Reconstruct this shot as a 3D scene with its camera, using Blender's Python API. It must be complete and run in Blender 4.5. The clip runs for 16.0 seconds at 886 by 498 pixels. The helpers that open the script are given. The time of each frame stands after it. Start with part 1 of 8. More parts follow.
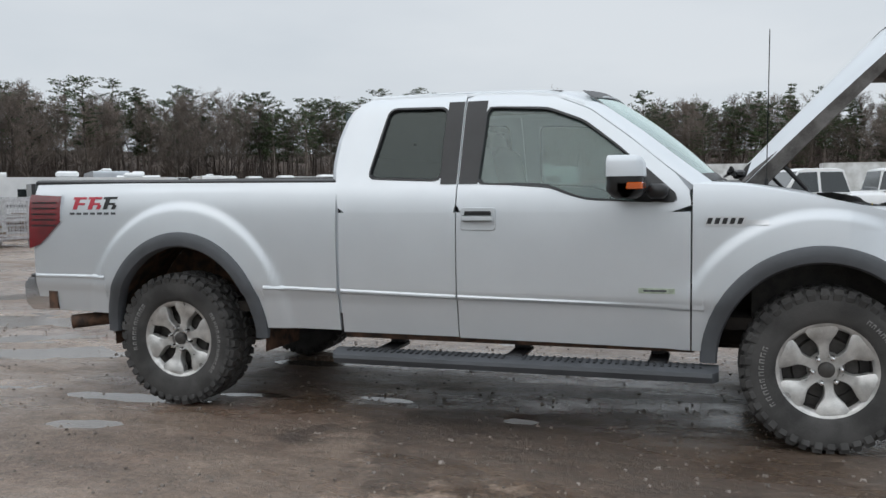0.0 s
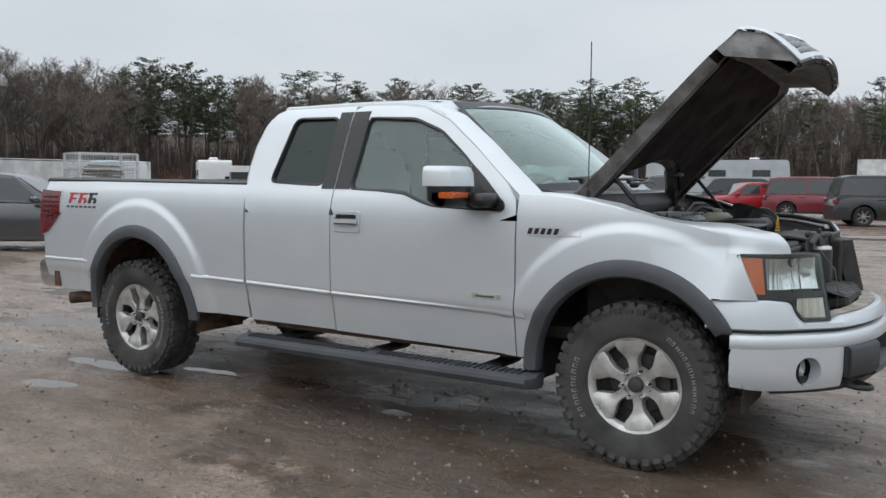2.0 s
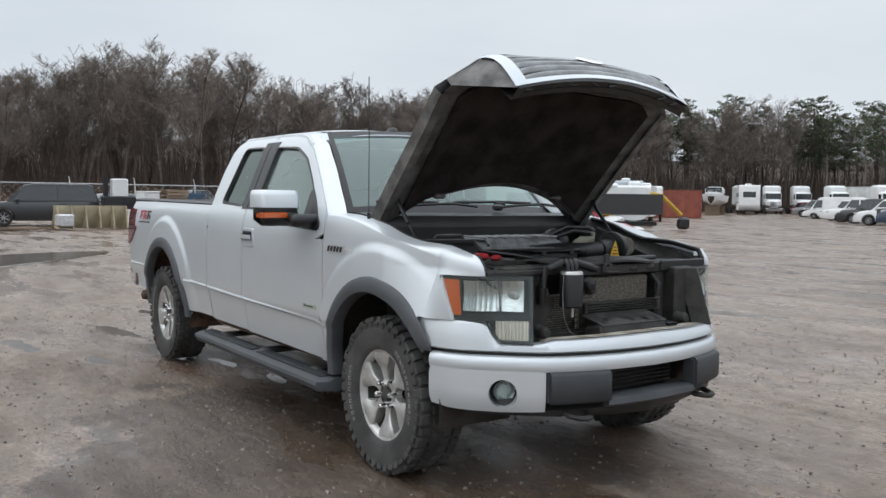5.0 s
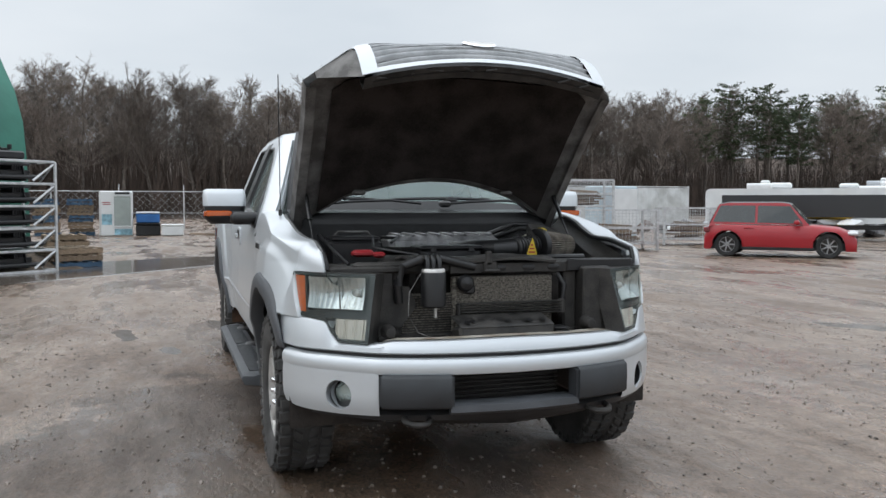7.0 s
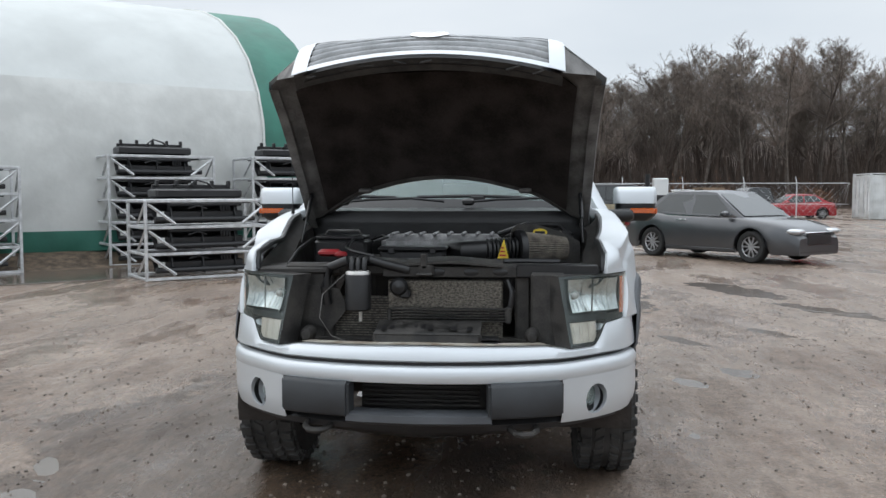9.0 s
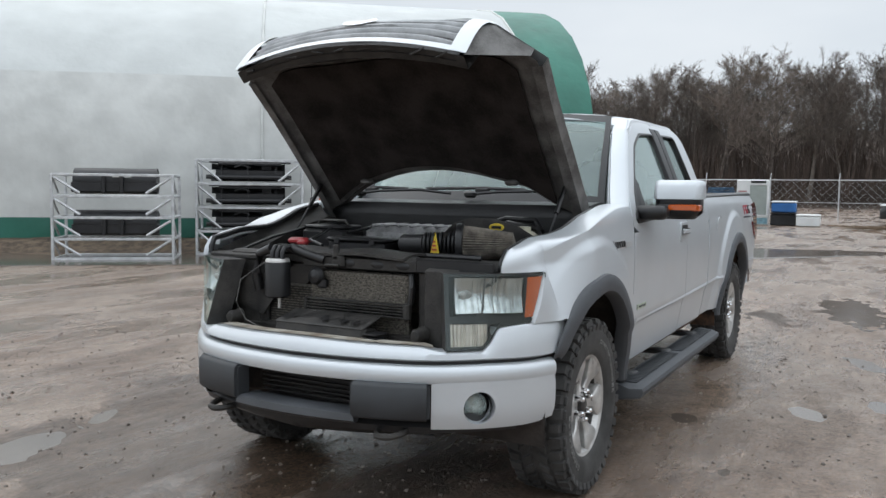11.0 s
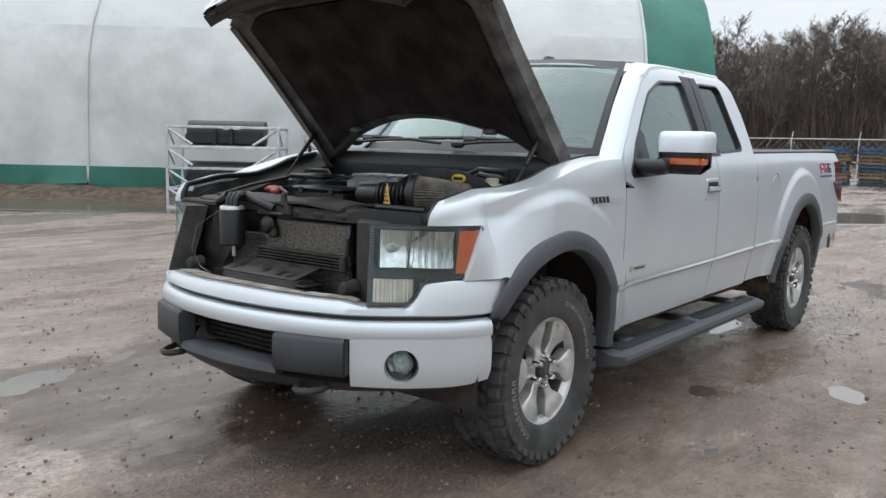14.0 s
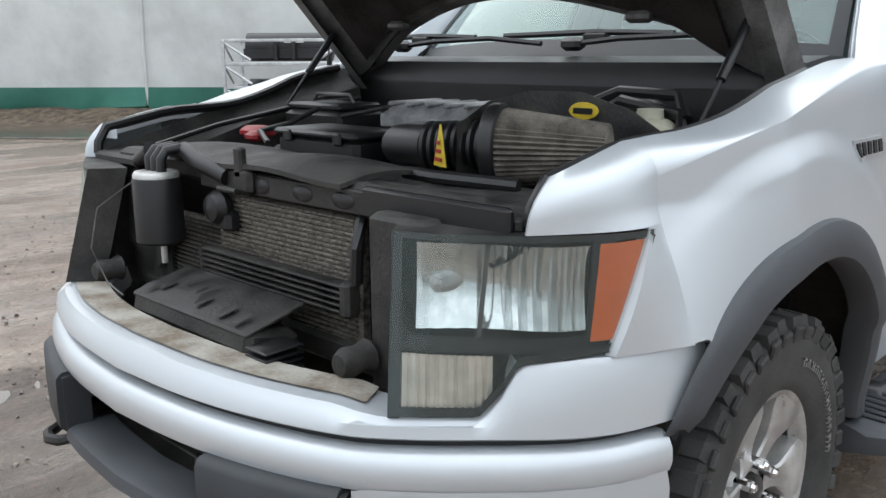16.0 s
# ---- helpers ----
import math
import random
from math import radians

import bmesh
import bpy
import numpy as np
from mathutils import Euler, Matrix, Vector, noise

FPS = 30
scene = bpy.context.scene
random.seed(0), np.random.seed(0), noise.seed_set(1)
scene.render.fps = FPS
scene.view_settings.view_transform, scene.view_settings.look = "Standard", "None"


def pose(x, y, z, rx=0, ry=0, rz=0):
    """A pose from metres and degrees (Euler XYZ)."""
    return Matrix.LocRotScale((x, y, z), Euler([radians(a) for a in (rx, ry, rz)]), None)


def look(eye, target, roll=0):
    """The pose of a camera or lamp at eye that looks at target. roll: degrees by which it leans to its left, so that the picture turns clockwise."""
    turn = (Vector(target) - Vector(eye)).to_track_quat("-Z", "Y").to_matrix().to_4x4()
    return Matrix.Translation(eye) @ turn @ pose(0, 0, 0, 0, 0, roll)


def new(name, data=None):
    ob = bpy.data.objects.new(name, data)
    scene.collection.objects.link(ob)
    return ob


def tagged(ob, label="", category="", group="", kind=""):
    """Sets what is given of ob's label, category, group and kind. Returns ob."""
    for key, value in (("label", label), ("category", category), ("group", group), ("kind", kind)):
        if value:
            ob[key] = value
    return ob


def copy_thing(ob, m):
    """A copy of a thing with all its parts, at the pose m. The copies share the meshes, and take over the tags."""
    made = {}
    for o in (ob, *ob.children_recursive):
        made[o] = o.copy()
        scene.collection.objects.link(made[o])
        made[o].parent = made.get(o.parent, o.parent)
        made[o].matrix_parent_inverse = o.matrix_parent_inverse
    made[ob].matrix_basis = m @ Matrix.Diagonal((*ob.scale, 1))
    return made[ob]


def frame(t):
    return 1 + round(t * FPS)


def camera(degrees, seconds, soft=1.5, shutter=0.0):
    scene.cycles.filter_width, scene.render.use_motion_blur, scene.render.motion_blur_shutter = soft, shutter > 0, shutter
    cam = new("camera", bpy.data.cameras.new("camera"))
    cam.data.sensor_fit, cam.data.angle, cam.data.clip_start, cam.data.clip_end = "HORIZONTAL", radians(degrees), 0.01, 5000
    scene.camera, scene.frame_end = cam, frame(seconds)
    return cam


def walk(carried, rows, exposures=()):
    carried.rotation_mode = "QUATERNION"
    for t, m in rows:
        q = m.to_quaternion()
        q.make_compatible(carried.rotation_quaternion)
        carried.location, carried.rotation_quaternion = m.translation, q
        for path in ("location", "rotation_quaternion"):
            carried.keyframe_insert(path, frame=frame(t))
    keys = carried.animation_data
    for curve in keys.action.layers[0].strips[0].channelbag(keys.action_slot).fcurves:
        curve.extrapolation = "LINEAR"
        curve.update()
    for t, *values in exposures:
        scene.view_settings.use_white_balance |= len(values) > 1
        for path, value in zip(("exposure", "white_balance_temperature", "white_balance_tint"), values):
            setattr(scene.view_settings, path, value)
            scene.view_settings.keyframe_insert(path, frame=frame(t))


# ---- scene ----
cam = camera(55.2, 16.0)
PATH = [
    (0, (-0.528, -5.372, 1.291), (-1.138, -3.471, 1.157), -0.6),
    (0.5, (-0.031, -5.222, 1.318), (-0.757, -3.364, 1.174), -0.6),
    (1, (0.454, -5.127, 1.395), (-0.385, -3.319, 1.231), -0.4),
    (1.5, (0.889, -4.961, 1.401), (-0.058, -3.208, 1.233), -0.1),
    (2, (1.374, -4.83, 1.375), (0.306, -3.146, 1.219), 0.4),
    (2.5, (1.831, -4.662, 1.394), (0.648, -3.056, 1.237), 0.4),
    (3, (2.234, -4.403, 1.388), (0.956, -2.872, 1.232), 0.6),
    (3.5, (2.703, -4.207, 1.402), (1.328, -2.762, 1.244), 0.7),
    (4, (3.032, -3.86, 1.377), (1.559, -2.516, 1.229), 0.7),
    (4.5, (3.385, -3.546, 1.392), (1.833, -2.291, 1.261), 0.7),
    (5, (3.724, -3.164, 1.415), (2.086, -2.023, 1.299), 0.7),
    (5.2, (3.809, -2.989, 1.403), (2.139, -1.894, 1.288), 0.7),
    (7.5, (4.441, -1.019, 1.37), (2.495, -0.571, 1.265), 0.1),
    (8, (4.426, -0.558, 1.372), (2.445, -0.307, 1.263), 0.2),
    (8.5, (4.354, -0.071, 1.395), (2.358, -0.034, 1.278), 0.0),
    (9, (4.411, 0.428, 1.411), (2.424, 0.241, 1.284), -0.1),
    (9.2, (4.385, 0.596, 1.406), (2.408, 0.325, 1.275), -0.1),
    (11.3, (3.625, 2.425, 1.401), (1.915, 1.4, 1.254), 0.9),
    (11.5, (3.563, 2.573, 1.386), (1.878, 1.507, 1.235), 1.1),
    (12, (3.423, 2.908, 1.418), (1.787, 1.771, 1.254), 1.6),
    (12.5, (3.362, 2.953, 1.416), (1.755, 1.777, 1.238), 1.9),
    (13, (3.343, 2.965, 1.413), (1.75, 1.771, 1.217), 2.0),
    (13.5, (3.298, 2.949, 1.408), (1.718, 1.743, 1.19), 1.7),
    (14, (3.115, 2.785, 1.376), (1.551, 1.563, 1.128), 1.3),
    (14.5, (2.831, 2.526, 1.375), (1.297, 1.275, 1.09), 0.8),
    (15, (2.394, 2.27, 1.371), (0.907, 0.974, 1.042), 0.3),
    (15.5, (2.043, 1.927, 1.357), (0.603, 0.595, 0.971), -0.1),
    (16, (1.695, 1.606, 1.348), (0.291, 0.255, 0.898), -0.3),
]
walk(cam, [(t, look(eye, target, roll)) for t, eye, target, roll in PATH],
     exposures=[(0, -0.05), (2, -0.02), (3.5, 0.08), (5.2, 0.13), (7.5, 0.19), (9.2, 0.24), (11.5, 0.17), (13.5, 0.25), (14.5, 0.38), (16, 0.47)])

# ---- world and light: an overcast, wet winter day ----
world = bpy.data.worlds.new("overcast")
scene.world = world
world.use_nodes = True
wn, wl = world.node_tree.nodes, world.node_tree.links
sky = wn.new("ShaderNodeTexSky")
sky.sky_type, sky.sun_disc = "NISHITA", False
sky.sun_elevation, sky.sun_rotation = radians(48), radians(-150)
sky.air_density, sky.dust_density, sky.ozone_density = 1.0, 4.0, 1.0
wcoord = wn.new("ShaderNodeTexCoord")
wmap = wn.new("ShaderNodeMapping")
wmap.inputs["Scale"].default_value = (1.0, 1.0, 3.2)
cloud = wn.new("ShaderNodeTexNoise")
cloud.inputs["Scale"].default_value, cloud.inputs["Detail"].default_value = 1.6, 5.0
cramp = wn.new("ShaderNodeValToRGB")
cramp.color_ramp.elements[0].position, cramp.color_ramp.elements[0].color = 0.32, (7.0, 7.75, 8.5, 1)
cramp.color_ramp.elements[1].position, cramp.color_ramp.elements[1].color = 0.68, (8.9, 9.45, 10.0, 1)
cmix = wn.new("ShaderNodeMixRGB")
cmix.inputs["Fac"].default_value = 0.93
wl.new(wcoord.outputs["Generated"], wmap.inputs["Vector"])
wl.new(wmap.outputs["Vector"], cloud.inputs["Vector"])
wl.new(cloud.outputs["Fac"], cramp.inputs["Fac"])
wl.new(sky.outputs["Color"], cmix.inputs["Color1"])
wl.new(cramp.outputs["Color"], cmix.inputs["Color2"])
# an overcast sky is brighter overhead than at the horizon
wsep, wgrad, wmul = wn.new("ShaderNodeSeparateXYZ"), wn.new("ShaderNodeMapRange"), wn.new("ShaderNodeMixRGB")
wgrad.inputs["From Min"].default_value, wgrad.inputs["From Max"].default_value = 0.26, 0.75
wgrad.inputs["To Min"].default_value, wgrad.inputs["To Max"].default_value = 1.0, 2.05
wmul.blend_type, wmul.inputs["Fac"].default_value = "MULTIPLY", 1.0
wl.new(wcoord.outputs["Generated"], wsep.inputs["Vector"])
wl.new(wsep.outputs["Z"], wgrad.inputs["Value"])
wl.new(cmix.outputs["Color"], wmul.inputs["Color1"])
wl.new(wgrad.outputs["Result"], wmul.inputs["Color2"])
wl.new(wmul.outputs["Color"], wn["Background"].inputs["Color"])
wn["Background"].inputs["Strength"].default_value = 0.085
sun = new("sun", bpy.data.lights.new("sun", "SUN"))
sun.data.energy, sun.data.angle, sun.data.color = 0.6, radians(110), (1.0, 0.98, 0.95)
sun.matrix_world = look((0, 0, 0), (0.4, 0.7, -0.95))


# ---- materials ----
def material(name, colour, rough=0.5, metal=0.0, var=0.15, scale=8.0, bump=0.0, bump_scale=60.0, coat=0.0, dark=None, rough_var=0.0, spec=0.5, stretch=None, random_hue=0.0):
    """A surface with large blotches, fine grain, relief and uneven gloss."""
    m = bpy.data.materials.new(name)
    m.use_nodes = True
    n, l = m.node_tree.nodes, m.node_tree.links
    b = n["Principled BSDF"]
    b.inputs["Roughness"].default_value, b.inputs["Metallic"].default_value = rough, metal
    b.inputs["Coat Weight"].default_value, b.inputs["Coat Roughness"].default_value = coat, 0.12
    b.inputs["Specular IOR Level"].default_value = spec
    tc = n.new("ShaderNodeTexCoord")
    src = tc.outputs["Object"]
    if stretch:
        mp = n.new("ShaderNodeMapping")
        mp.inputs["Scale"].default_value = stretch
        l.new(src, mp.inputs["Vector"])
        src = mp.outputs["Vector"]
    big, fine = n.new("ShaderNodeTexNoise"), n.new("ShaderNodeTexNoise")
    big.inputs["Scale"].default_value, big.inputs["Detail"].default_value = scale, 6
    fine.inputs["Scale"].default_value, fine.inputs["Detail"].default_value = bump_scale, 4
    l.new(src, big.inputs["Vector"])
    l.new(src, fine.inputs["Vector"])
    ramp = n.new("ShaderNodeValToRGB")
    low = dark or tuple(c * (1 - var) for c in colour)
    ramp.color_ramp.elements[0].position, ramp.color_ramp.elements[0].color = 0.35, (*low, 1)
    ramp.color_ramp.elements[1].position, ramp.color_ramp.elements[1].color = 0.65, (*[min(1, c * (1 + var * 0.4)) for c in colour], 1)
    add = n.new("ShaderNodeMath")
    add.operation, add.inputs[1].default_value = "MULTIPLY_ADD", 0.3
    l.new(fine.outputs["Fac"], add.inputs[0])
    shift = n.new("ShaderNodeMath")
    shift.operation, shift.inputs[1].default_value = "SUBTRACT", 0.15
    l.new(big.outputs["Fac"], shift.inputs[0])
    l.new(shift.outputs[0], add.inputs[2])
    l.new(add.outputs[0], ramp.inputs["Fac"])
    out = ramp.outputs["Color"]
    if random_hue:
        oi = n.new("ShaderNodeObjectInfo")
        hs = n.new("ShaderNodeHueSaturation")
        mr = n.new("ShaderNodeMapRange")
        mr.inputs["To Min"].default_value, mr.inputs["To Max"].default_value = 1 - random_hue, 1 + random_hue
        l.new(oi.outputs["Random"], mr.inputs["Value"])
        l.new(mr.outputs["Result"], hs.inputs["Value"])
        l.new(out, hs.inputs["Color"])
        out = hs.outputs["Color"]
    l.new(out, b.inputs["Base Color"])
    if rough_var:
        rr = n.new("ShaderNodeMapRange")
        rr.inputs["From Min"].default_value, rr.inputs["From Max"].default_value = 0.3, 0.7
        rr.inputs["To Min"].default_value, rr.inputs["To Max"].default_value = rough - rough_var, rough + rough_var
        l.new(big.outputs["Fac"], rr.inputs["Value"])
        l.new(rr.outputs["Result"], b.inputs["Roughness"])
    if bump:
        bp = n.new("ShaderNodeBump")
        bp.inputs["Strength"].default_value, bp.inputs["Distance"].default_value = 1.0, bump
        l.new(fine.outputs["Fac"], bp.inputs["Height"])
        l.new(bp.outputs["Normal"], b.inputs["Normal"])
    return m


def glass(name, colour, rough=0.02, alpha=0.75, gain=1.0, haze=0.0):
    """Tinted pane: part clear tint, part mirror, with a dull film over it."""
    m = bpy.data.materials.new(name)
    m.use_nodes = True
    n, l = m.node_tree.nodes, m.node_tree.links
    n.remove(n["Principled BSDF"])
    tr, gl, mix = n.new("ShaderNodeBsdfTransparent"), n.new("ShaderNodeBsdfGlossy"), n.new("ShaderNodeMixShader")
    tr.inputs["Color"].default_value = (*colour, 1)
    gl.inputs["Roughness"].default_value, gl.inputs["Color"].default_value = rough, (0.84, 0.96, 0.93, 1)
    # mirror share after Schlick, alike from both sides of the pane
    base = ((alpha - 1) / (alpha + 1)) ** 2
    fr, power, soft = n.new("ShaderNodeLayerWeight"), n.new("ShaderNodeMath"), n.new("ShaderNodeMath")
    fr.inputs["Blend"].default_value = 0.5
    power.operation, power.inputs[1].default_value = "POWER", 5.0
    l.new(fr.outputs["Facing"], power.inputs[0])
    soft.operation, soft.use_clamp = "MULTIPLY_ADD", True
    soft.inputs[1].default_value, soft.inputs[2].default_value = gain * (1 - base), gain * base
    l.new(power.outputs[0], soft.inputs[0])
    l.new(soft.outputs[0], mix.inputs["Fac"])
    l.new(tr.outputs["BSDF"], mix.inputs[1])
    l.new(gl.outputs["BSDF"], mix.inputs[2])
    out = mix.outputs["Shader"]
    if haze:
        df, film, spots = n.new("ShaderNodeBsdfDiffuse"), n.new("ShaderNodeMixShader"), n.new("ShaderNodeTexNoise")
        df.inputs["Color"].default_value = (0.60, 0.70, 0.68, 1)
        spots.inputs["Scale"].default_value, spots.inputs["Detail"].default_value = 14.0, 5.0
        tc, rng = n.new("ShaderNodeTexCoord"), n.new("ShaderNodeMapRange")
        rng.inputs["To Min"].default_value, rng.inputs["To Max"].default_value = haze * 0.5, haze * 1.5
        l.new(tc.outputs["Object"], spots.inputs["Vector"])
        l.new(spots.outputs["Fac"], rng.inputs["Value"])
        l.new(rng.outputs["Result"], film.inputs["Fac"])
        l.new(out, film.inputs[1])
        l.new(df.outputs["BSDF"], film.inputs[2])
        out = film.outputs["Shader"]
    l.new(out, n["Material Output"].inputs["Surface"])
    return m


SILVER = material("silver paint", (0.60, 0.63, 0.655), 0.36, 0.40, 0.03, 3.0, 0.0, 900, coat=0.35, rough_var=0.0)
PAD = material("textured dark plastic", (0.035, 0.038, 0.042), 0.55, 0, 0.3, 6, 0.0006, 500, rough_var=0.1)
FLARE = material("weathered grey plastic", (0.075, 0.08, 0.088), 0.6, 0, 0.25, 5, 0.0005, 600, rough_var=0.1)
BLACK = material("black trim", (0.012, 0.012, 0.013), 0.4, 0, 0.3, 9, 0.0003, 300)
DUSTY = material("dusty black metal", (0.036, 0.033, 0.030), 0.6, 0, 0.5, 14, 0.0015, 120, dark=(0.009, 0.0085, 0.008), rough_var=0.15)
GREYMET = material("dusty grey metal", (0.16, 0.155, 0.15), 0.65, 0.2, 0.4, 9, 0.0008, 150, dark=(0.07, 0.066, 0.062))
LINER = material("black felt liner", (0.034, 0.029, 0.027), 0.95, 0, 0.5, 6, 0.002, 90, spec=0.1)
RUBBER = material("muddy tyre rubber", (0.060, 0.058, 0.056), 0.8, 0, 0.4, 7, 0.001, 200, dark=(0.030, 0.029, 0.028))
WORN = material("worn white lettering", (0.30, 0.295, 0.285), 0.8, 0, 0.3, 30)
ALLOY = material("dusty machined alloy", (0.58, 0.57, 0.55), 0.36, 0.55, 0.3, 14, 0.0004, 250, rough_var=0.1)
POCKET = material("dark alloy pocket", (0.075, 0.07, 0.066), 0.55, 0.4, 0.4, 14)
CHROME = material("chrome", (0.85, 0.85, 0.86), 0.08, 1.0, 0.05, 10)
RUST = material("rusty steel", (0.12, 0.065, 0.04), 0.85, 0.1, 0.5, 14, 0.002, 80, dark=(0.035, 0.025, 0.02))
UNDER = material("muddy underbody", (0.035, 0.028, 0.024), 0.9, 0, 0.5, 6, 0.003, 50)
AMBER = material("amber lens", (0.55, 0.10, 0.012), 0.15, 0, 0.1, 10, 0.0004, 120, coat=1.0)
REDLENS = material("dark red lens", (0.17, 0.012, 0.016), 0.12, 0, 0.3, 8, coat=1.0)
SEAT = material("grey leather", (0.20, 0.20, 0.20), 0.6, 0, 0.2, 6)
RED = material("red plastic", (0.32, 0.02, 0.025), 0.45, 0, 0.2, 10)
YELLOW = material("yellow sticker", (0.62, 0.45, 0.03), 0.5, 0, 0.1, 10)
FILTER = material("pleated filter cloth", (0.17, 0.15, 0.125), 0.9, 0, 0.4, 20, 0.001, 200, dark=(0.08, 0.07, 0.06))
CREAM = material("aged cream plastic", (0.48, 0.46, 0.36), 0.5, 0, 0.25, 8)
FINS = material("dusty aluminium fins", (0.22, 0.20, 0.17), 0.6, 0.3, 0.6, 90, 0.001, 300, dark=(0.065, 0.058, 0.05))
ENGINE = material("cast aluminium", (0.34, 0.34, 0.345), 0.5, 0.5, 0.4, 12, 0.001, 90)
GLASS = glass("tinted glass", (0.46, 0.58, 0.53), alpha=1.5, gain=1.8, haze=0.10)
PRIVACY = glass("privacy glass", (0.05, 0.055, 0.06), alpha=1.45, gain=1.1, haze=0.03)
SCREEN = glass("windscreen glass", (0.42, 0.58, 0.56), alpha=1.5, gain=1.9, haze=0.17)
CLEAR = glass("clear lens", (0.90, 0.93, 0.92), alpha=1.4, haze=0.045)
FOGGY = glass("hazy lamp glass", (0.85, 0.88, 0.86), alpha=1.4, haze=0.30)
TURN = material("fluted turn lamp plastic", (0.66, 0.60, 0.53), 0.2, 0.5, 0.15, 25, coat=0.6)
SLAT = material("satin grey slat", (0.46, 0.47, 0.48), 0.4, 0.4, 0.25, 9)
BOWL = material("satin reflector metal", (0.62, 0.64, 0.64), 0.15, 0.95, 0.12, 30, 0.0003, 200)
BRIGHT = material("bright badge metal", (0.62, 0.63, 0.64), 0.3, 0.5, 0.1, 10)
STICKER = material("green and silver badge", (0.46, 0.53, 0.42), 0.4, 0.2, 0.3, 30)
BADGE_RED = material("red decal", (0.42, 0.03, 0.05), 0.4, 0, 0.1, 10)


# ---- mesh helpers ----
def thing(name, label, category, m=None, group=""):
    ob = new(name)
    ob.empty_display_size = 0.2
    if m is not None:
        ob.matrix_world = m
    return tagged(ob, label, category, group)


def mesh(name, vf, mat, parent=None, label="", smooth=40):
    """One mesh object from (vertices, faces)."""
    me = bpy.data.meshes.new(name)
    me.from_pydata([tuple(v) for v in vf[0]], [], vf[1])
    me.materials.append(mat)
    if smooth:
        me.shade_smooth()
        me.set_sharp_from_angle(angle=radians(smooth))
    ob = new(name, me)
    if parent is not None:
        ob.parent = parent
    if label:
        ob["label"] = label
    return ob


def join(*parts):
    v, f = [], []
    for pv, pf in parts:
        k = len(v)
        v += [tuple(p) for p in pv]
        f += [tuple(i + k for i in q) for q in pf]
    return v, f


def moved(vf, m):
    return [tuple(m @ Vector(p)) for p in vf[0]], vf[1]


def flip(vf):
    """The mirror image across the plane y = 0."""
    return [(x, -y, z) for x, y, z in vf[0]], [tuple(reversed(f)) for f in vf[1]]


def grid(rows, closed=False, wrap=False):
    """Quads over rows of points. closed: each row is a ring; wrap: last row meets the first."""
    n = len(rows[0])
    v = [p for r in rows for p in r]
    f = []
    for i in range(len(rows) - (0 if wrap else 1)):
        j = (i + 1) % len(rows)
        for k in range(n if closed else n - 1):
            q = (k + 1) % n
            f.append((i * n + k, i * n + q, j * n + q, j * n + k))
    return v, f


def thick(vf, off):
    """Sheet turned to a shell: a second skin moved by off (a function of a point), with closed edges."""
    v, f = vf
    k = len(v)
    v2 = list(v) + [tuple(Vector(p) + Vector(off(p))) for p in v]
    f2 = list(f) + [tuple(i + k for i in reversed(q)) for q in f]
    count = {}
    for q in f:
        for a, b in zip(q, q[1:] + q[:1]):
            count[(a, b)] = 1
    for a, b in count:
        if (b, a) not in count:
            f2.append((b, a, a + k, b + k))
    return v2, f2


def box(x, y, z, sx, sy, sz, bevel=0.0):
    """A box by centre and size, edges chamfered."""
    b = min(bevel, sx / 2.01, sy / 2.01, sz / 2.01)
    hx, hy, hz = sx / 2, sy / 2, sz / 2
    if b <= 0:
        v = [(x + a * hx, y + c * hy, z + d * hz) for a in (-1, 1) for c in (-1, 1) for d in (-1, 1)]
        return v, [(0, 1, 3, 2), (4, 6, 7, 5), (0, 4, 5, 1), (2, 3, 7, 6), (0, 2, 6, 4), (1, 5, 7, 3)]
    rings = []
    for dz, ins in ((-hz, b), (-hz + b, 0), (hz - b, 0), (hz, b)):
        ax, ay, c = hx - ins, hy - ins, b
        ring = [(-ax, -ay + c), (-ax + c, -ay), (ax - c, -ay), (ax, -ay + c), (ax, ay - c), (ax - c, ay), (-ax + c, ay), (-ax, ay - c)]
        rings.append([(x + p, y + q, z + dz) for p, q in ring])
    v, f = grid(rings, closed=True)
    return v, f + [tuple(reversed(range(8))), tuple(range(24, 32))]


def tube(pts, r, n=8, taper=None, caps=True):
    """A round bar swept along points; taper: radius at the far end."""
    pts = [Vector(p) for p in pts]
    rows = []
    for i, p in enumerate(pts):
        d = (pts[min(i + 1, len(pts) - 1)] - pts[max(i - 1, 0)]).normalized()
        up = Vector((0, 0, 1)) if abs(d.z) < 0.9 else Vector((1, 0, 0))
        a = d.cross(up).normalized()
        b = d.cross(a)
        rad = r if taper is None else r + (taper - r) * i / max(1, len(pts) - 1)
        rows.append([tuple(p + rad * (math.cos(t) * a + math.sin(t) * b)) for t in (2 * math.pi * k / n for k in range(n))])
    v, f = grid(rows, closed=True)
    if caps:
        f = f + [tuple(range(n)), tuple(reversed(range(len(v) - n, len(v))))]
    return v, f


def lathe(profile, n=32, axis="y", arc=2 * math.pi):
    """Turn (radius, along) pairs round an axis through the origin."""
    rows = []
    for k in range(n if arc > 6.28 else n + 1):
        t = arc * k / n
        c, s = math.cos(t), math.sin(t)
        rows.append([{"y": (r * c, h, r * s), "x": (h, r * c, r * s), "z": (r * c, r * s, h)}[axis] for r, h in profile])
    return grid(rows, wrap=arc > 6.28)


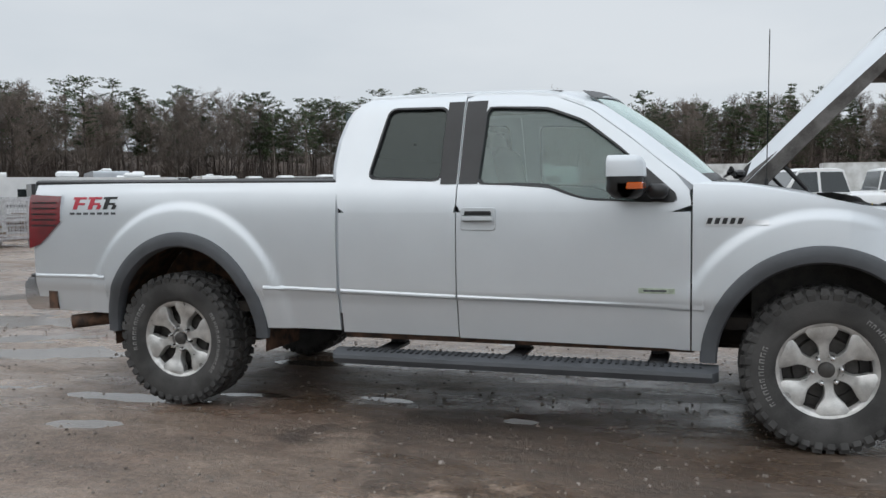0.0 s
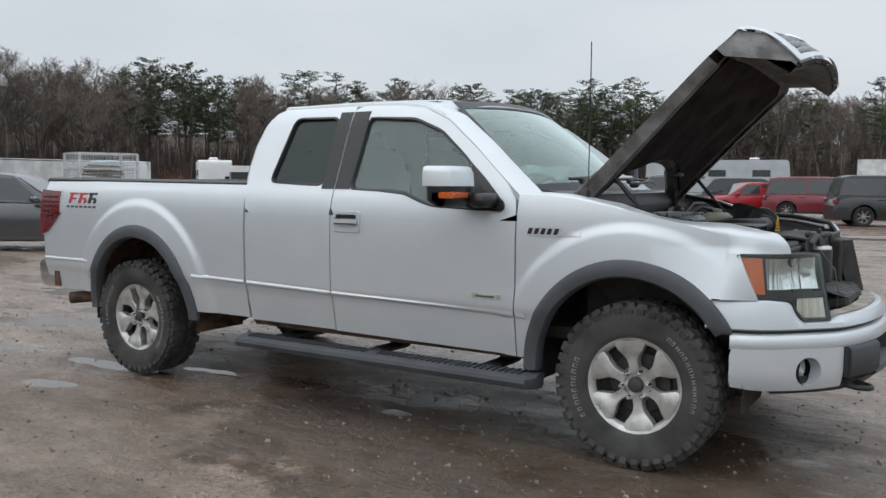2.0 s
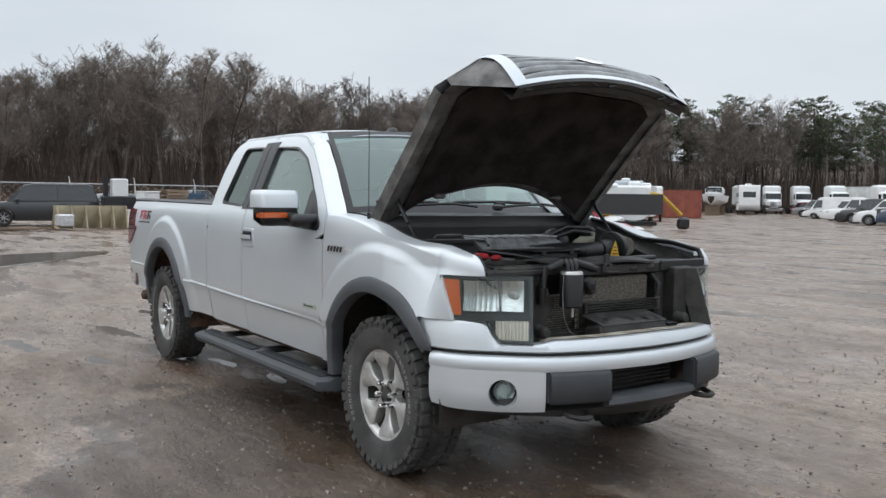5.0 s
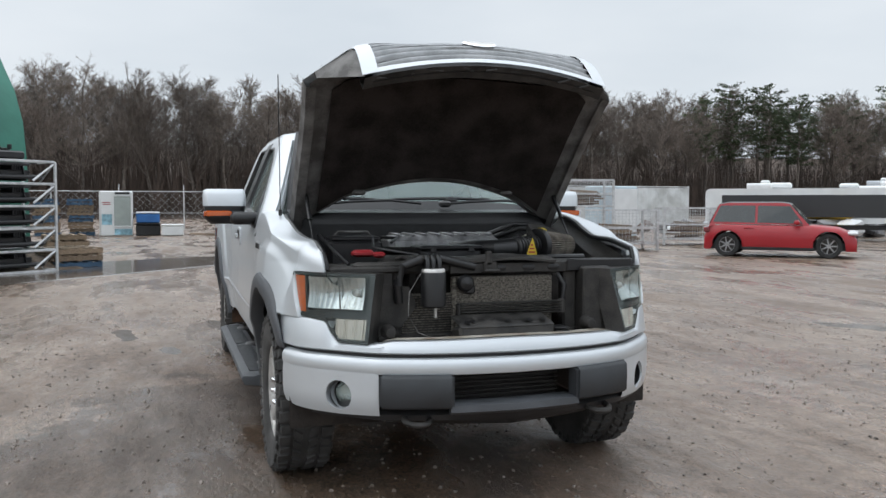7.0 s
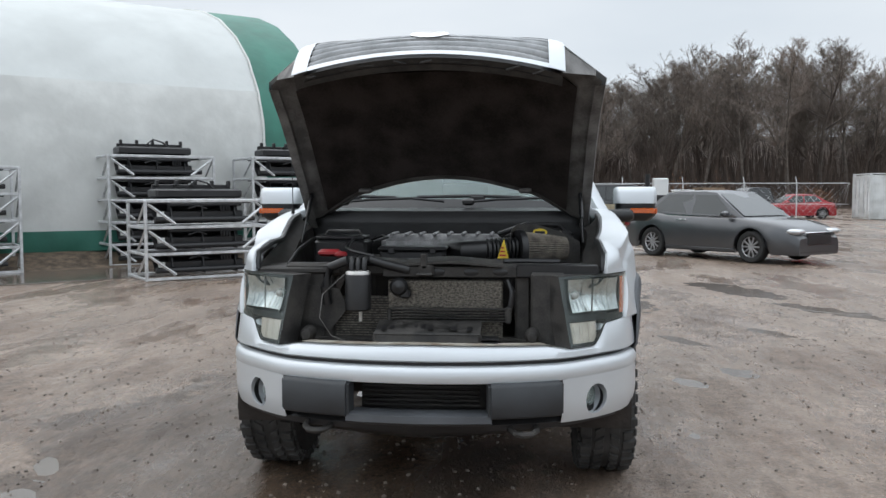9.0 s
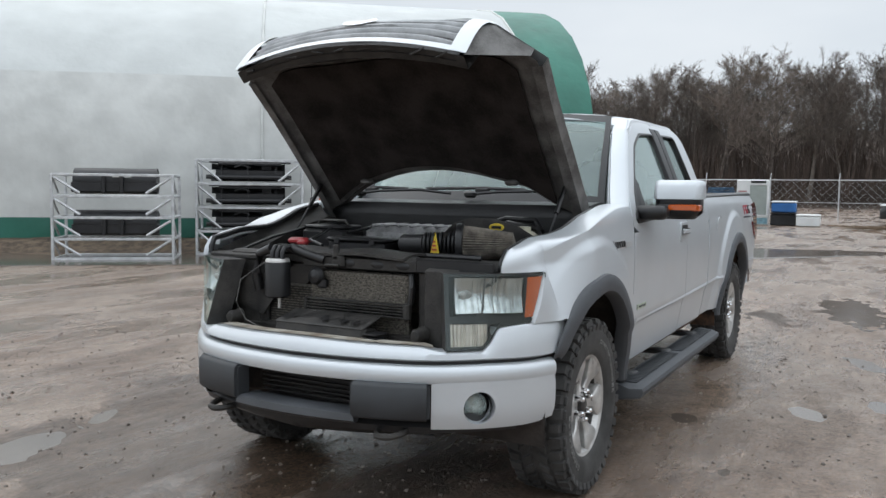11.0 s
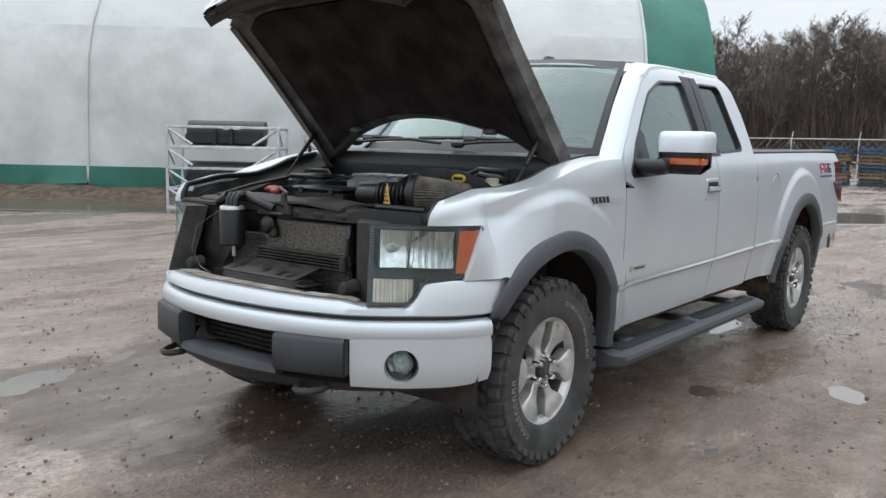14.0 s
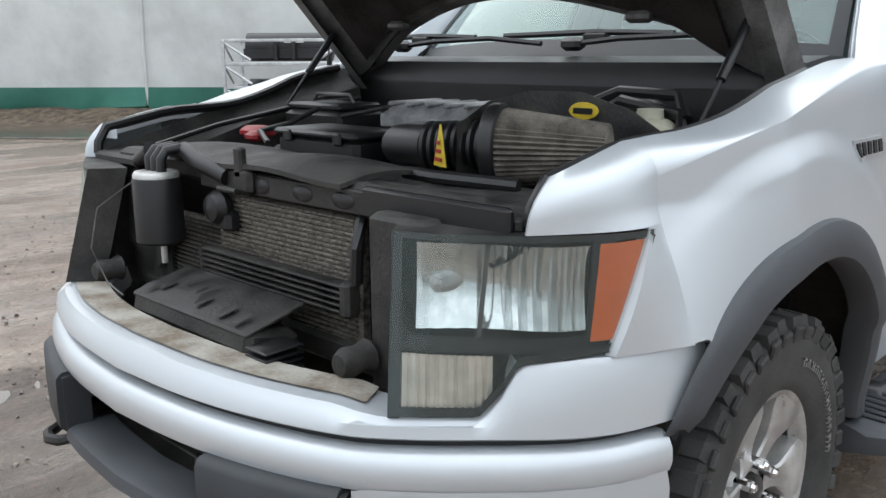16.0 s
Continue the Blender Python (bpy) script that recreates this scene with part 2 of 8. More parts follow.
def prism(outline, a, b, axis="y", inset=0.0):
    """A flat outline pushed from a to b along an axis, its far face set in by a chamfer."""
    cx = sum(p[0] for p in outline) / len(outline)
    cz = sum(p[1] for p in outline) / len(outline)

    def at(p, h):
        return {"y": (p[0], h, p[1]), "x": (h, p[0], p[1]), "z": (p[0], p[1], h)}[axis]
    inn = []
    for p in outline:
        d = math.hypot(p[0] - cx, p[1] - cz) or 1
        k = max(0, 1 - inset / d)
        inn.append((cx + (p[0] - cx) * k, cz + (p[1] - cz) * k))
    mid = b - (inset if b > a else -inset)
    rows = [[at(p, a) for p in outline], [at(p, mid) for p in outline]]
    if inset:
        rows.append([at(p, b) for p in inn])
    v, f = grid(rows, closed=True)
    n = len(outline)
    return v, f + [tuple(reversed(range(n))), tuple(range(len(v) - n, len(v)))]


def lerp(table, x):
    """Straight interpolation in rows of (x, value)."""
    return float(np.interp(x, [p[0] for p in table], [p[1] for p in table]))


def smooth_table(table, x):
    """Interpolation in rows of (x, value) with a smooth slope."""
    xs, ys = [p[0] for p in table], [p[1] for p in table]
    if x <= xs[0]:
        return ys[0]
    if x >= xs[-1]:
        return ys[-1]
    i = next(k for k in range(len(xs) - 1) if xs[k + 1] >= x)

    def slope(k):
        a, b = max(k - 1, 0), min(k + 1, len(xs) - 1)
        return (ys[b] - ys[a]) / (xs[b] - xs[a])
    h = xs[i + 1] - xs[i]
    t = (x - xs[i]) / h
    return ((2 * t ** 3 - 3 * t ** 2 + 1) * ys[i] + (t ** 3 - 2 * t ** 2 + t) * h * slope(i)
            + (3 * t ** 2 - 2 * t ** 3) * ys[i + 1] + (t ** 3 - t ** 2) * h * slope(i + 1))


def steps(a, b, n):
    return [a + (b - a) * k / n for k in range(n + 1)]


def around(outline, centre, n):
    """n points of a closed outline at even angles round a centre."""
    pts = [(p[0] - centre[0], p[1] - centre[1]) for p in outline]
    out = []
    for k in range(n):
        t = 2 * math.pi * k / n
        c, s = math.cos(t), math.sin(t)
        best = 0.0
        for (ax, ay), (bx, by) in zip(pts, pts[1:] + pts[:1]):
            den = c * (by - ay) - s * (bx - ax)
            if abs(den) < 1e-12:
                continue
            r = (ax * (by - ay) - ay * (bx - ax)) / den
            w = (ax * s - ay * c) / den
            if -1e-9 <= w <= 1 + 1e-9 and r > best:
                best = r
        out.append((centre[0] + best * c, centre[1] + best * s))
    return out


def rounded(outline, radius, n=4):
    """An outline with its corners rounded."""
    out = []
    k = len(outline)
    for i in range(k):
        p, a, b = (Vector((*outline[j % k], 0)) for j in (i, i - 1, i + 1))
        da, db = (a - p), (b - p)
        r = min(radius, da.length * 0.45, db.length * 0.45)
        s, e = p + da.normalized() * r, p + db.normalized() * r
        for t in steps(0, 1, n):
            q = (1 - t) ** 2 * s + 2 * t * (1 - t) * p + t * t * e
            out.append((q.x, q.y))
    return out



# ---- the pickup truck: nose towards +x, front axle over the origin ----
truck = thing("pickup_truck", "silver extended-cab pickup truck with raised hood on wet gravel", "pickup truck")

SIDE = [(0.40, 0.895), (0.47, 0.905), (0.60, 0.928), (0.695, 0.945), (0.715, 0.958), (0.85, 0.964), (1.0, 0.967), (1.12, 0.965), (1.22, 0.957),
        (1.30, 0.938), (1.34, 0.918), (1.38, 0.900), (1.5, 0.852), (1.7, 0.772), (1.78, 0.735), (1.84, 0.685), (1.88, 0.60)]
PLAN = [(-6, 0.0), (0.20, 0.0), (0.45, -0.014), (0.52, -0.037), (0.60, -0.062), (0.67, -0.090), (0.72, -0.11)]
ARCH_F, ARCH_R = (-0.03, 0.42, 0.552, 0.588), (-3.605, 0.44, 0.556, 0.617)


def swell(x, z):
    """How far the body swells out round the wheels."""
    best = 0.0
    for cx, cz, a, b in (ARCH_F, ARCH_R):
        if z < cz - 0.1:
            r = abs(x - cx) / a
        else:
            r = math.hypot((x - cx) / a, (z - cz) / b)
        if r < 1.32:
            k = max(0.0, min(1.0, (1.32 - r) / 0.10))
            k2 = max(0.0, min(1.0, (1.32 - r) / 0.40))
            best = max(best, 0.016 * k * k * (3 - 2 * k) + 0.022 * k2)
    return best * (1 - 0.75 * max(0.0, min(1.0, (x - 0.10) / 0.30)))


def body_y(x, z):
    lean = -0.075 * max(0.0, min(1.0, (x - 0.08) / 0.34)) * max(0.0, min(1.2, (z - 0.85) / 0.20))
    return smooth_table(SIDE, z) + smooth_table(PLAN, x) + swell(x, z) + lean


def arch_z(x, arch, k=1.0):
    cx, cz, a, b = arch
    t = (x - cx) / (a * k)
    return cz + b * k * math.sqrt(1 - t * t) if abs(t) < 1 else None


def cols(xs, lo, hi, n, y=None):
    """A body panel in columns from lo(x) to hi(x) on the right side (y < 0)."""
    y = y or body_y
    rows = []
    for x in xs:
        a, b = lo(x), hi(x)
        rows.append([(x, -y(x, a + (b - a) * t), a + (b - a) * t) for t in steps(0, 1, n)])
    return grid(rows)


def xs_arch(a, b, arch, n=70):
    """Even x steps with extra ones close to the ends of a wheel arch."""
    out = set(steps(a, b, n))
    for e in (arch[0] - arch[2], arch[0] + arch[2]):
        for d in (0.0005, 0.003, 0.008, 0.016, 0.028):
            for q in (e - d, e + d):
                if a < q < b:
                    out.add(q)
    return sorted(out)


def inward(p):
    return (0, 0.022 if p[1] < 0 else -0.022, 0)


def both(name, vf, mat, parent=truck, label="", shell=True, smooth=40):
    """The same part on the right and on the left side."""
    vf = thick(vf, inward) if shell else vf
    return mesh(name, vf, mat, parent, label, smooth), mesh(name, flip(vf), mat, parent, label, smooth)


def bottom_bed(x):
    z = arch_z(x, ARCH_R)
    return z if z else lerp([(-4.72, 0.56), (-4.16, 0.55), (-3.05, 0.50), (-2.56, 0.50)], x)


def bottom_fender(x):
    z = arch_z(x, ARCH_F)
    return z if z else 0.475


def fender_top(x):
    return smooth_table([(-0.63, 1.318), (-0.38, 1.305), (-0.05, 1.250), (0.21, 1.192), (0.42, 1.135), (0.60, 1.085), (0.68, 1.065)], x)


# bed side, cab side and doors (lower halves), front fender
bed_top = lambda x: lerp([(-4.74, 1.372), (-2.58, 1.352)], x)
bedR, bedL = both("bed_side", cols(xs_arch(-4.72, -2.585, ARCH_R, 80), bottom_bed, bed_top, 34), SILVER)
DOORLOW = 0.485
BELT = 1.18
rdR, rdL = both("rear_door", cols(steps(-2.565, -1.872, 14), lambda x: DOORLOW + 0.005, lambda x: BELT, 26), SILVER)
fdR, fdL = both("front_door", cols(steps(-1.866, -0.640, 22), lambda x: DOORLOW - 0.01 * (x + 1.87) / 1.2, lambda x: BELT, 26), SILVER)
fender = cols(xs_arch(-0.632, 0.400, ARCH_F, 60), lambda x: bottom_fender(x) if x < 0.36 else max(bottom_fender(x), 0.86), fender_top, 34)
EDGE_FULL = max(0.0, 0.900 - (body_y(0.400, 1.06) - (body_y(0.400, 1.06) - 0.797) * 0.28))
CORNER_LOW, CORNER_TOP = (0.665, -0.797, 1.067), (0.608, -0.800, 1.156)


def edge_bulge(u):
    """Fullness of the fender's edge over the lamp."""
    return max(0.0, EDGE_FULL * math.sin(math.pi * max(0.0, min(1.0, u)) ** 0.8))


def cheek_y(x, z):
    """Body side between the lamp and the wheel arch, turning in to the nose."""
    y0 = body_y(0.400, z)
    q = max(0.0, min(1.0, (z - 0.855) / 0.21))
    return y0 + edge_bulge((x - 0.400) / 0.265) * q - (x - 0.400) * ((y0 - 0.896) / 0.147 * (1 - q) + (y0 - 0.797) / 0.265 * q)


cheek = cols(sorted(steps(0.400, 0.547, 10) + [0.462, 0.466, 0.470, 0.474]), lambda x: 0.857, lambda x: lerp([(0.40, 1.066), (0.462, 1.066), (0.547, 0.862)], x), 12, cheek_y)


def ridge(x):
    """Inner edge of the fender's rolled top."""
    y = body_y(x, fender_top(x))
    return lerp([(-0.64, y - 0.095), (-0.20, y - 0.095), (0.30, 0.795), (0.61, 0.800)], x), lerp([(-0.64, fender_top(x) + 0.016), (-0.10, fender_top(x) + 0.018), (0.28, 1.200), (0.33, 1.198), (0.40, 1.196), (0.61, 1.156)], x)


def cap_row(x):
    z, y = fender_top(x), body_y(x, fender_top(x))
    ry, rz = ridge(x)
    return [(x, -(y + (ry - y) * (1 - math.cos(a))), z + (rz - z) * math.sin(a)) for a in steps(0, math.pi / 2, 9)]


def fender_cap():
    """The rolled top edge of the fender, turning in to the hood gap."""
    rows = []
    for x in steps(-0.632, 0.400, 28):
        row = cap_row(x)
        e = row[-1]
        rows.append(row + [(x, e[1] + 0.004, e[2] - 0.006), (x, e[1] + 0.005, e[2] - 0.04)])
    return grid(rows)


def fender_corner():
    """The crowned corner that comes down to the top of the headlamp."""
    side = [(0.400, -body_y(0.400, z), z) for z in steps(1.064, fender_top(0.400), 7)[:-1]] + cap_row(0.400)
    n = len(side) - 1
    rows = []
    for u in steps(0, 1, 22):
        row = []
        for i, p in enumerate(side):
            t = i / n
            q = [a + (b - a) * t for a, b in zip(CORNER_LOW, CORNER_TOP)]
            q[0] += 0.014 * math.sin(math.pi * t)
            w = 0.014 * math.sin(math.pi * u) * math.sin(math.pi * t)
            row.append((p[0] + (q[0] - p[0]) * u + w, p[1] + (q[1] - p[1]) * u - w - edge_bulge(u) * (1 - t) ** 2, p[2] + (q[2] - p[2]) * u + w * 0.6))
        e = row[-1]
        rows.append([(row[0][0] - 0.02, row[0][1] + 0.02, row[0][2] - 0.002)] + row + [(e[0], e[1] + 0.004, e[2] - 0.006), (e[0], e[1] + 0.006, e[2] - 0.04)])
    rows.append([(p[0] - 0.004, p[1] + 0.006, p[2]) for p in rows[-1]])
    rows.append([(p[0] - 0.03, p[1] + 0.012, p[2] - 0.004) for p in rows[-1]])
    return grid(rows)


feR, feL = both("fender", join(thick(fender, inward), thick(cheek, inward), fender_cap(), fender_corner()), SILVER, shell=False)


# plastic flares round the wheels
def flare(arch, t0, t1, low0, low1):
    cx, cz, a, b = arch
    rows = []
    for t in steps(t0, t1, 40):
        c, s = math.cos(radians(t)), math.sin(radians(t))
        row = []
        for k, off in ((1.02, -0.004), (1.012, 0.014), (0.985, 0.022), (0.93, 0.022), (0.885, 0.016), (0.868, 0.0), (0.868, -0.05)):
            x, z = cx + a * k * c, cz + b * k * s
            row.append((x, -(body_y(x, max(z, 0.47)) + off * (1 - 0.65 * max(0.0, min(1.0, (x - 0.15) / 0.28)))), z))
        rows.append(row)
    head, tail = [], []
    for low, row, keep in ((low0, rows[0], head), (low1, rows[-1], tail)):
        for q in (0.5, 1.0):
            keep.append([(p[0], p[1] + 0.012 * q, p[2] + (low - p[2]) * q) for p in row])
    return grid(list(reversed(head)) + rows + tail)


for fl, who in zip(both("wheel_flare", flare(ARCH_R, 0, 180, 0.50, 0.54), FLARE, shell=False), (bedR, bedL)):
    fl.parent = who
    fl["label"] = "weathered grey plastic wheel flare"
for fl, who in zip(both("wheel_flare", flare(ARCH_F, 31, 180, 0.70, 0.475), FLARE, shell=False), (feR, feL)):
    fl.parent = who
    fl["label"] = "weathered grey plastic wheel flare"

# dark wheel wells
for cx, cz, a, b in (ARCH_F, ARCH_R):
    well = grid([[(cx + a * 0.97 * math.cos(t), -y, cz + b * 0.97 * math.sin(t)) for y in (0.93, 0.75, 0.50)] for t in steps(-0.15, math.pi + 0.15, 20)])
    back = prism([(cx + a * 0.97 * math.cos(t), cz + b * 0.97 * math.sin(t)) for t in steps(0, math.pi, 16)], -0.50, -0.49)
    both("wheel_well", join(well, back), UNDER if cx > -1 else RUST, label="rust-stained muddy wheel well", shell=False)

# greenhouse: door frames round the side windows
RWIN = [(-2.41, 1.368), (-2.325, 1.778), (-1.965, 1.772), (-1.965, 1.350)]
FWIN = [(-1.765, 1.332), (-1.742, 1.765), (-1.40, 1.748), (-1.20, 1.672), (-1.02, 1.535), (-0.86, 1.395), (-0.705, 1.262), (-0.715, 1.225),
        (-1.16, 1.243), (-1.25, 1.268), (-1.36, 1.310), (-1.55, 1.325)]
RFRAME = [(-2.566, BELT), (-2.600, 1.36), (-2.612, 1.45), (-2.600, 1.60), (-2.555, 1.75), (-2.50, 1.815), (-2.43, 1.842), (-1.872, 1.838), (-1.872, BELT)]
FFRAME = [(-1.866, BELT), (-1.866, 1.838), (-1.55, 1.828), (-1.36, 1.806), (-1.17, 1.727), (-0.96, 1.572), (-0.78, 1.425), (-0.655, 1.318), (-0.640, 1.25), (-0.640, BELT)]


def frame_ring(outer, inner, centre, n=72, k=5):
    o = around(outer, centre, n)
    i = around(inner, centre, n)
    rows = []
    for t in steps(0, 1, k):
        rows.append([(a[0] + (b[0] - a[0]) * t, a[1] + (b[1] - a[1]) * t) for a, b in zip(o, i)])
    return grid([[(x, -body_y(x, z), z) for x, z in r] for r in rows], closed=True)


def seal_ring(inner, centre, width, n=72):
    i = around(inner, centre, n)
    rows = []
    for w, off in ((-0.006, -0.004), (0.0, 0.004), (width * 0.6, 0.004), (width, -0.008), (width, -0.03)):
        row = []
        for x, z in i:
            d = math.hypot(x - centre[0], z - centre[1])
            q = 1 - w / d
            px, pz = centre[0] + (x - centre[0]) * q, centre[1] + (z - centre[1]) * q
            row.append((px, -(body_y(px, pz) + off), pz))
        rows.append(row)
    return grid(rows, closed=True)


def pane(inner, centre, off, n=72):
    i = around(inner, centre, n)
    rows = [[(centre[0] + (x - centre[0]) * q, centre[1] + (z - centre[1]) * q) for x, z in i] for q in (0.97, 0.7, 0.4, 0.02)]
    return grid([[(x, -(body_y(x, z) + off), z) for x, z in r] for r in rows], closed=True)


RWIN, FWIN = rounded(RWIN, 0.05, 5), rounded(FWIN, 0.035, 4)
RC, FC = (-2.15, 1.56), (-1.40, 1.49)
for frame_, win, c, doors, gl, seal_w in ((RFRAME, RWIN, RC, (rdR, rdL), PRIVACY, 0.016), (FFRAME, FWIN, FC, (fdR, fdL), GLASS, 0.018)):
    for who, made in zip(doors, both("window_frame", frame_ring(frame_, win, c), SILVER)):
        made.parent = who
    for who, made in zip(doors, both("window_seal", seal_ring(win, c, seal_w), BLACK, shell=False)):
        made.parent = who
    for who, made in zip(doors, both("window_pane", pane(win, c, -0.018), gl, shell=False)):
        made.parent = who
        made.visible_shadow = False
# black pillar covers between the side windows
for who, x0, x1 in (((rdR, rdL), -1.968, -1.876), ((fdR, fdL), -1.862, -1.755)):
    sheet = grid([[(x + 0.012 * (z - 1.35) / 0.4 * (1 if x0 > -1.9 and x > -1.8 else 0), -(body_y(x, z) + 0.005), z) for z in steps(1.335, 1.80, 8)] for x in steps(x0, x1, 3)])
    for w, made in zip(who, both("pillar_cover", sheet, BLACK)):
        made.parent = w
        made["label"] = "satin black pillar cover"
# dark corner plate that carries the mirror
sail = around(rounded([(-0.72, 1.225), (-0.70, 1.262), (-0.86, 1.405), (-0.985, 1.505), (-0.93, 1.24)], 0.02, 3), (-0.83, 1.30), 32)
for w, made in zip((fdR, fdL), both("mirror_plate", grid([[(x, -(body_y(x, z) + 0.007), z) for x, z in sail], [(-0.83 + (x + 0.83) * .02, -(body_y(-0.83, 1.30) + 0.007), 1.30 + (z - 1.30) * .02) for x, z in sail]], closed=True), BLACK)):
    made.parent = w


# roof, pillars, rear wall
def roof_z(x, y):
    front = smooth_table([(-2.60, -0.10), (-2.50, -0.022), (-2.40, 0.0), (-1.6, 0.0), (-1.30, -0.022), (-1.16, -0.062)], x)
    return 1.897 - 0.050 * (abs(y) / 0.70) ** 3.0 + front


rows = []
for x in steps(-2.56, -1.175, 26):
    half = lerp([(-2.56, 0.66), (-2.45, 0.685), (-1.45, 0.685), (-1.15, 0.665)], x)
    row = []
    for y in steps(-1, 1, 24):
        zz = roof_z(x, y * 0.70)
        if x > -1.45:
            zz -= 0.045 * max(0, abs(y) - 0.6) * (x + 1.45)
        row.append((x - 0.05 * (1 - y * y) * 0 + (0.09 * (1 - y * y) if x > -1.3 else 0) * (x + 1.3) / 0.125, y * half, zz))
    rows.append(row)
mesh("roof", thick(grid(rows), lambda p: (0, 0, -0.03)), SILVER, truck)
apillar = []
for t in steps(0, 1, 14):
    ox, oz = lerp([(0, -1.36), (0.28, -1.17), (0.58, -0.96), (0.82, -0.78), (1, -0.62)], t), lerp([(0, 1.812), (0.28, 1.735), (0.58, 1.58), (0.82, 1.43), (1, 1.305)], t)
    oy = body_y(ox, oz)
    ix, iz, iy = ox + 0.055 + 0.03 * t, oz + 0.016, oy - 0.075
    apillar.append([(ox, -oy, oz), (ox + 0.02, -oy + 0.014, oz + 0.018), (ix, -iy, iz + 0.006), (ix - 0.01, -iy + 0.01, iz - 0.03)])
both("windshield_pillar", thick(grid(apillar), lambda p: (-0.03, 0.02 if p[1] < 0 else -0.02, -0.02)), SILVER, shell=False)
rail = []
for x in steps(-2.46, -1.20, 24):
    zr = smooth_table([(-2.46, 1.836), (-1.60, 1.832), (-1.40, 1.816), (-1.30, 1.790), (-1.20, 1.752)], x)
    rail.append([(x, -body_y(x, zr) - 0.001, zr - 0.004), (x, -body_y(x, zr) + 0.004, zr + 0.012), (x + 0.01, -0.668, zr + 0.022), (x + 0.02, -0.63, zr + 0.020)])
both("roof_rail", grid(rail), SILVER, shell=False)
corner = []
for z in steps(0.60, 1.84, 20):
    xo = lerp([(0.6, -2.566), (1.18, -2.568), (1.36, -2.60), (1.45, -2.612), (1.60, -2.60), (1.75, -2.555), (1.815, -2.50), (1.84, -2.44)], z)
    y = body_y(-2.4, z)
    corner.append([(xo + 0.004, -y, z), (xo - 0.03, -y + 0.022, z), (xo - 0.05, -y + 0.07, z), (xo - 0.055, -0.3, z), (xo - 0.055, 0, z)])
both("cab_back", grid(corner), SILVER, shell=False)
mesh("rear_window", grid([[(-2.672 + 0.03 * (z - 1.4), y, z) for z in (1.42, 1.78)] for y in steps(-0.62, 0.62, 6)]), PRIVACY, truck)

# windscreen and its black border
def screen(y, t, lift=0.0):
    """Point of the windscreen: y from -1 to 1, t from the top to the cowl."""
    half = 0.640 + (0.790 - 0.640) * t
    x = -1.21 + 0.78 * t - 0.20 * (y * y) * t + 0.09 * (1 - y * y) * (1 - t) - 0.02
    z = 1.865 - 0.025 * y * y - 0.545 * t + 0.035 * math.sin(math.pi * t)
    return (x + lift * 0.5, y * half, z + lift)


ws = mesh("windshield", grid([[screen(y, t) for y in steps(-0.985, 0.985, 20)] for t in steps(0.02, 0.985, 14)]), SCREEN, truck)
ws.visible_shadow = False
border = []
for a in steps(-1, 1, 20):
    border.append([screen(a, 0.0, 0.003), screen(a * 0.965, 0.10, 0.004)])
low = [[screen(a, 1.0, 0.003), screen(a * 0.96, 0.90, 0.004)] for a in steps(-1, 1, 20)]
side_b = [[screen(-1.0, t, 0.003), screen(-0.955, t, 0.004)] for t in steps(0, 1, 14)]
mesh("windshield_border", join(grid(border), grid(low), grid(side_b), flip(grid(side_b))), BLACK, ws, "black screen border")

# cowl grille, wipers
cowl = [[(-0.44 - 0.20 * y * y, y * 0.80, 1.335), (-0.38 - 0.16 * y * y, y * 0.80, 1.338), (-0.30 - 0.10 * y * y, y * 0.80, 1.322), (-0.27 - 0.10 * y * y, y * 0.80, 1.27), (-0.27 - 0.1 * y * y, y * 0.8, 1.05)] for y in steps(-1, 1, 24)]
mesh("cowl", thick(grid(cowl), lambda p: (0, 0, -0.012)), BLACK, truck, "black plastic cowl")
for y0, tip in ((-0.60, -0.12), (0.12, 0.62)):
    pivot = Vector((-0.40, y0, 1.372))
    end = Vector((-0.43 - 0.10 * tip * tip, tip + 0.10, 1.375))
    wiper = mesh("wiper", join(tube([pivot, pivot + Vector((0.005, 0.16, 0.014)), (pivot + end) / 2 + Vector((0, 0.10, 0.02)), end], 0.009, 6),
                                                             box(*pivot, 0.05, 0.07, 0.04, 0.012)), BLACK, truck)
    mesh("wiper_blade", join(tube([pivot + Vector((-0.05, -0.30 if y0 > 0 else -0.12, 0.028)), pivot + Vector((-0.045, 0.05, 0.034)), pivot + Vector((-0.045, 0.30, 0.026))], 0.010, 6),
                             box(pivot.x - 0.045, pivot.y + 0.05, pivot.z + 0.02, 0.03, 0.09, 0.035, 0.01)), BLACK, wiper)

# bed: rails, cover, tailgate, tail lamps
railcap = grid([[(x, -(0.90 - d), bed_top(x) + h) for d, h in ((-0.008, -0.012), (-0.006, 0.010), (0.01, 0.022), (0.06, 0.024), (0.085, 0.012))] for x in steps(-4.74, -2.60, 12)])
for who, made in zip((bedR, bedL), both("bed_rail_cap", railcap, BLACK)):
    made.parent = who
mesh("bed_cover", box(-3.66, 0, 1.372, 2.06, 1.66, 0.03, 0.01), DUSTY, truck, "wet black soft bed cover")
mesh("tailgate", grid([[(-4.735 - 0.02 * math.sin(3 * (z - 0.6)), y, z) for z in steps(0.60, 1.37, 12)] for y in steps(-0.90, 0.90, 10)]), SILVER, truck)
mesh("bed_front", box(-2.62, 0, 0.98, 0.03, 1.74, 0.76), SILVER, truck)
tail = cols(steps(-4.745, -4.50, 6), lambda x: lerp([(-4.745, 0.955), (-4.66, 0.985), (-4.50, 1.13)], x), lambda x: lerp([(-4.745, 1.302), (-4.50, 1.290)], x), 8, lambda x, z: body_y(x, z) + 0.012)
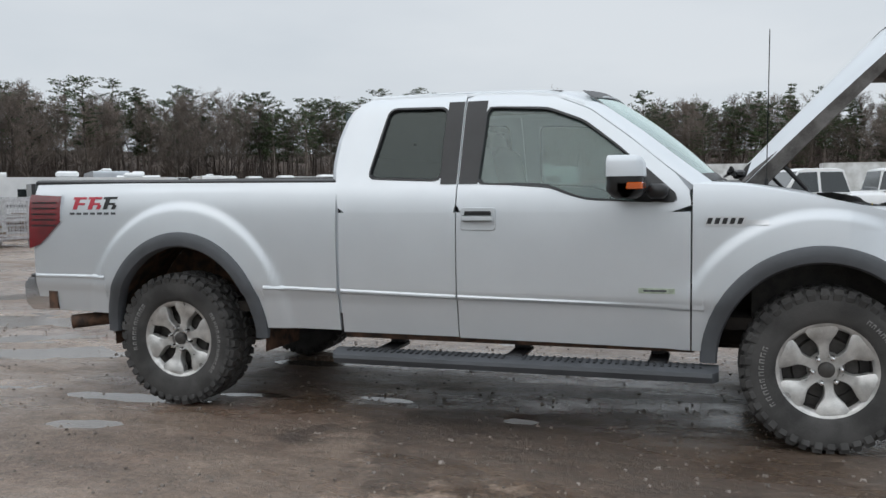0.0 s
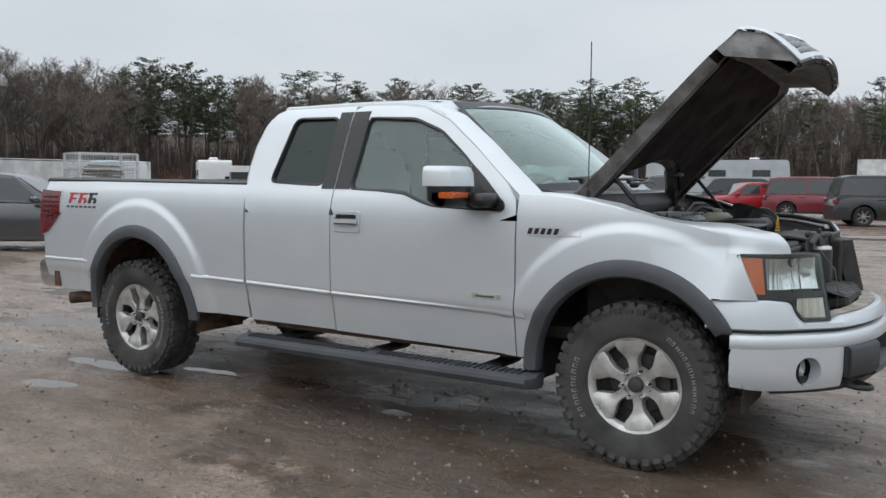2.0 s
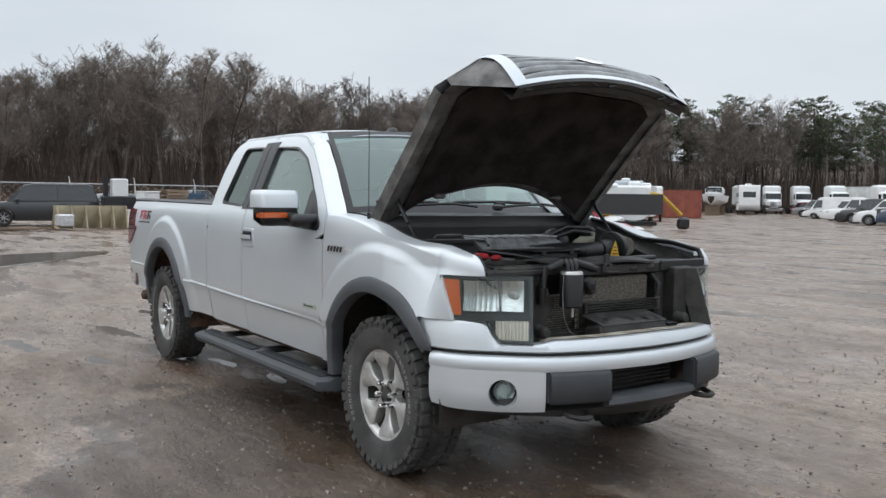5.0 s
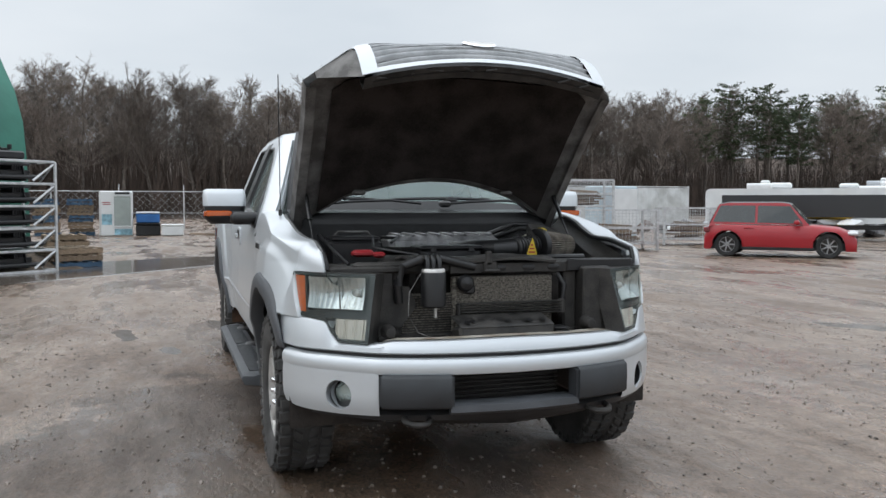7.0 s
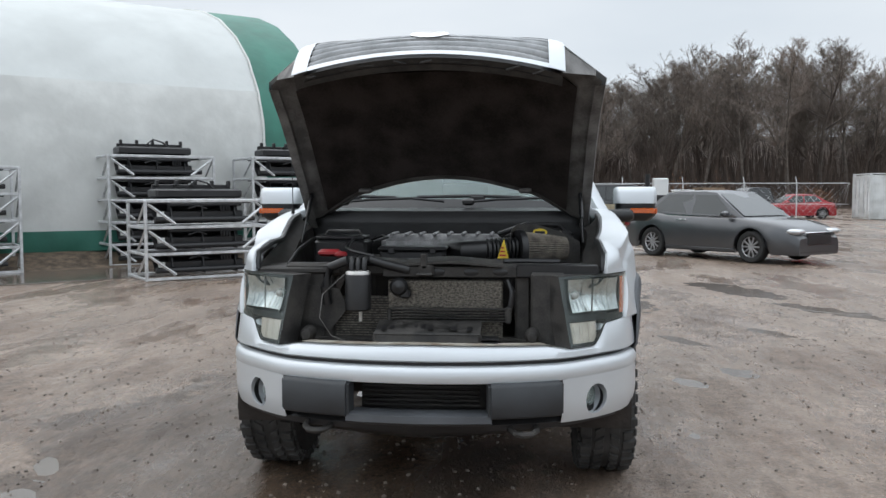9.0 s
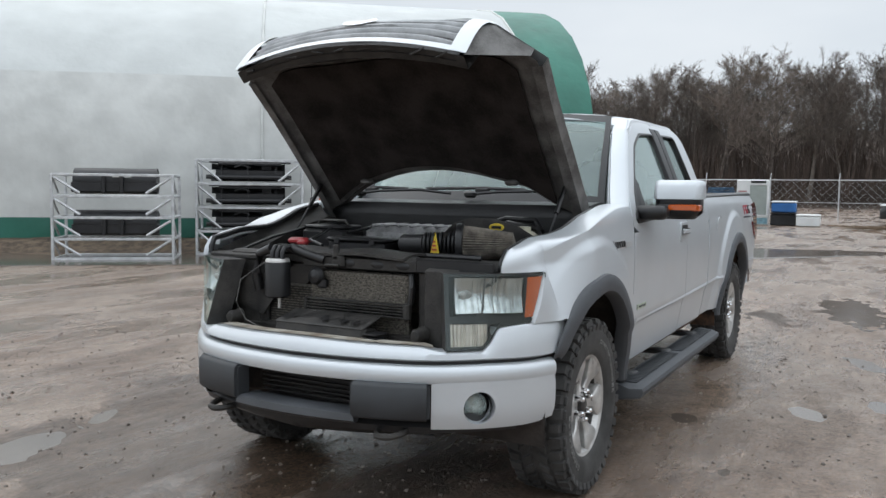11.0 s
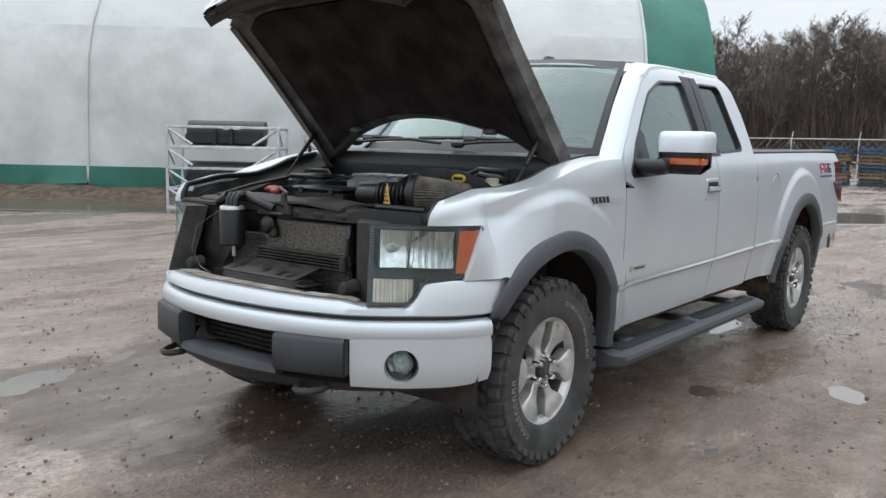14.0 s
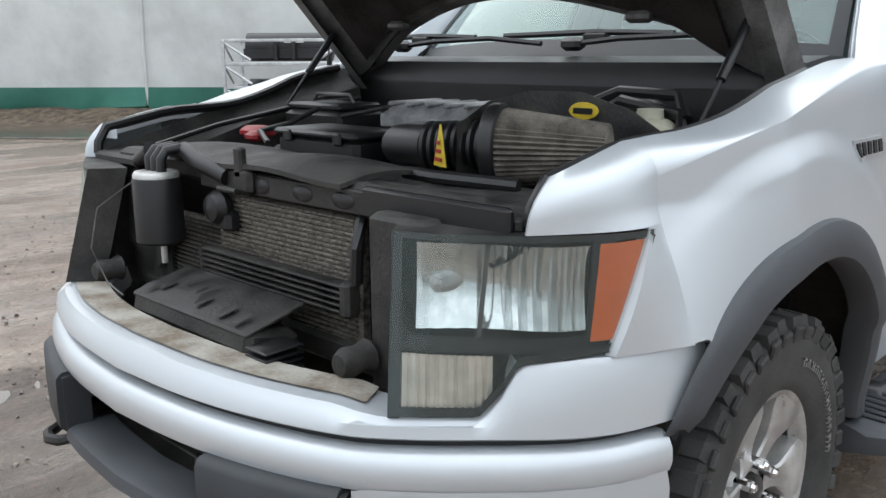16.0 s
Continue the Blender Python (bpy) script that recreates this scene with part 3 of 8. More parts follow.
tails = both("tail_lamp", tail, REDLENS, label="dark red tail lamp")
for k in range(5):
    z = 1.10 + 0.036 * k
    bars = both("reflector_bar", grid([[(x, -(body_y(x, z) + 0.0145), z + d) for d in (0, 0.009)] for x in steps(-4.72, -4.53, 4)]), BLACK, shell=False)
    for who, made in zip(tails, bars):
        made.parent = who
chrome_edge = both("lamp_trim", grid([[(-4.495 + 0.0 * z, -(body_y(-4.495, z) + o), z) for o in (0.016, 0.002)] for z in steps(1.13, 1.30, 4)]), CHROME, shell=False)

# rear bumper, exhaust
rb = grid([[(x, y, z) for x, z in ((-4.60, 0.765), (-4.80, 0.765), (-4.84, 0.72), (-4.83, 0.60), (-4.78, 0.555), (-4.62, 0.555))] for y in steps(-0.93, 0.93, 12)])
mesh("rear_bumper", join(rb, flip(prism([(-4.60, 0.765), (-4.80, 0.765), (-4.84, 0.72), (-4.83, 0.60), (-4.78, 0.555), (-4.56, 0.555)], 0.925, 0.935)), prism([(-4.60, 0.765), (-4.80, 0.765), (-4.84, 0.72), (-4.83, 0.60), (-4.78, 0.555), (-4.56, 0.555)], 0.925, 0.935)), CHROME, truck, "chrome rear bumper with rusty corner")
mesh("bumper_step_pad", box(-4.73, 0, 0.772, 0.20, 1.8, 0.02, 0.008), PAD, truck)
both("bumper_end", grid([[(x, -0.942, z) for x in (-4.64, -4.57)] for z in steps(0.565, 0.75, 3)]), RUST, label="rusty bumper end", shell=False)
mesh("exhaust_pipe", tube([(-3.3, -0.62, 0.50), (-4.0, -0.64, 0.50), (-4.25, -0.74, 0.50), (-4.50, -0.90, 0.475)], 0.045, 14, caps=False), RUST, truck, "rusty exhaust tail pipe")

# underbody
both("frame_rail", box(-1.9, -0.48, 0.52, 5.2, 0.10, 0.16, 0.02), UNDER, shell=False)
both("rocker", grid([[(x, -y, z) for y, z in ((0.905, 0.49), (0.88, 0.455), (0.78, 0.44), (0.60, 0.47))] for x in steps(-2.56, -0.62, 10)]), RUST, label="rusty rocker panel underside", shell=False)
mesh("floor_pan", box(-1.9, 0, 0.60, 4.4, 1.6, 0.06), UNDER, truck)
mesh("rear_axle", join(tube([(-3.67, -0.8, 0.405), (-3.67, 0.8, 0.405)], 0.05, 12), moved(lathe([(0.02, -0.16), (0.15, -0.08), (0.17, 0), (0.15, 0.08), (0.02, 0.16)], 16), pose(-3.67, 0, 0.405))), UNDER, truck)
mesh("front_axle", join(tube([(0, -0.78, 0.40), (0, 0.78, 0.40)], 0.035, 10), box(0.05, 0, 0.42, 0.5, 0.7, 0.16, 0.04)), UNDER, truck)
mesh("driveshaft", tube([(-0.4, 0.1, 0.48), (-3.5, 0, 0.42)], 0.045, 10), UNDER, truck)

# running boards
board = [(-0.885, 0.395), (-0.92, 0.405), (-1.01, 0.400), (-1.055, 0.385), (-1.060, 0.365), (-1.045, 0.335), (-0.99, 0.322), (-0.89, 0.335)]
rows = [[(x, y + (0.06 if k in (0, 21) and y < -0.95 else 0), z) for y, z in board] for k, x in enumerate([-2.60] + steps(-2.57, -0.53, 19) + [-0.50])]
v, f = grid(rows, closed=True)
f += [tuple(reversed(range(8))), tuple(range(len(v) - 8, len(v)))]
bs = both("running_board", (v, f), FLARE, label="dark grey plastic running board", shell=False)
for i in range(52):
    if i in (25, 26):
        continue
    x = -2.50 + i * 0.0375
    for who, made in zip(bs, both("tread_rib", box(x, -0.965, 0.4055, 0.016, 0.10, 0.008, 0.003), PAD, shell=False)):
        made.parent = who
for x in (-2.30, -1.55, -0.80):
    for who, made in zip(bs, both("board_bracket", join(box(x, -0.80, 0.40, 0.10, 0.30, 0.03, 0.01), box(x, -0.72, 0.46, 0.09, 0.05, 0.14, 0.01)), BLACK, shell=False)):
        made.parent = who


# ---- wheels ----
def tyre_mesh():
    prof = [(0.232, -0.105), (0.245, -0.118), (0.262, -0.124), (0.30, -0.132), (0.345, -0.134), (0.372, -0.128), (0.388, -0.112), (0.393, -0.08), (0.394, 0.0),
            (0.393, 0.08), (0.388, 0.112), (0.372, 0.128), (0.345, 0.134), (0.30, 0.132), (0.262, 0.124), (0.245, 0.118), (0.232, 0.105)]
    return lathe(prof, 72)


def lug(t, w0, w1, r0, r1, a, skew):
    """A tread block at angle t between two widths, skewed."""
    v = []
    for r, sh in ((r0, 0.0), (r1, 0.006)):
        for w, d in ((w0 + sh, -a + sh * 2), (w0 + sh, a - sh * 2), (w1 - sh, a - sh * 2), (w1 - sh, -a + sh * 2)):
            ang = t + d + skew * (w - w0)
            rr = r - 0.10 * max(0, abs(w) - 0.10)
            v.append((rr * math.cos(ang), w, rr * math.sin(ang)))
    return v, [(3, 2, 1, 0), (4, 5, 6, 7), (0, 1, 5, 4), (1, 2, 6, 5), (2, 3, 7, 6), (3, 0, 4, 7)]


def tread_mesh():
    rnd = random.Random(4)
    ls = []
    n = 40
    for k in range(n):
        t = 2 * math.pi * k / n
        e = rnd.uniform(-0.008, 0.008)
        big = 0.066 if k % 2 else 0.054
        for s in (-1, 1):
            w = sorted((s * 0.070, s * (0.132 if k % 2 else 0.124)))
            ls.append(lug(t + e + (0.08 if s > 0 else 0), w[0], w[1], 0.380, 0.4065, big, 0.25 * s))
            w = sorted((s * 0.012, s * 0.062))
            ls.append(lug(t + 0.06 * s, w[0], w[1], 0.385, 0.4075, 0.052, -1.6 * s))
            # side biters on the shoulder
            ls.append(moved(box(0, 0, 0, 0.040 if k % 2 else 0.030, 0.014, 0.040, 0.004), Matrix.Rotation(-t - (0.08 if s > 0 else 0), 4, "Y") @ pose(0.366, s * 0.131, 0, 0, 0, 14 * s)))
    return join(*ls)


def rim_face():
    """Six broad spokes, dark pockets between, bright lip."""
    out = []
    y0 = 0.088
    for k in range(6):
        a = 2 * math.pi * k / 6 + math.pi / 6
        pts = []
        for r, w in ((0.060, 0.029), (0.080, 0.024), (0.105, 0.023), (0.130, 0.029), (0.155, 0.047), (0.175, 0.064), (0.195, 0.074), (0.219, 0.077)):
            h = y0 - 0.012 * math.cos((r - 0.06) / 0.16 * math.pi) + 0.004
            pts.append((r, w, h))
        rows = []
        for r, w, h in pts:
            rows.append([(r * math.cos(a) - q * w * math.sin(a), h - d, r * math.sin(a) + q * w * math.cos(a)) for q, d in ((-1, 0.055), (-1, 0.006), (-0.82, 0.0), (0.82, 0.0), (1, 0.006), (1, 0.055))])
        out.append(grid(rows))
    out.append(lathe([(0.205, 0.075), (0.214, 0.096), (0.224, 0.104), (0.236, 0.108), (0.240, 0.100), (0.238, 0.06)], 60))
    out.append(lathe([(0.0, 0.066), (0.055, 0.070), (0.078, 0.066), (0.088, 0.04)], 30))
    return join(*out)


def barrel():
    return join(lathe([(0.236, 0.10), (0.212, 0.075), (0.205, 0.03), (0.20, -0.10), (0.23, -0.12)], 40), lathe([(0.0, 0.012), (0.15, 0.015), (0.16, 0.0), (0.205, 0.0)], 40))


def letter_bars(seed, a0, a1, count, r0, r1, y):
    """Unreadable raised sidewall lettering as plain bars."""
    out = []
    rnd = random.Random(seed)
    for k in range(count):
        t0 = a0 + (a1 - a0) * k / count
        t1 = t0 + (a1 - a0) / count * rnd.uniform(0.50, 0.72)
        edge = (t1 - t0) * 0.24
        kind = rnd.choice((0, 1, 2))
        strokes = [(t0, t0 + edge, r0, r1), (t1 - edge, t1, r0, r1 if kind else (r0 + r1) / 2)]
        strokes.append((t0, t1, r1 - 0.005, r1) if kind < 2 else (t0, t1, (r0 + r1) / 2 - 0.002, (r0 + r1) / 2 + 0.003))
        for ta, tb, ra, rb in strokes:
            out.append(grid([[(r * math.cos(t), y + (0.003 if 0 < i < 3 else -0.002), r * math.sin(t)) for i, r in enumerate((ra - 0.001, ra, rb, rb + 0.001))] for t in steps(ta, tb, 2)]))
    return join(*out)


TYRE, TREAD, RIM, BARREL = tyre_mesh(), tread_mesh(), rim_face(), barrel()


def wheel(x, side, turn):
    """A wheel with its outer face at the side; y of the mesh points outward."""
    base = pose(x, side * 0.835, 0.405, 0, turn, 0 if side > 0 else 180)
    holder = mesh("wheel", moved(BARREL, base), POCKET, truck, "all-terrain tyre on a six-spoke alloy rim")
    mesh("tyre", moved(TYRE, base), RUBBER, holder, "muddy all-terrain tyre", 30)
    tagged(mesh("tread", moved(TREAD, base), RUBBER, holder, "chunky muddy tread blocks", 30), kind="stuff")
    mesh("rim", moved(RIM, base), ALLOY, holder, "dusty machined six-spoke rim", 35)
    for part_ in (letter_bars(1, -0.5, 0.55, 10, 0.290, 0.314, 0.1325), letter_bars(2, 2.3, 3.6, 14, 0.292, 0.312, 0.1325)):
        tagged(mesh("lettering", moved(part_, base), WORN, holder, "worn raised white sidewall marks"), kind="stuff")
    cap = mesh("hub_cap", moved(join(lathe([(0.0, 0.098), (0.022, 0.097), (0.036, 0.090), (0.040, 0.07)], 24)), base), POCKET, holder)
    for k in range(6):
        a = 2 * math.pi * k / 6
        nut = moved(lathe([(0.0, 0.048), (0.009, 0.046), (0.0135, 0.036), (0.0135, 0.0)], 8), base @ pose(0.066 * math.cos(a), 0.066, 0.066 * math.sin(a)))
        mesh("lug_nut", nut, CHROME, holder)
    return holder


wheel(0, -1, 8)
wheel(0, 1, 25)
wheel(-3.67, -1, -14)
wheel(-3.67, 1, 33)


# ---- nose: bumper, fascia, lamps ----
NOSE = [(0.0, 0.985), (0.22, 0.968), (0.40, 0.932), (0.58, 0.868), (0.67, 0.805), (0.755, 0.728), (0.845, 0.635), (0.905, 0.545), (0.938, 0.45), (0.950, 0.39), (0.956, 0.335)]
_pts = []
for (ya, xa), (yb, xb) in zip(NOSE, NOSE[1:]):
    for t in steps(0, 1, 10)[:-1]:
        y = ya + (yb - ya) * t
        _pts.append((smooth_table(NOSE, y), y))
_pts.append((NOSE[-1][1], NOSE[-1][0]))
_arc = [0.0]
for p, q in zip(_pts, _pts[1:]):
    _arc.append(_arc[-1] + math.hypot(q[0] - p[0], q[1] - p[1]))
S_END = _arc[-1]


def nose(s, off, z):
    """Point at arc length s from the middle round to the left side, off outward, at height z."""
    a = abs(s)
    x, y = float(np.interp(a, _arc, [p[0] for p in _pts])), float(np.interp(a, _arc, [p[1] for p in _pts]))
    e = 0.02
    x0, y0 = float(np.interp(a - e, _arc, [p[0] for p in _pts])), float(np.interp(a - e, _arc, [p[1] for p in _pts]))
    x1, y1 = float(np.interp(a + e, _arc, [p[0] for p in _pts])), float(np.interp(a + e, _arc, [p[1] for p in _pts]))
    d = math.hypot(x1 - x0, y1 - y0) or 1
    nx, ny = (y1 - y0) / d, -(x1 - x0) / d
    if a < e:
        nx, ny = 1.0, 0.0
    return (x + nx * off, math.copysign(y + ny * off, s if s else 1), z)


def s_of(y):
    return float(np.interp(y, [p[1] for p in _pts], _arc))


def band(prof, s0, s1, n):
    """A strip round the nose; prof(s) gives rows of (outward, height)."""
    return grid([[nose(s, o, z) for o, z in prof(s)] for s in steps(s0, s1, n)])


def capped(vf, k):
    """Closed ends for a strip whose profile has k points."""
    v, f = vf
    return v, f + [tuple(range(k)), tuple(reversed(range(len(v) - k, len(v))))]


SB = s_of(0.940)
bumper = mesh("front_bumper", band(lambda s: [(-0.06, 0.700), (-0.012, 0.706), (0.004, 0.698), (0.014, 0.68), (0.016, 0.655), (0.010, 0.636), (-0.01, 0.630), (-0.05, 0.630)], -SB, SB, 80), SILVER, truck, "silver painted front bumper with a scuff")
# outer ends with a round hole for the fog lamp
S0, S1, SF, ZF, RF = s_of(0.592), SB, s_of(0.742), 0.532, 0.066


def end_piece(side):
    def bot(s):
        return lerp([(S0, 0.452), (s_of(0.75), 0.445), (s_of(0.90), 0.448), (S1, 0.462)], s)
    n = 64
    outer = [(S0, bot(S0)), (s_of(0.75), bot(s_of(0.75))), (s_of(0.90), bot(s_of(0.90))), (S1, bot(S1)), (S1, 0.640), (S0, 0.640)]
    o, i = around(outer, (SF, ZF), n), [(SF + RF * math.cos(2 * math.pi * k / n), ZF + RF * math.sin(2 * math.pi * k / n)) for k in range(n)]
    rows = []
    for t in steps(0, 1, 6):
        row = []
        for a, b in zip(o, i):
            s, z = a[0] + (b[0] - a[0]) * t, a[1] + (b[1] - a[1]) * t
            row.append(nose(side * s, 0.013 - 0.020 * max(0, (0.54 - z) / 0.10) ** 2, z))
        rows.append(row)
    for dr, off in ((-0.004, -0.012), (-0.006, -0.05)):
        rows.append([nose(side * (SF + (RF + dr) * math.cos(2 * math.pi * k / n)), off, ZF + (RF + dr) * math.sin(2 * math.pi * k / n)) for k in range(n)])
    under = grid([[nose(side * s, o2, z) for o2, z in ((-0.012, bot(s)), (-0.04, bot(s) - 0.004), (-0.10, bot(s)))] for s in steps(S0, S1, 16)])
    return join(grid(rows, closed=True), under)


for sd in (-1, 1):
    mesh("bumper_end_piece", end_piece(sd), SILVER, bumper)
    c = Vector(nose(sd * SF, -0.05, ZF))
    d = (Vector(nose(sd * SF, 0.0, ZF)) - c).normalized()
    turn = Vector((1, 0, 0)).rotation_difference((d + Vector((1.4, 0, 0))).normalized()).to_matrix().to_4x4()
    seat = Matrix.Translation(c - d * 0.014) @ turn
    fog = mesh("fog_lamp", moved(lathe([(0.0, -0.02), (0.030, -0.016), (0.046, 0.006), (0.051, 0.010), (0.053, 0.004), (0.054, -0.03)], 32, "x"), seat), BOWL, truck, "hazy round fog lamp in a deep black recess")
    mesh("lens", moved(lathe([(0.0, 0.026), (0.03, 0.022), (0.052, 0.012), (0.054, 0.008)], 32, "x"), seat @ Matrix.Diagonal((1, 0.93, 0.93, 1))), FOGGY, fog, "hazy round lens")
    mesh("recess", moved(lathe([(0.066, 0.03), (0.068, -0.07), (0.0, -0.08)], 32, "x"), Matrix.Translation(c + d * 0.002) @ turn), BLACK, fog)
    # pads
    a, b = s_of(0.285), s_of(0.588)
    pad = capped(band(lambda s: [(-0.03, 0.640), (0.026, 0.636), (0.040, 0.622), (0.042, 0.56), (0.040, 0.502), (0.028, 0.490), (-0.03, 0.486)], sd * (a + 0.012), sd * (b - 0.012), 10), 7)
    rim = capped(band(lambda s: [(-0.03, 0.634), (0.028, 0.626), (0.028, 0.500), (-0.03, 0.494)], sd * a, sd * b, 10), 4)
    mesh("bumper_pad", join(pad, rim), PAD, bumper, "dark textured plastic bumper pad", 50)
    # tow hook
    h = Vector(nose(sd * s_of(0.43), 0.02, 0.432))
    hook = [h + Vector((-0.16, 0.05, 0.02)), h + Vector((-0.02, 0.055, 0)), h + Vector((0.025, 0.03, -0.004)), h + Vector((0.035, 0, -0.005)), h + Vector((0.025, -0.03, -0.004)), h + Vector((-0.02, -0.055, 0)), h + Vector((-0.16, -0.05, 0.02))]
    mesh("tow_hook", tube(hook, 0.014, 8), DUSTY, truck)
SC = s_of(0.30)
mesh("lower_bar", capped(band(lambda s: [(-0.08, 0.506), (0.010, 0.508), (0.026, 0.502), (0.030, 0.474), (0.015, 0.462), (-0.08, 0.458)], -SC, SC, 16), 6), FLARE, bumper, "grey plastic lower bumper bar")
SV = s_of(0.86)
mesh("valance", band(lambda s: [(-0.05, 0.50), (-0.015, 0.455), (-0.02, 0.43), (-0.05, 0.395 + 0.04 * abs(s) / SV), (-0.12, 0.385 + 0.05 * abs(s) / SV)], -SV, SV, 50), BLACK, truck, "black plastic air dam")
mesh("bumper_opening", join(band(lambda s: [(-0.04, 0.64), (-0.16, 0.63), (-0.16, 0.49), (-0.06, 0.49)], -s_of(0.30), s_of(0.30), 16)), DUSTY, truck)
for k in range(6):
    mesh("cooler_fin", box(0.865, 0, 0.520 + 0.020 * k, 0.02, 0.50, 0.007, 0.002), DUSTY, truck)


# fascia above the bumper
def fascia_top(s):
    y = abs(nose(s, 0, 0)[1])
    return lerp([(0, 0.782), (0.55, 0.772), (0.625, 0.756), (0.755, 0.758), (0.782, 0.80), (0.800, 0.848), (0.88, 0.858), (0.925, 0.854), (0.95, 0.852)], y)


def fascia_prof(s):
    t = fascia_top(s)
    mid = 0.748 if t < 0.80 else 0.76
    end = min(1.0, max(0.0, (abs(s) - s_of(0.80)) / 0.10))
    sh = 0.005 * end
    shelf = -0.13 * (1 - end) - 0.03 * end
    return [(-0.05, 0.722), (-0.012 + sh, 0.720), (0.0 + sh, 0.728), (-0.004 + sh, mid), (-0.016 + sh * 1.3, t - 0.012), (-0.024 + sh * 1.6, t), (-0.045 + sh, t + 0.002), (shelf, t - 0.004), (shelf - 0.01, t - 0.05)]


fascia = mesh("front_fascia", band(fascia_prof, -S_END, S_END, 110), SILVER, truck, "silver painted fascia with dirty top edge")
shelfm = material("dirty fascia shelf", (0.36, 0.34, 0.30), 0.6, 0, 0.5, 9, 0.001, 120, dark=(0.17, 0.13, 0.09))
mesh("fascia_shelf", band(lambda s: [(-0.052, fascia_top(s) + 0.006), (-0.128, fascia_top(s) + 0.004)], -s_of(0.60), s_of(0.60), 50), shelfm, fascia, "mud-stained top shelf")
mesh("fascia_gap", band(lambda s: [(-0.03, 0.735), (-0.028, 0.69)], -SB, SB, 50), BLACK, truck)


# ---- headlamps ----
def lamp_off(z, s=0.0):
    top_off = lerp([(0.60, -0.100), (0.64, -0.095), (0.70, -0.062), (0.81, -0.018), (0.90, -0.028), (0.95, -0.035)], abs(nose(s, 0, 0)[1]))
    return -0.012 + (top_off + 0.012) * (z - 0.76) / 0.30


def lamp_lo(y):
    return lerp([(0, 0.758), (0.755, 0.762), (0.783, 0.806), (0.803, 0.852), (0.88, 0.862), (0.908, 0.866), (0.936, 1.062)], y)


def lamp_pt(side, s, z, off=0.0):
    return nose(side * s, lamp_off(z, s) + off, z)


A, B = s_of(0.640), s_of(0.9345)
for sd in (-1, 1):
    def sheet(s0, s1, lo, hi, off, ns=20, nz=8):
        return grid([[lamp_pt(sd, s, lo(s) + (hi(s) - lo(s)) * t, off) for t in steps(0, 1, nz)] for s in steps(s0, s1, ns)])

    def ylo(s):
        return lamp_lo(abs(nose(s, 0, 0)[1]))
    top = lambda s: lerp([(A, 1.060), (s_of(0.81), 1.066), (B, 1.060)], s)
    ss = steps(A, B, 40)
    housing = mesh("headlamp", join(sheet(A, B, ylo, top, -0.085, 30, 8),
                                    grid([[lamp_pt(sd, s, top(s), o) for o in (0.0, -0.10)] for s in ss]),
                                    grid([[lamp_pt(sd, s, ylo(s), o) for o in (0.0, -0.10)] for s in ss]),
                                    grid([[lamp_pt(sd, A, z, o) for o in (0.0, -0.10)] for z in steps(0.758, 1.06, 6)])), DUSTY, truck, "headlamp with amber corner and hazy clear lens")
    cover = mesh("lens", sheet(A, B, ylo, top, 0.0, 40, 12), CLEAR, housing, "hazy clear headlamp lens")
    cover.visible_shadow = False
    # dark border just under the lens
    edge = [[lamp_pt(sd, s, top(s), -0.004), lamp_pt(sd, s, max(ylo(s), top(s) - 0.012), -0.004)] for s in ss]
    low_edge = [[lamp_pt(sd, s, ylo(s), -0.004), lamp_pt(sd, s, min(top(s), ylo(s) + 0.014), -0.004)] for s in ss]
    inn = [[lamp_pt(sd, A, z, -0.004), lamp_pt(sd, A + 0.020, z, -0.004)] for z in steps(0.758, 1.06, 6)]

    def slanted(s_lo0, s_hi0, s_lo1, s_hi1, z0, z1, off, ns=8, nz=10):
        """A strip whose ends lean: s range at the bottom, s range at the top."""
        return grid([[lamp_pt(sd, (s_lo0 + (s_hi0 - s_lo0) * q) * (1 - t) + (s_lo1 + (s_hi1 - s_lo1) * q) * t, z0 + (z1 - z0) * t, off) for t in steps(0, 1, nz)] for q in steps(0, 1, ns)])
    shelf_ = sheet(A + 0.010, B - 0.10, lambda s: max(ylo(s), 0.866), lambda s: max(ylo(s) + 0.006, 0.892), -0.014, 18, 3)
    mesh("bezel", join(grid(edge), grid(low_edge), grid(inn), shelf_, slanted(B - 0.148, B - 0.134, B - 0.130, B - 0.116, 0.880, 1.052, -0.006), slanted(B - 0.084, B - 0.070, B - 0.014, B - 0.002, 0.870, 1.056, -0.003)), BLACK, housing)
    # fluted reflector bowl
    rows = []
    s0, s1 = A + 0.046, B - 0.134
    for s in steps(s0, s1, 60):
        q = (s - s0) / (s1 - s0)
        deep = -0.018 - 0.040 * math.sin(math.pi * min(1.0, q * 1.25)) if q < 0.80 else -0.018
        rip = 0.0035 * math.sin(q * 150) if q > 0.48 else 0.0012 * math.sin(q * 60)
        rows.append([lamp_pt(sd, s, 0.904 + 0.140 * t, deep * (0.45 + 0.55 * math.sin(math.pi * t)) + rip) for t in steps(0, 1, 14)])
    mesh("reflector", grid(rows), BOWL, housing, "fluted satin reflector")
    mesh("reflector_divider", slanted(A + 0.150, A + 0.158, A + 0.165, A + 0.173, 0.892, 1.048, -0.014, 2, 6), POCKET, housing)
    bulb = Vector(lamp_pt(sd, A + 0.10, 0.975, -0.045))
    mesh("bulb_shield", moved(lathe([(0.0, 0.03), (0.014, 0.026), (0.018, 0.0), (0.018, -0.03)], 14, "x"), Matrix.Translation(bulb)), ALLOY, housing)
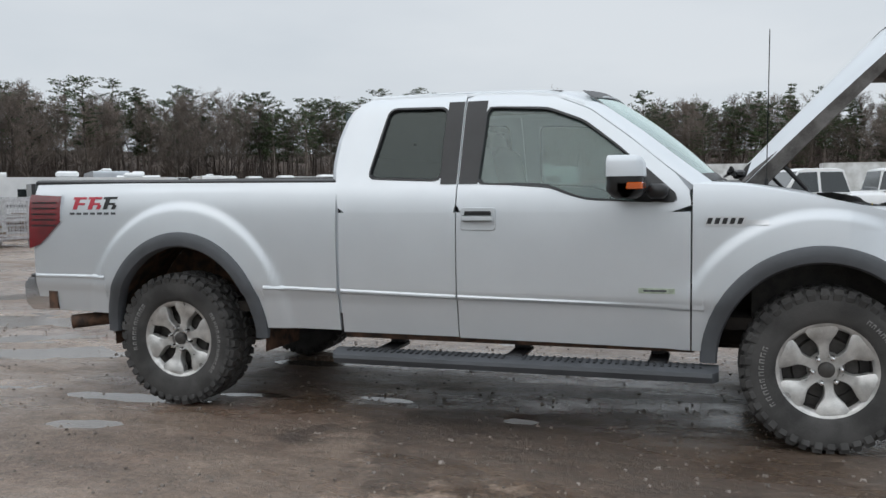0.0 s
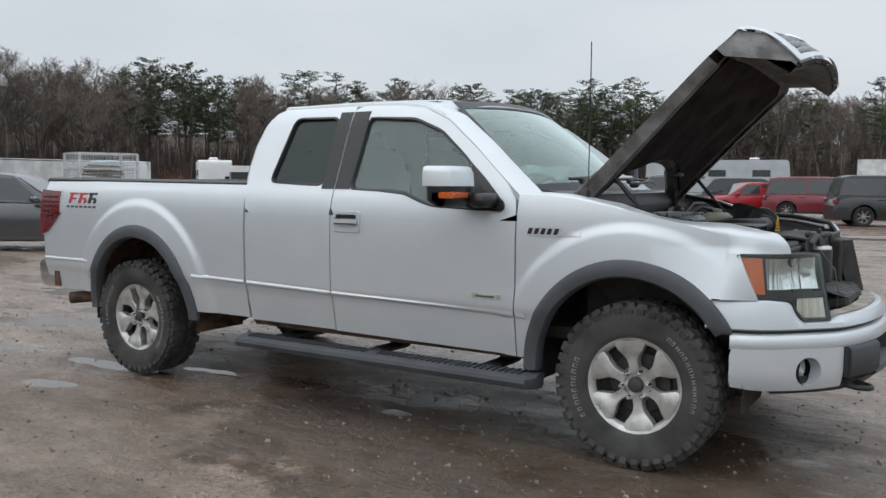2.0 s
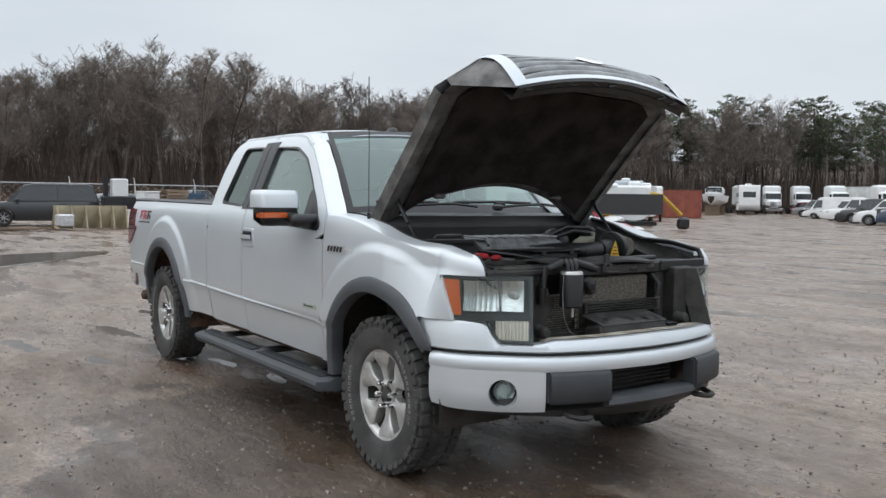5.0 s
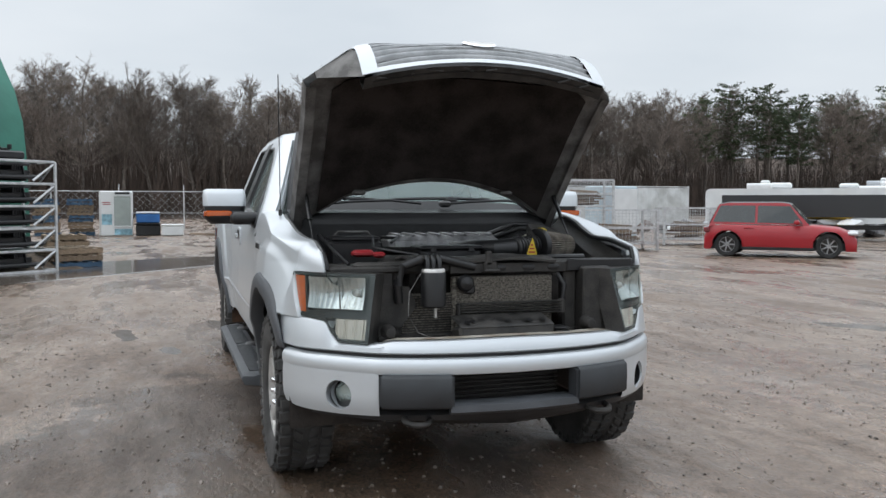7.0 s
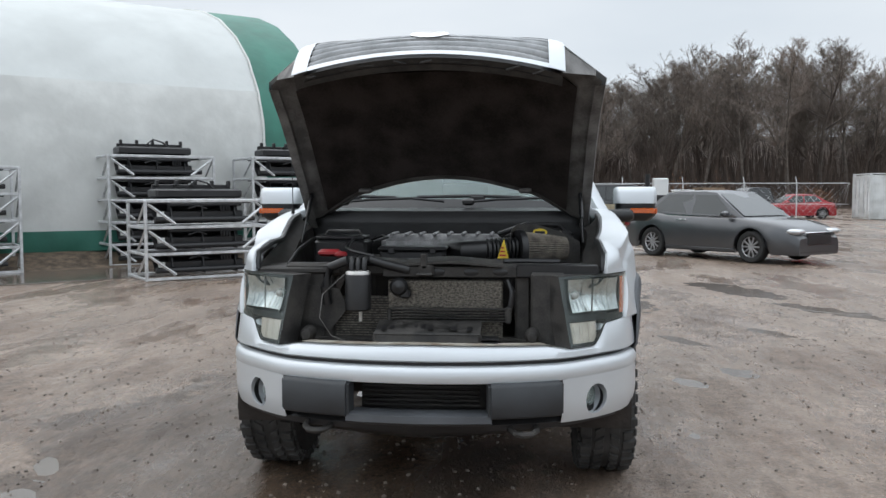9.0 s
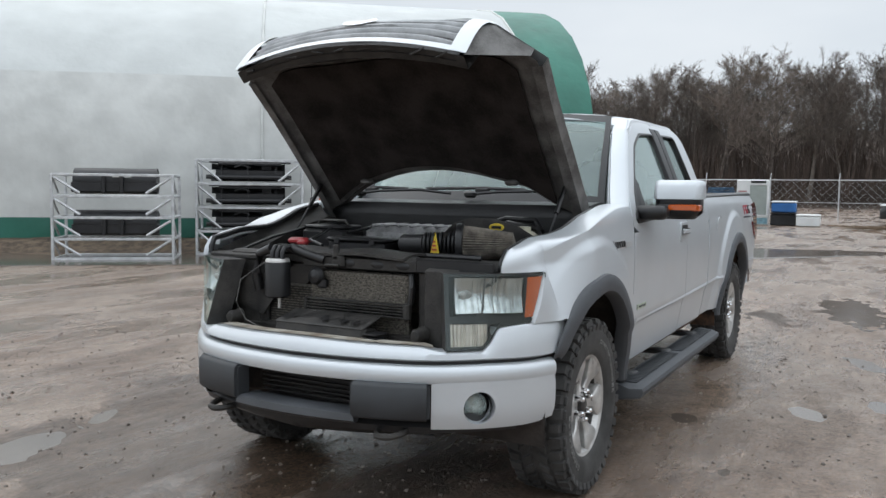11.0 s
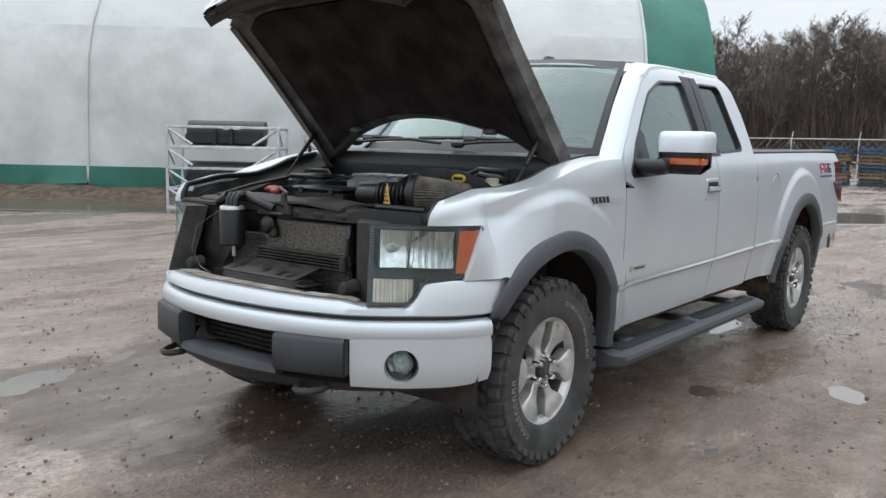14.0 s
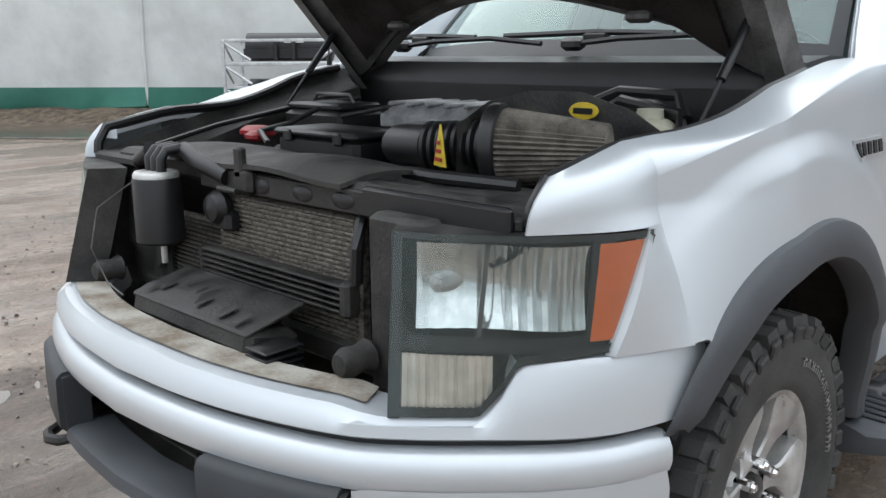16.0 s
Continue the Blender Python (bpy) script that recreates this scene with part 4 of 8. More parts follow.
    # amber corner, wider at its top
    mesh("amber_lens", slanted(B - 0.136, B - 0.086, B - 0.118, B - 0.016, 0.884, 1.046, -0.0055, 10, 10), AMBER, housing, "orange amber side marker")
    # fluted turn lamp below
    fl = []
    for s in steps(A + 0.018, s_of(0.772), 36):
        lo_, hi_ = ylo(s) + 0.012, 0.862
        fl.append([lamp_pt(sd, s, lo_ + (hi_ - lo_) * t, -0.012 + 0.003 * math.sin(s * 520) + 0.001 * math.sin(t * 40)) for t in steps(0, 1, 12)])
    mesh("turn_lamp", grid(fl), TURN, housing, "fluted clear turn lamp with an amber tinge")

# ---- raised hood ----
HC = math.radians(46.0)


def hp(u, y, v):
    """Hood point: u along the hood from its hinges, v above it."""
    return (-0.385 + u * math.cos(HC) - v * math.sin(HC), y, 1.312 + u * math.sin(HC) + v * math.cos(HC))


def hood_half(u):
    return smooth_table([(-0.05, 0.80), (0.3, 0.805), (0.7, 0.812), (0.92, 0.825), (1.12, 0.828)], u)


def hood_v(u, yn):
    return (0.045 + 0.05 * max(0, u) / 1.1) * (1 - abs(yn) ** 2.4) - 0.03 * (max(0, u) / 1.1) ** 2 + 0.02 * math.exp(-((abs(yn) - 0.62) / 0.12) ** 2)


def hood_rear(yn):
    return 0.245 * (1 - (yn / 0.86) ** 2) if abs(yn) < 0.86 else -0.05 * (abs(yn) - 0.86) / 0.14


def hood_front(yn):
    a = abs(yn)
    return 1.105 - 0.02 * a if a < 0.74 else 1.09 - 0.16 * (a - 0.74) / 0.26


def hood_sheet(dv, y0=-1.0, y1=1.0, e0=0.0, e1=0.0, ny=40, nu=26):
    rows = []
    for yn in steps(y0, y1, ny):
        a, b = hood_rear(yn) + e0, hood_front(yn) - e1
        row = []
        for t in steps(0, 1, nu):
            u = a + (b - a) * t
            row.append(hp(u, yn * hood_half(u), hood_v(u, yn) + dv))
        rows.append(row)
    return grid(rows)


hood = mesh("hood", hood_sheet(0), SILVER, truck, "raised silver hood")
walls = []
for yn in (-1, 1):
    rows = []
    for t in steps(0, 1, 20):
        u = hood_rear(yn) + (hood_front(yn) - hood_rear(yn)) * t
        y = yn * hood_half(u)
        dep = 0.075 - 0.02 * t
        rows.append([hp(u, y, hood_v(u, yn)), hp(u, y - yn * 0.004, hood_v(u, yn) - 0.012), hp(u, y - yn * 0.012, hood_v(u, yn) - dep), hp(u, y - yn * 0.06, hood_v(u, yn * 0.95) - dep - 0.012)])
    walls.append(grid(rows))
rear = [[hp(hood_rear(yn), yn * 0.80, hood_v(hood_rear(yn), yn)), hp(hood_rear(yn) - 0.01, yn * 0.80, hood_v(hood_rear(yn), yn) - 0.03), hp(hood_rear(yn) + 0.03, yn * 0.79, hood_v(hood_rear(yn), yn) - 0.055)] for yn in steps(-1, 1, 40)]
mesh("hood_inner_panel", join(hood_sheet(-0.058, -0.965, 0.965, 0.03, 0.0), *walls, grid(rear)), GREYMET, hood, "dusty grey inner hood panel")
mesh("hood_liner", thick(hood_sheet(-0.066, -0.83, 0.83, 0.06, 0.13), lambda p: (0.008, 0, -0.008)), LINER, hood, "black felt hood liner")
for yn in (-0.55, 0.55):
    u = hood_rear(yn) + 0.05
    mesh("liner_clip", moved(box(0, 0, 0, 0.05, 0.07, 0.03, 0.01), Matrix.Translation(hp(u, yn * 0.8, hood_v(u, yn) - 0.08))), GREYMET, hood)


# nose of the hood with grille
def lip(yn):
    """Lower lip of the grille in hood axes: u, y, v."""
    return 1.250 - 0.085 * yn * yn, yn * 0.60, -0.298 + 0.025 * (1 - yn * yn)


def nose_pt(yn, t, lift=0.0):
    u0, y0 = hood_front(yn * 0.74), yn * 0.60
    v0 = hood_v(u0, yn * 0.74)
    u1, y1, v1 = lip(yn)
    arch = 0.035 * math.sin(math.pi * t)
    return hp(u0 + (u1 - u0) * t + arch + lift, y0 + (y1 - y0) * t * 0.7, v0 + (v1 - v0) * t + arch + lift * 0.6)


surround = [grid([[nose_pt(yn, t, 0.006) for yn in steps(-1, 1, 30)] for t in steps(0.0, 0.17, 3)]),
            grid([[nose_pt(yn, t, 0.006) for yn in steps(-1, 1, 30)] for t in steps(0.93, 1.0, 3)])]
for a, b in ((-1.02, -0.90), (0.90, 1.02)):
    surround.append(grid([[nose_pt(yn, t, 0.008) for yn in steps(a, b, 4)] for t in steps(0, 1, 10)]))
grille = mesh("grille", join(*surround), SILVER, hood, "silver grille surround with black slats", 50)
mesh("grille_backing", grid([[nose_pt(yn, t, -0.040) for yn in steps(-0.93, 0.93, 24)] for t in steps(0.10, 0.96, 8)]), BLACK, grille)
for k in range(6):
    t = 0.225 + 0.122 * k
    row = []
    for yn in steps(-0.905, 0.905, 44):
        tt = t + 0.16 * max(0, abs(yn) - 0.66) - 0.01
        row.append([nose_pt(yn, tt - 0.013, -0.018), nose_pt(yn, tt - 0.011, 0.000), nose_pt(yn, tt, 0.003), nose_pt(yn, tt + 0.011, 0.000), nose_pt(yn, tt + 0.013, -0.018)])
    mesh("grille_slat", grid(row), SLAT, grille, "satin grey grille slat")
oval = []
for r in (1.0, 0.86, 0.03):
    oval.append([nose_pt(0.15 * r * math.cos(a), 0.46 + 0.17 * r * math.sin(a), 0.014 if r < 1 else 0.008) for a in steps(0, 2 * math.pi, 28)[:-1]])
mesh("emblem", grid(oval[:2], closed=True), CHROME, grille, "plain oval emblem")
mesh("emblem_face", grid(oval[1:], closed=True), ALLOY, grille)
under = grid([[nose_pt(yn, 0.99, -0.01), nose_pt(yn, 0.90, -0.075), nose_pt(yn, 0.5, -0.09), hp(0.99, yn * 0.62, hood_v(0.99, yn * 0.8) - 0.075)] for yn in steps(-1.0, 1.0, 30)])
mesh("hood_nose_underside", under, DUSTY, hood, "scuffed underside of the hood nose")
rnd = random.Random(3)
for k in range(9):
    yn = -0.85 + 0.21 * k + rnd.uniform(-0.04, 0.04)
    p = Vector(nose_pt(yn, 0.95, -0.03))
    mesh("nose_bracket", moved(box(0, 0, 0, 0.015 + 0.02 * rnd.random(), 0.03 + 0.05 * rnd.random(), 0.012, 0.004), Matrix.Translation(p) @ pose(0, 0, 0, rnd.uniform(-20, 20), 30, 0)), DUSTY, hood)
for yn in (-0.93, 0.93):
    tri = [nose_pt(math.copysign(1.0, yn), t, 0.0) for t in (0, 0.5, 1.0)]
    cnr = hp(hood_front(yn), yn * hood_half(hood_front(yn)), hood_v(hood_front(yn), yn) - 0.05)
    cn2 = hp(hood_front(yn), yn * hood_half(hood_front(yn)), hood_v(hood_front(yn), yn))
    mesh("nose_flange", ([cnr, cn2, *tri, hp(1.01, yn * 0.62, hood_v(1.08, 0.8 * yn) - 0.08)], [(0, 1, 2), (0, 2, 3), (0, 3, 4), (0, 4, 5)]), GREYMET, hood)

for sd in (-1, 1):
    st = mesh("hood_strut", join(tube([(0.02, sd * 0.735, 1.165), (-0.10, sd * 0.735, 1.30)], 0.0055, 8), tube([(-0.09, sd * 0.735, 1.288), (-0.205, sd * 0.735, 1.415)], 0.0115, 10)), BLACK, truck)
    mesh("hood_hinge", join(tube([(-0.50, sd * 0.755, 1.27), (-0.40, sd * 0.76, 1.31), (-0.33, sd * 0.76, 1.38), (-0.22, sd * 0.75, 1.47)], 0.018, 6), box(-0.45, sd * 0.76, 1.27, 0.14, 0.03, 0.07, 0.01)), GREYMET, truck, "dusty hood hinge arm")

# ---- engine bay ----
for sd in (-1, 1):
    ap = []
    for x in steps(-0.34, 0.66, 16):
        y = ridge(x)[0] - 0.008
        ap.append([(x, sd * y, fender_top(x) - 0.002), (x, sd * (y - 0.012), fender_top(x) - 0.03), (x, sd * (y - 0.03), fender_top(x) - 0.05), (x, sd * (y - 0.07), fender_top(x) - 0.07), (x, sd * (y - 0.10), 1.02), (x, sd * (y - 0.14), 0.60)])
    mesh("inner_fender", grid(ap), DUSTY, truck, "dusty black inner fender")
    mesh("fender_seal", tube([(x, sd * (ridge(x)[0] - 0.012), ridge(x)[1] - 0.012) for x in steps(-0.30, 0.60, 16)] + [(0.628, sd * 0.782, 1.105), (0.632, sd * 0.780, 1.075)], 0.014, 8), BLACK, truck)
    mesh("side_baffle", box(0.62 if sd < 0 else 0.65, sd * 0.54, 0.90, 0.03 if sd < 0 else 0.12, 0.15, 0.34, 0.01), DUSTY, truck)
support = mesh("radiator_support", box(0.60, 0, 1.075, 0.07, 1.30, 0.055, 0.012), DUSTY, truck, "dusty black radiator support")
mesh("support_plate", box(0.645, 0.20, 1.068, 0.012, 0.80, 0.05, 0.004), DUSTY, support)
mesh("support_post", box(0.60, 0.43, 0.90, 0.07, 0.07, 0.36, 0.01), DUSTY, support)
mesh("support_post", box(0.60, -0.45, 0.90, 0.06, 0.05, 0.36, 0.01), DUSTY, support)
mesh("lower_beam", box(0.60, 0, 0.74, 0.08, 1.1, 0.06, 0.01), DUSTY, support)
for y in (0.05, 0.20, 0.33):
    mesh("support_slot", moved(lathe([(0.0, 0.004), (0.014, 0.003), (0.017, 0.0)], 16, "x"), Matrix.Translation((0.652, y, 1.068)) @ Matrix.Diagonal((1, 2.0, 1, 1))), BLACK, truck)
cond = mesh("condenser", box(0.605, 0.08, 0.88, 0.03, 0.52, 0.30, 0.006), FINS, truck, "dusty finned condenser")
for k in range(26):
    mesh("condenser_fin", box(0.624, 0.085, 0.748 + 0.0108 * k, 0.008, 0.49, 0.0042), FINS, cond)
rad = mesh("radiator", box(0.59, -0.30, 0.84, 0.03, 0.28, 0.22, 0.006), FINS, truck)
for k in range(18):
    mesh("radiator_fin", box(0.609, -0.30, 0.745 + 0.0115 * k, 0.008, 0.26, 0.0042), DUSTY, rad)
cool = mesh("oil_cooler", box(0.67, 0.365, 0.878, 0.04, 0.03, 0.075, 0.008), DUSTY, truck, "black finned oil cooler")
mesh("cooler_end", box(0.67, -0.165, 0.878, 0.03, 0.02, 0.06, 0.006), DUSTY, cool)
for k in range(5):
    mesh("cooler_tube", box(0.67, 0.10, 0.852 + 0.013 * k, 0.035, 0.52, 0.006, 0.002), DUSTY, cool)
mesh("cooler_hose", tube([(0.66, 0.375, 0.91), (0.665, 0.385, 0.98), (0.63, 0.36, 1.03)], 0.013, 8), BLACK, truck)
# air duct lying in the opening
duct = mesh("air_duct", join(moved(box(0, 0, 0, 0.13, 0.47, 0.06, 0.015), pose(0.775, 0.02, 0.785, 0, -12, 0)), moved(box(0, 0, 0, 0.15, 0.46, 0.012, 0.004), pose(0.765, 0.02, 0.832, 0, 14, 0))), DUSTY, truck, "broken black plastic air duct")
rnd = random.Random(8)
for k in range(12):
    mesh("duct_stain", moved(lathe([(0.0, 0.0), (0.012 + 0.01 * rnd.random(), -0.0005)], 9, "z"), pose(0.765 + rnd.uniform(-0.05, 0.05), -0.17 + 0.034 * k, 0.8395, 0, 14, 0) @ Matrix.Diagonal((1.7, 0.9, 1, 1)) @ pose(0, 0, 0)), BLACK, duct)
for k in range(4):
    mesh("duct_pleat", box(0.80, 0.29, 0.755 + 0.014 * k, 0.09, 0.07, 0.006, 0.002), BLACK, duct)
# catch can with its hoses
can = mesh("catch_can", moved(lathe([(0.0, -0.085), (0.05, -0.085), (0.058, -0.078), (0.058, 0.07), (0.054, 0.078), (0.0, 0.08)], 28, "z"), Matrix.Translation((0.71, -0.30, 0.985))), BLACK, truck, "black cylindrical oil catch can with silver cap")
mesh("can_cap", moved(lathe([(0.0, 0.092), (0.050, 0.091), (0.055, 0.085), (0.055, 0.076)], 28, "z"), Matrix.Translation((0.71, -0.30, 0.985))), ALLOY, can)
for dy in (-0.028, 0.0, 0.028):
    mesh("can_fitting", tube([(0.71, -0.30 + dy, 1.075), (0.71, -0.30 + dy, 1.105), (0.695, -0.30 + dy, 1.125), (0.65, -0.29 + dy, 1.13)], 0.012, 10), BLACK, can)
mesh("drain_valve", tube([(0.71, -0.29, 0.90), (0.71, -0.29, 0.85)], 0.008, 8), ALLOY, can)
mesh("can_hose", tube([(0.69, -0.35, 1.12), (0.68, -0.43, 1.09), (0.67, -0.46, 1.0), (0.66, -0.45, 0.92)], 0.022, 10), BLACK, truck)
mesh("can_hose", tube([(0.65, -0.27, 1.125), (0.66, -0.18, 1.10), (0.65, -0.08, 1.075)], 0.020, 10), BLACK, truck)
mesh("bent_bracket", prism([(-0.60, 0.85), (-0.44, 0.80), (-0.36, 0.90), (-0.40, 0.99), (-0.57, 1.01)], 0.645, 0.650, "x"), DUSTY, truck)
mesh("loose_wire", tube([(0.72, -0.36, 1.06), (0.80, -0.44, 0.98), (0.82, -0.45, 0.88), (0.81, -0.40, 0.80), (0.80, -0.34, 0.775)], 0.0022, 6), GREYMET, truck)
mesh("horn", join(moved(lathe([(0.0, -0.02), (0.035, -0.02), (0.042, 0.0), (0.03, 0.02), (0.0, 0.03)], 20, "x"), Matrix.Translation((0.655, -0.125, 1.0))), box(0.64, -0.10, 0.97, 0.04, 0.05, 0.05, 0.01)), BLACK, truck)
for y in (-0.52, 0.47):
    mesh("rubber_stop", join(moved(lathe([(0.0, 0.03), (0.02, 0.028), (0.03, 0.01), (0.026, -0.02), (0.034, -0.04)], 16, "x"), Matrix.Translation((0.76, y, 0.80)))), DUSTY, truck)
mesh("hood_latch", join(box(0.655, 0.0, 1.075, 0.03, 0.07, 0.06, 0.01), box(0.66, -0.01, 1.115, 0.02, 0.03, 0.07, 0.005), tube([(0.66, -0.04, 1.05), (0.70, -0.04, 1.06), (0.70, 0.03, 1.06)], 0.006, 6), box(0.64, 0.055, 1.075, 0.02, 0.03, 0.03, 0.008)), DUSTY, truck, "dusty hood latch")
# covers and boxes on top
mesh("radiator_cover", thick(grid([[(x + 0.012 * math.sin(y * 9), y, 1.108 + 0.018 * math.sin((x - 0.40) * 11) - 0.01 * abs(y) + 0.006 * math.sin(y * 14)) for x in steps(0.39, 0.665, 8)] for y in steps(-0.40, 0.34, 20)]), lambda p: (0, 0, -0.01)), DUSTY, truck, "dusty wrinkled black radiator cover")
tray = mesh("side_tray", box(0.52, 0.58, 1.075, 0.26, 0.38, 0.03, 0.008), DUSTY, truck)
mesh("side_tray", box(0.52, -0.58, 1.07, 0.26, 0.38, 0.03, 0.008), DUSTY, truck)
mesh("tray_lip", box(0.655, 0.58, 1.075, 0.02, 0.36, 0.06, 0.006), BLACK, tray)
bb = mesh("fuse_box", join(box(0.30, -0.10, 1.115, 0.17, 0.32, 0.07, 0.015), box(0.30, -0.10, 1.153, 0.185, 0.335, 0.018, 0.007)), BLACK, truck, "black plastic box with a lid")
for y in (-0.20, 0.0):
    mesh("lid_clip", box(0.392, y, 1.145, 0.012, 0.03, 0.03, 0.004), BLACK, bb)
bat = mesh("battery", join(box(-0.02, -0.52, 1.10, 0.19, 0.28, 0.16, 0.015), box(-0.02, -0.52, 1.19, 0.17, 0.26, 0.02, 0.006)), BLACK, truck)
mesh("battery_handle", tube([(-0.02, -0.62, 1.20), (-0.02, -0.60, 1.225), (-0.02, -0.44, 1.225), (-0.02, -0.42, 1.20)], 0.006, 6), GREYMET, bat)
mesh("red_terminal_cover", join(box(0.26, -0.53, 1.125, 0.07, 0.11, 0.035, 0.012), box(0.32, -0.46, 1.12, 0.04, 0.06, 0.03, 0.01)), RED, truck, "red plastic terminal cover")
ec = mesh("engine_cover", box(-0.13, 0.0, 1.155, 0.24, 0.64, 0.09, 0.03), ENGINE, truck, "dull grey cast engine cover")
for k in range(8):
    mesh("cover_rib", box(-0.13, -0.26 + 0.075 * k, 1.205, 0.22, 0.02, 0.014, 0.004), ENGINE, ec)
mesh("engine_block", join(box(0.12, 0.05, 0.95, 0.50, 0.72, 0.26, 0.03), box(0.16, -0.30, 1.06, 0.34, 0.22, 0.08, 0.02), box(0.14, 0.25, 1.05, 0.30, 0.18, 0.08, 0.02)), DUSTY, truck)
# intake pipe, bellows, cone filter and heat shield
mesh("intake_pipe", tube([(0.05, 0.02, 1.12), (0.20, 0.08, 1.135), (0.33, 0.16, 1.14), (0.33, 0.26, 1.145)], 0.048, 16), BLACK, truck)
bel = []
for k in range(8):
    bel.append(moved(lathe([(0.046, -0.009), (0.056, -0.004), (0.056, 0.004), (0.046, 0.009)], 22, "y"), Matrix.Translation((0.335 - 0.006 * k, 0.262 + 0.018 * k, 1.145 + 0.001 * k)) @ pose(0, 0, 0, 0, 0, 18)))
for ring in bel:
    mesh("bellows_ring", ring, BLACK, truck)
ax = pose(0.285, 0.405, 1.150, 0, 0, 22)
pleats = []
for k in range(80):
    a = 2 * math.pi * k / 80
    w = 1.0 if k % 2 else 0.90
    pleats.append([(0.085 * w * math.cos(a), 0.02, 0.085 * w * math.sin(a)), (0.070 * w * math.cos(a), 0.14, 0.070 * w * math.sin(a)), (0.055 * w * math.cos(a), 0.25, 0.055 * w * math.sin(a)), (0.01 * math.cos(a), 0.262, 0.01 * math.sin(a))])
flt = mesh("air_filter", moved(grid(pleats, wrap=True), ax), FILTER, truck, "dirty pleated cone air filter")
mesh("filter_collar", moved(lathe([(0.05, -0.01), (0.090, -0.008), (0.094, 0.0), (0.094, 0.022), (0.086, 0.026)], 30, "y"), ax), BLACK, flt)
sh = mesh("heat_shield", thick(grid([[(0.365, 0.365, 1.06), (0.365, 0.37, 1.20)], [(0.27, 0.37, 1.06), (0.27, 0.375, 1.245)], [(0.17, 0.40, 1.06), (0.17, 0.405, 1.265)], [(0.10, 0.50, 1.06), (0.10, 0.50, 1.262)], [(0.08, 0.62, 1.06), (0.08, 0.62, 1.225)], [(0.09, 0.72, 1.06), (0.09, 0.715, 1.175)]]), lambda p: (-0.008, -0.003, 0)), DUSTY, truck, "black heat shield round the air filter")
mesh("yellow_label", moved(lathe([(0.0, 0.002), (0.030, 0.001), (0.031, -0.002)], 22, "x"), pose(0.110, 0.515, 1.222, 0, 0, 6) @ Matrix.Diagonal((1, 1.2, 0.62, 1))), YELLOW, sh, "yellow oval label")
mesh("label_bar", box(0.1135, 0.515, 1.222, 0.002, 0.05, 0.013), BLACK, sh)
mesh("warning_label", moved(([(0, -0.028, -0.045), (0, 0.028, -0.045), (0, 0.004, 0.045), (-0.004, -0.028, -0.045), (-0.004, 0.028, -0.045), (-0.004, 0.004, 0.045)], [(0, 1, 2), (5, 4, 3), (0, 3, 4, 1), (1, 4, 5, 2), (2, 5, 3, 0)]), pose(0.385, 0.335, 1.155, 0, 0, -20)), YELLOW, sh, "yellow triangular warning label")
for k in range(3):
    mesh("label_bar", moved(box(0.0025, 0, -0.030 + 0.018 * k, 0.002, 0.034 - 0.010 * k, 0.008), pose(0.385, 0.335, 1.155, 0, 0, -20)), RED, sh)
mesh("coolant_tank", join(box(-0.02, 0.56, 1.14, 0.17, 0.22, 0.12, 0.03), moved(lathe([(0.0, 0.03), (0.03, 0.028), (0.032, 0.0)], 18, "z"), Matrix.Translation((-0.03, 0.60, 1.195)))), CREAM, truck, "cream plastic coolant tank")
mesh("brake_booster", moved(lathe([(0.0, 0.10), (0.06, 0.09), (0.12, 0.03), (0.125, 0.0), (0.11, -0.05)], 24, "x"), Matrix.Translation((-0.24, 0.44, 1.12))), BLACK, truck)
for a in ([(-0.15, 0.30, 1.20), (-0.14, 0.45, 1.255), (-0.12, 0.62, 1.25), (-0.05, 0.68, 1.20)], [(-0.17, 0.34, 1.18), (-0.10, 0.48, 1.235), (-0.06, 0.66, 1.21), (0.0, 0.70, 1.15)],
          [(0.10, -0.34, 1.17), (0.0, -0.28, 1.19), (-0.14, -0.33, 1.19), (-0.22, -0.42, 1.16)], [(0.40, -0.28, 1.12), (0.34, -0.40, 1.14), (0.20, -0.46, 1.15), (0.10, -0.44, 1.19)],
          [(0.55, -0.66, 1.09), (0.30, -0.68, 1.14), (0.02, -0.68, 1.18), (-0.25, -0.66, 1.20)], [(0.45, 0.30, 1.10), (0.48, 0.42, 1.105), (0.44, 0.60, 1.10)]):
    mesh("engine_hose", tube(a, 0.014 if a[0][1] > 0.29 else 0.008, 8), BLACK, truck)

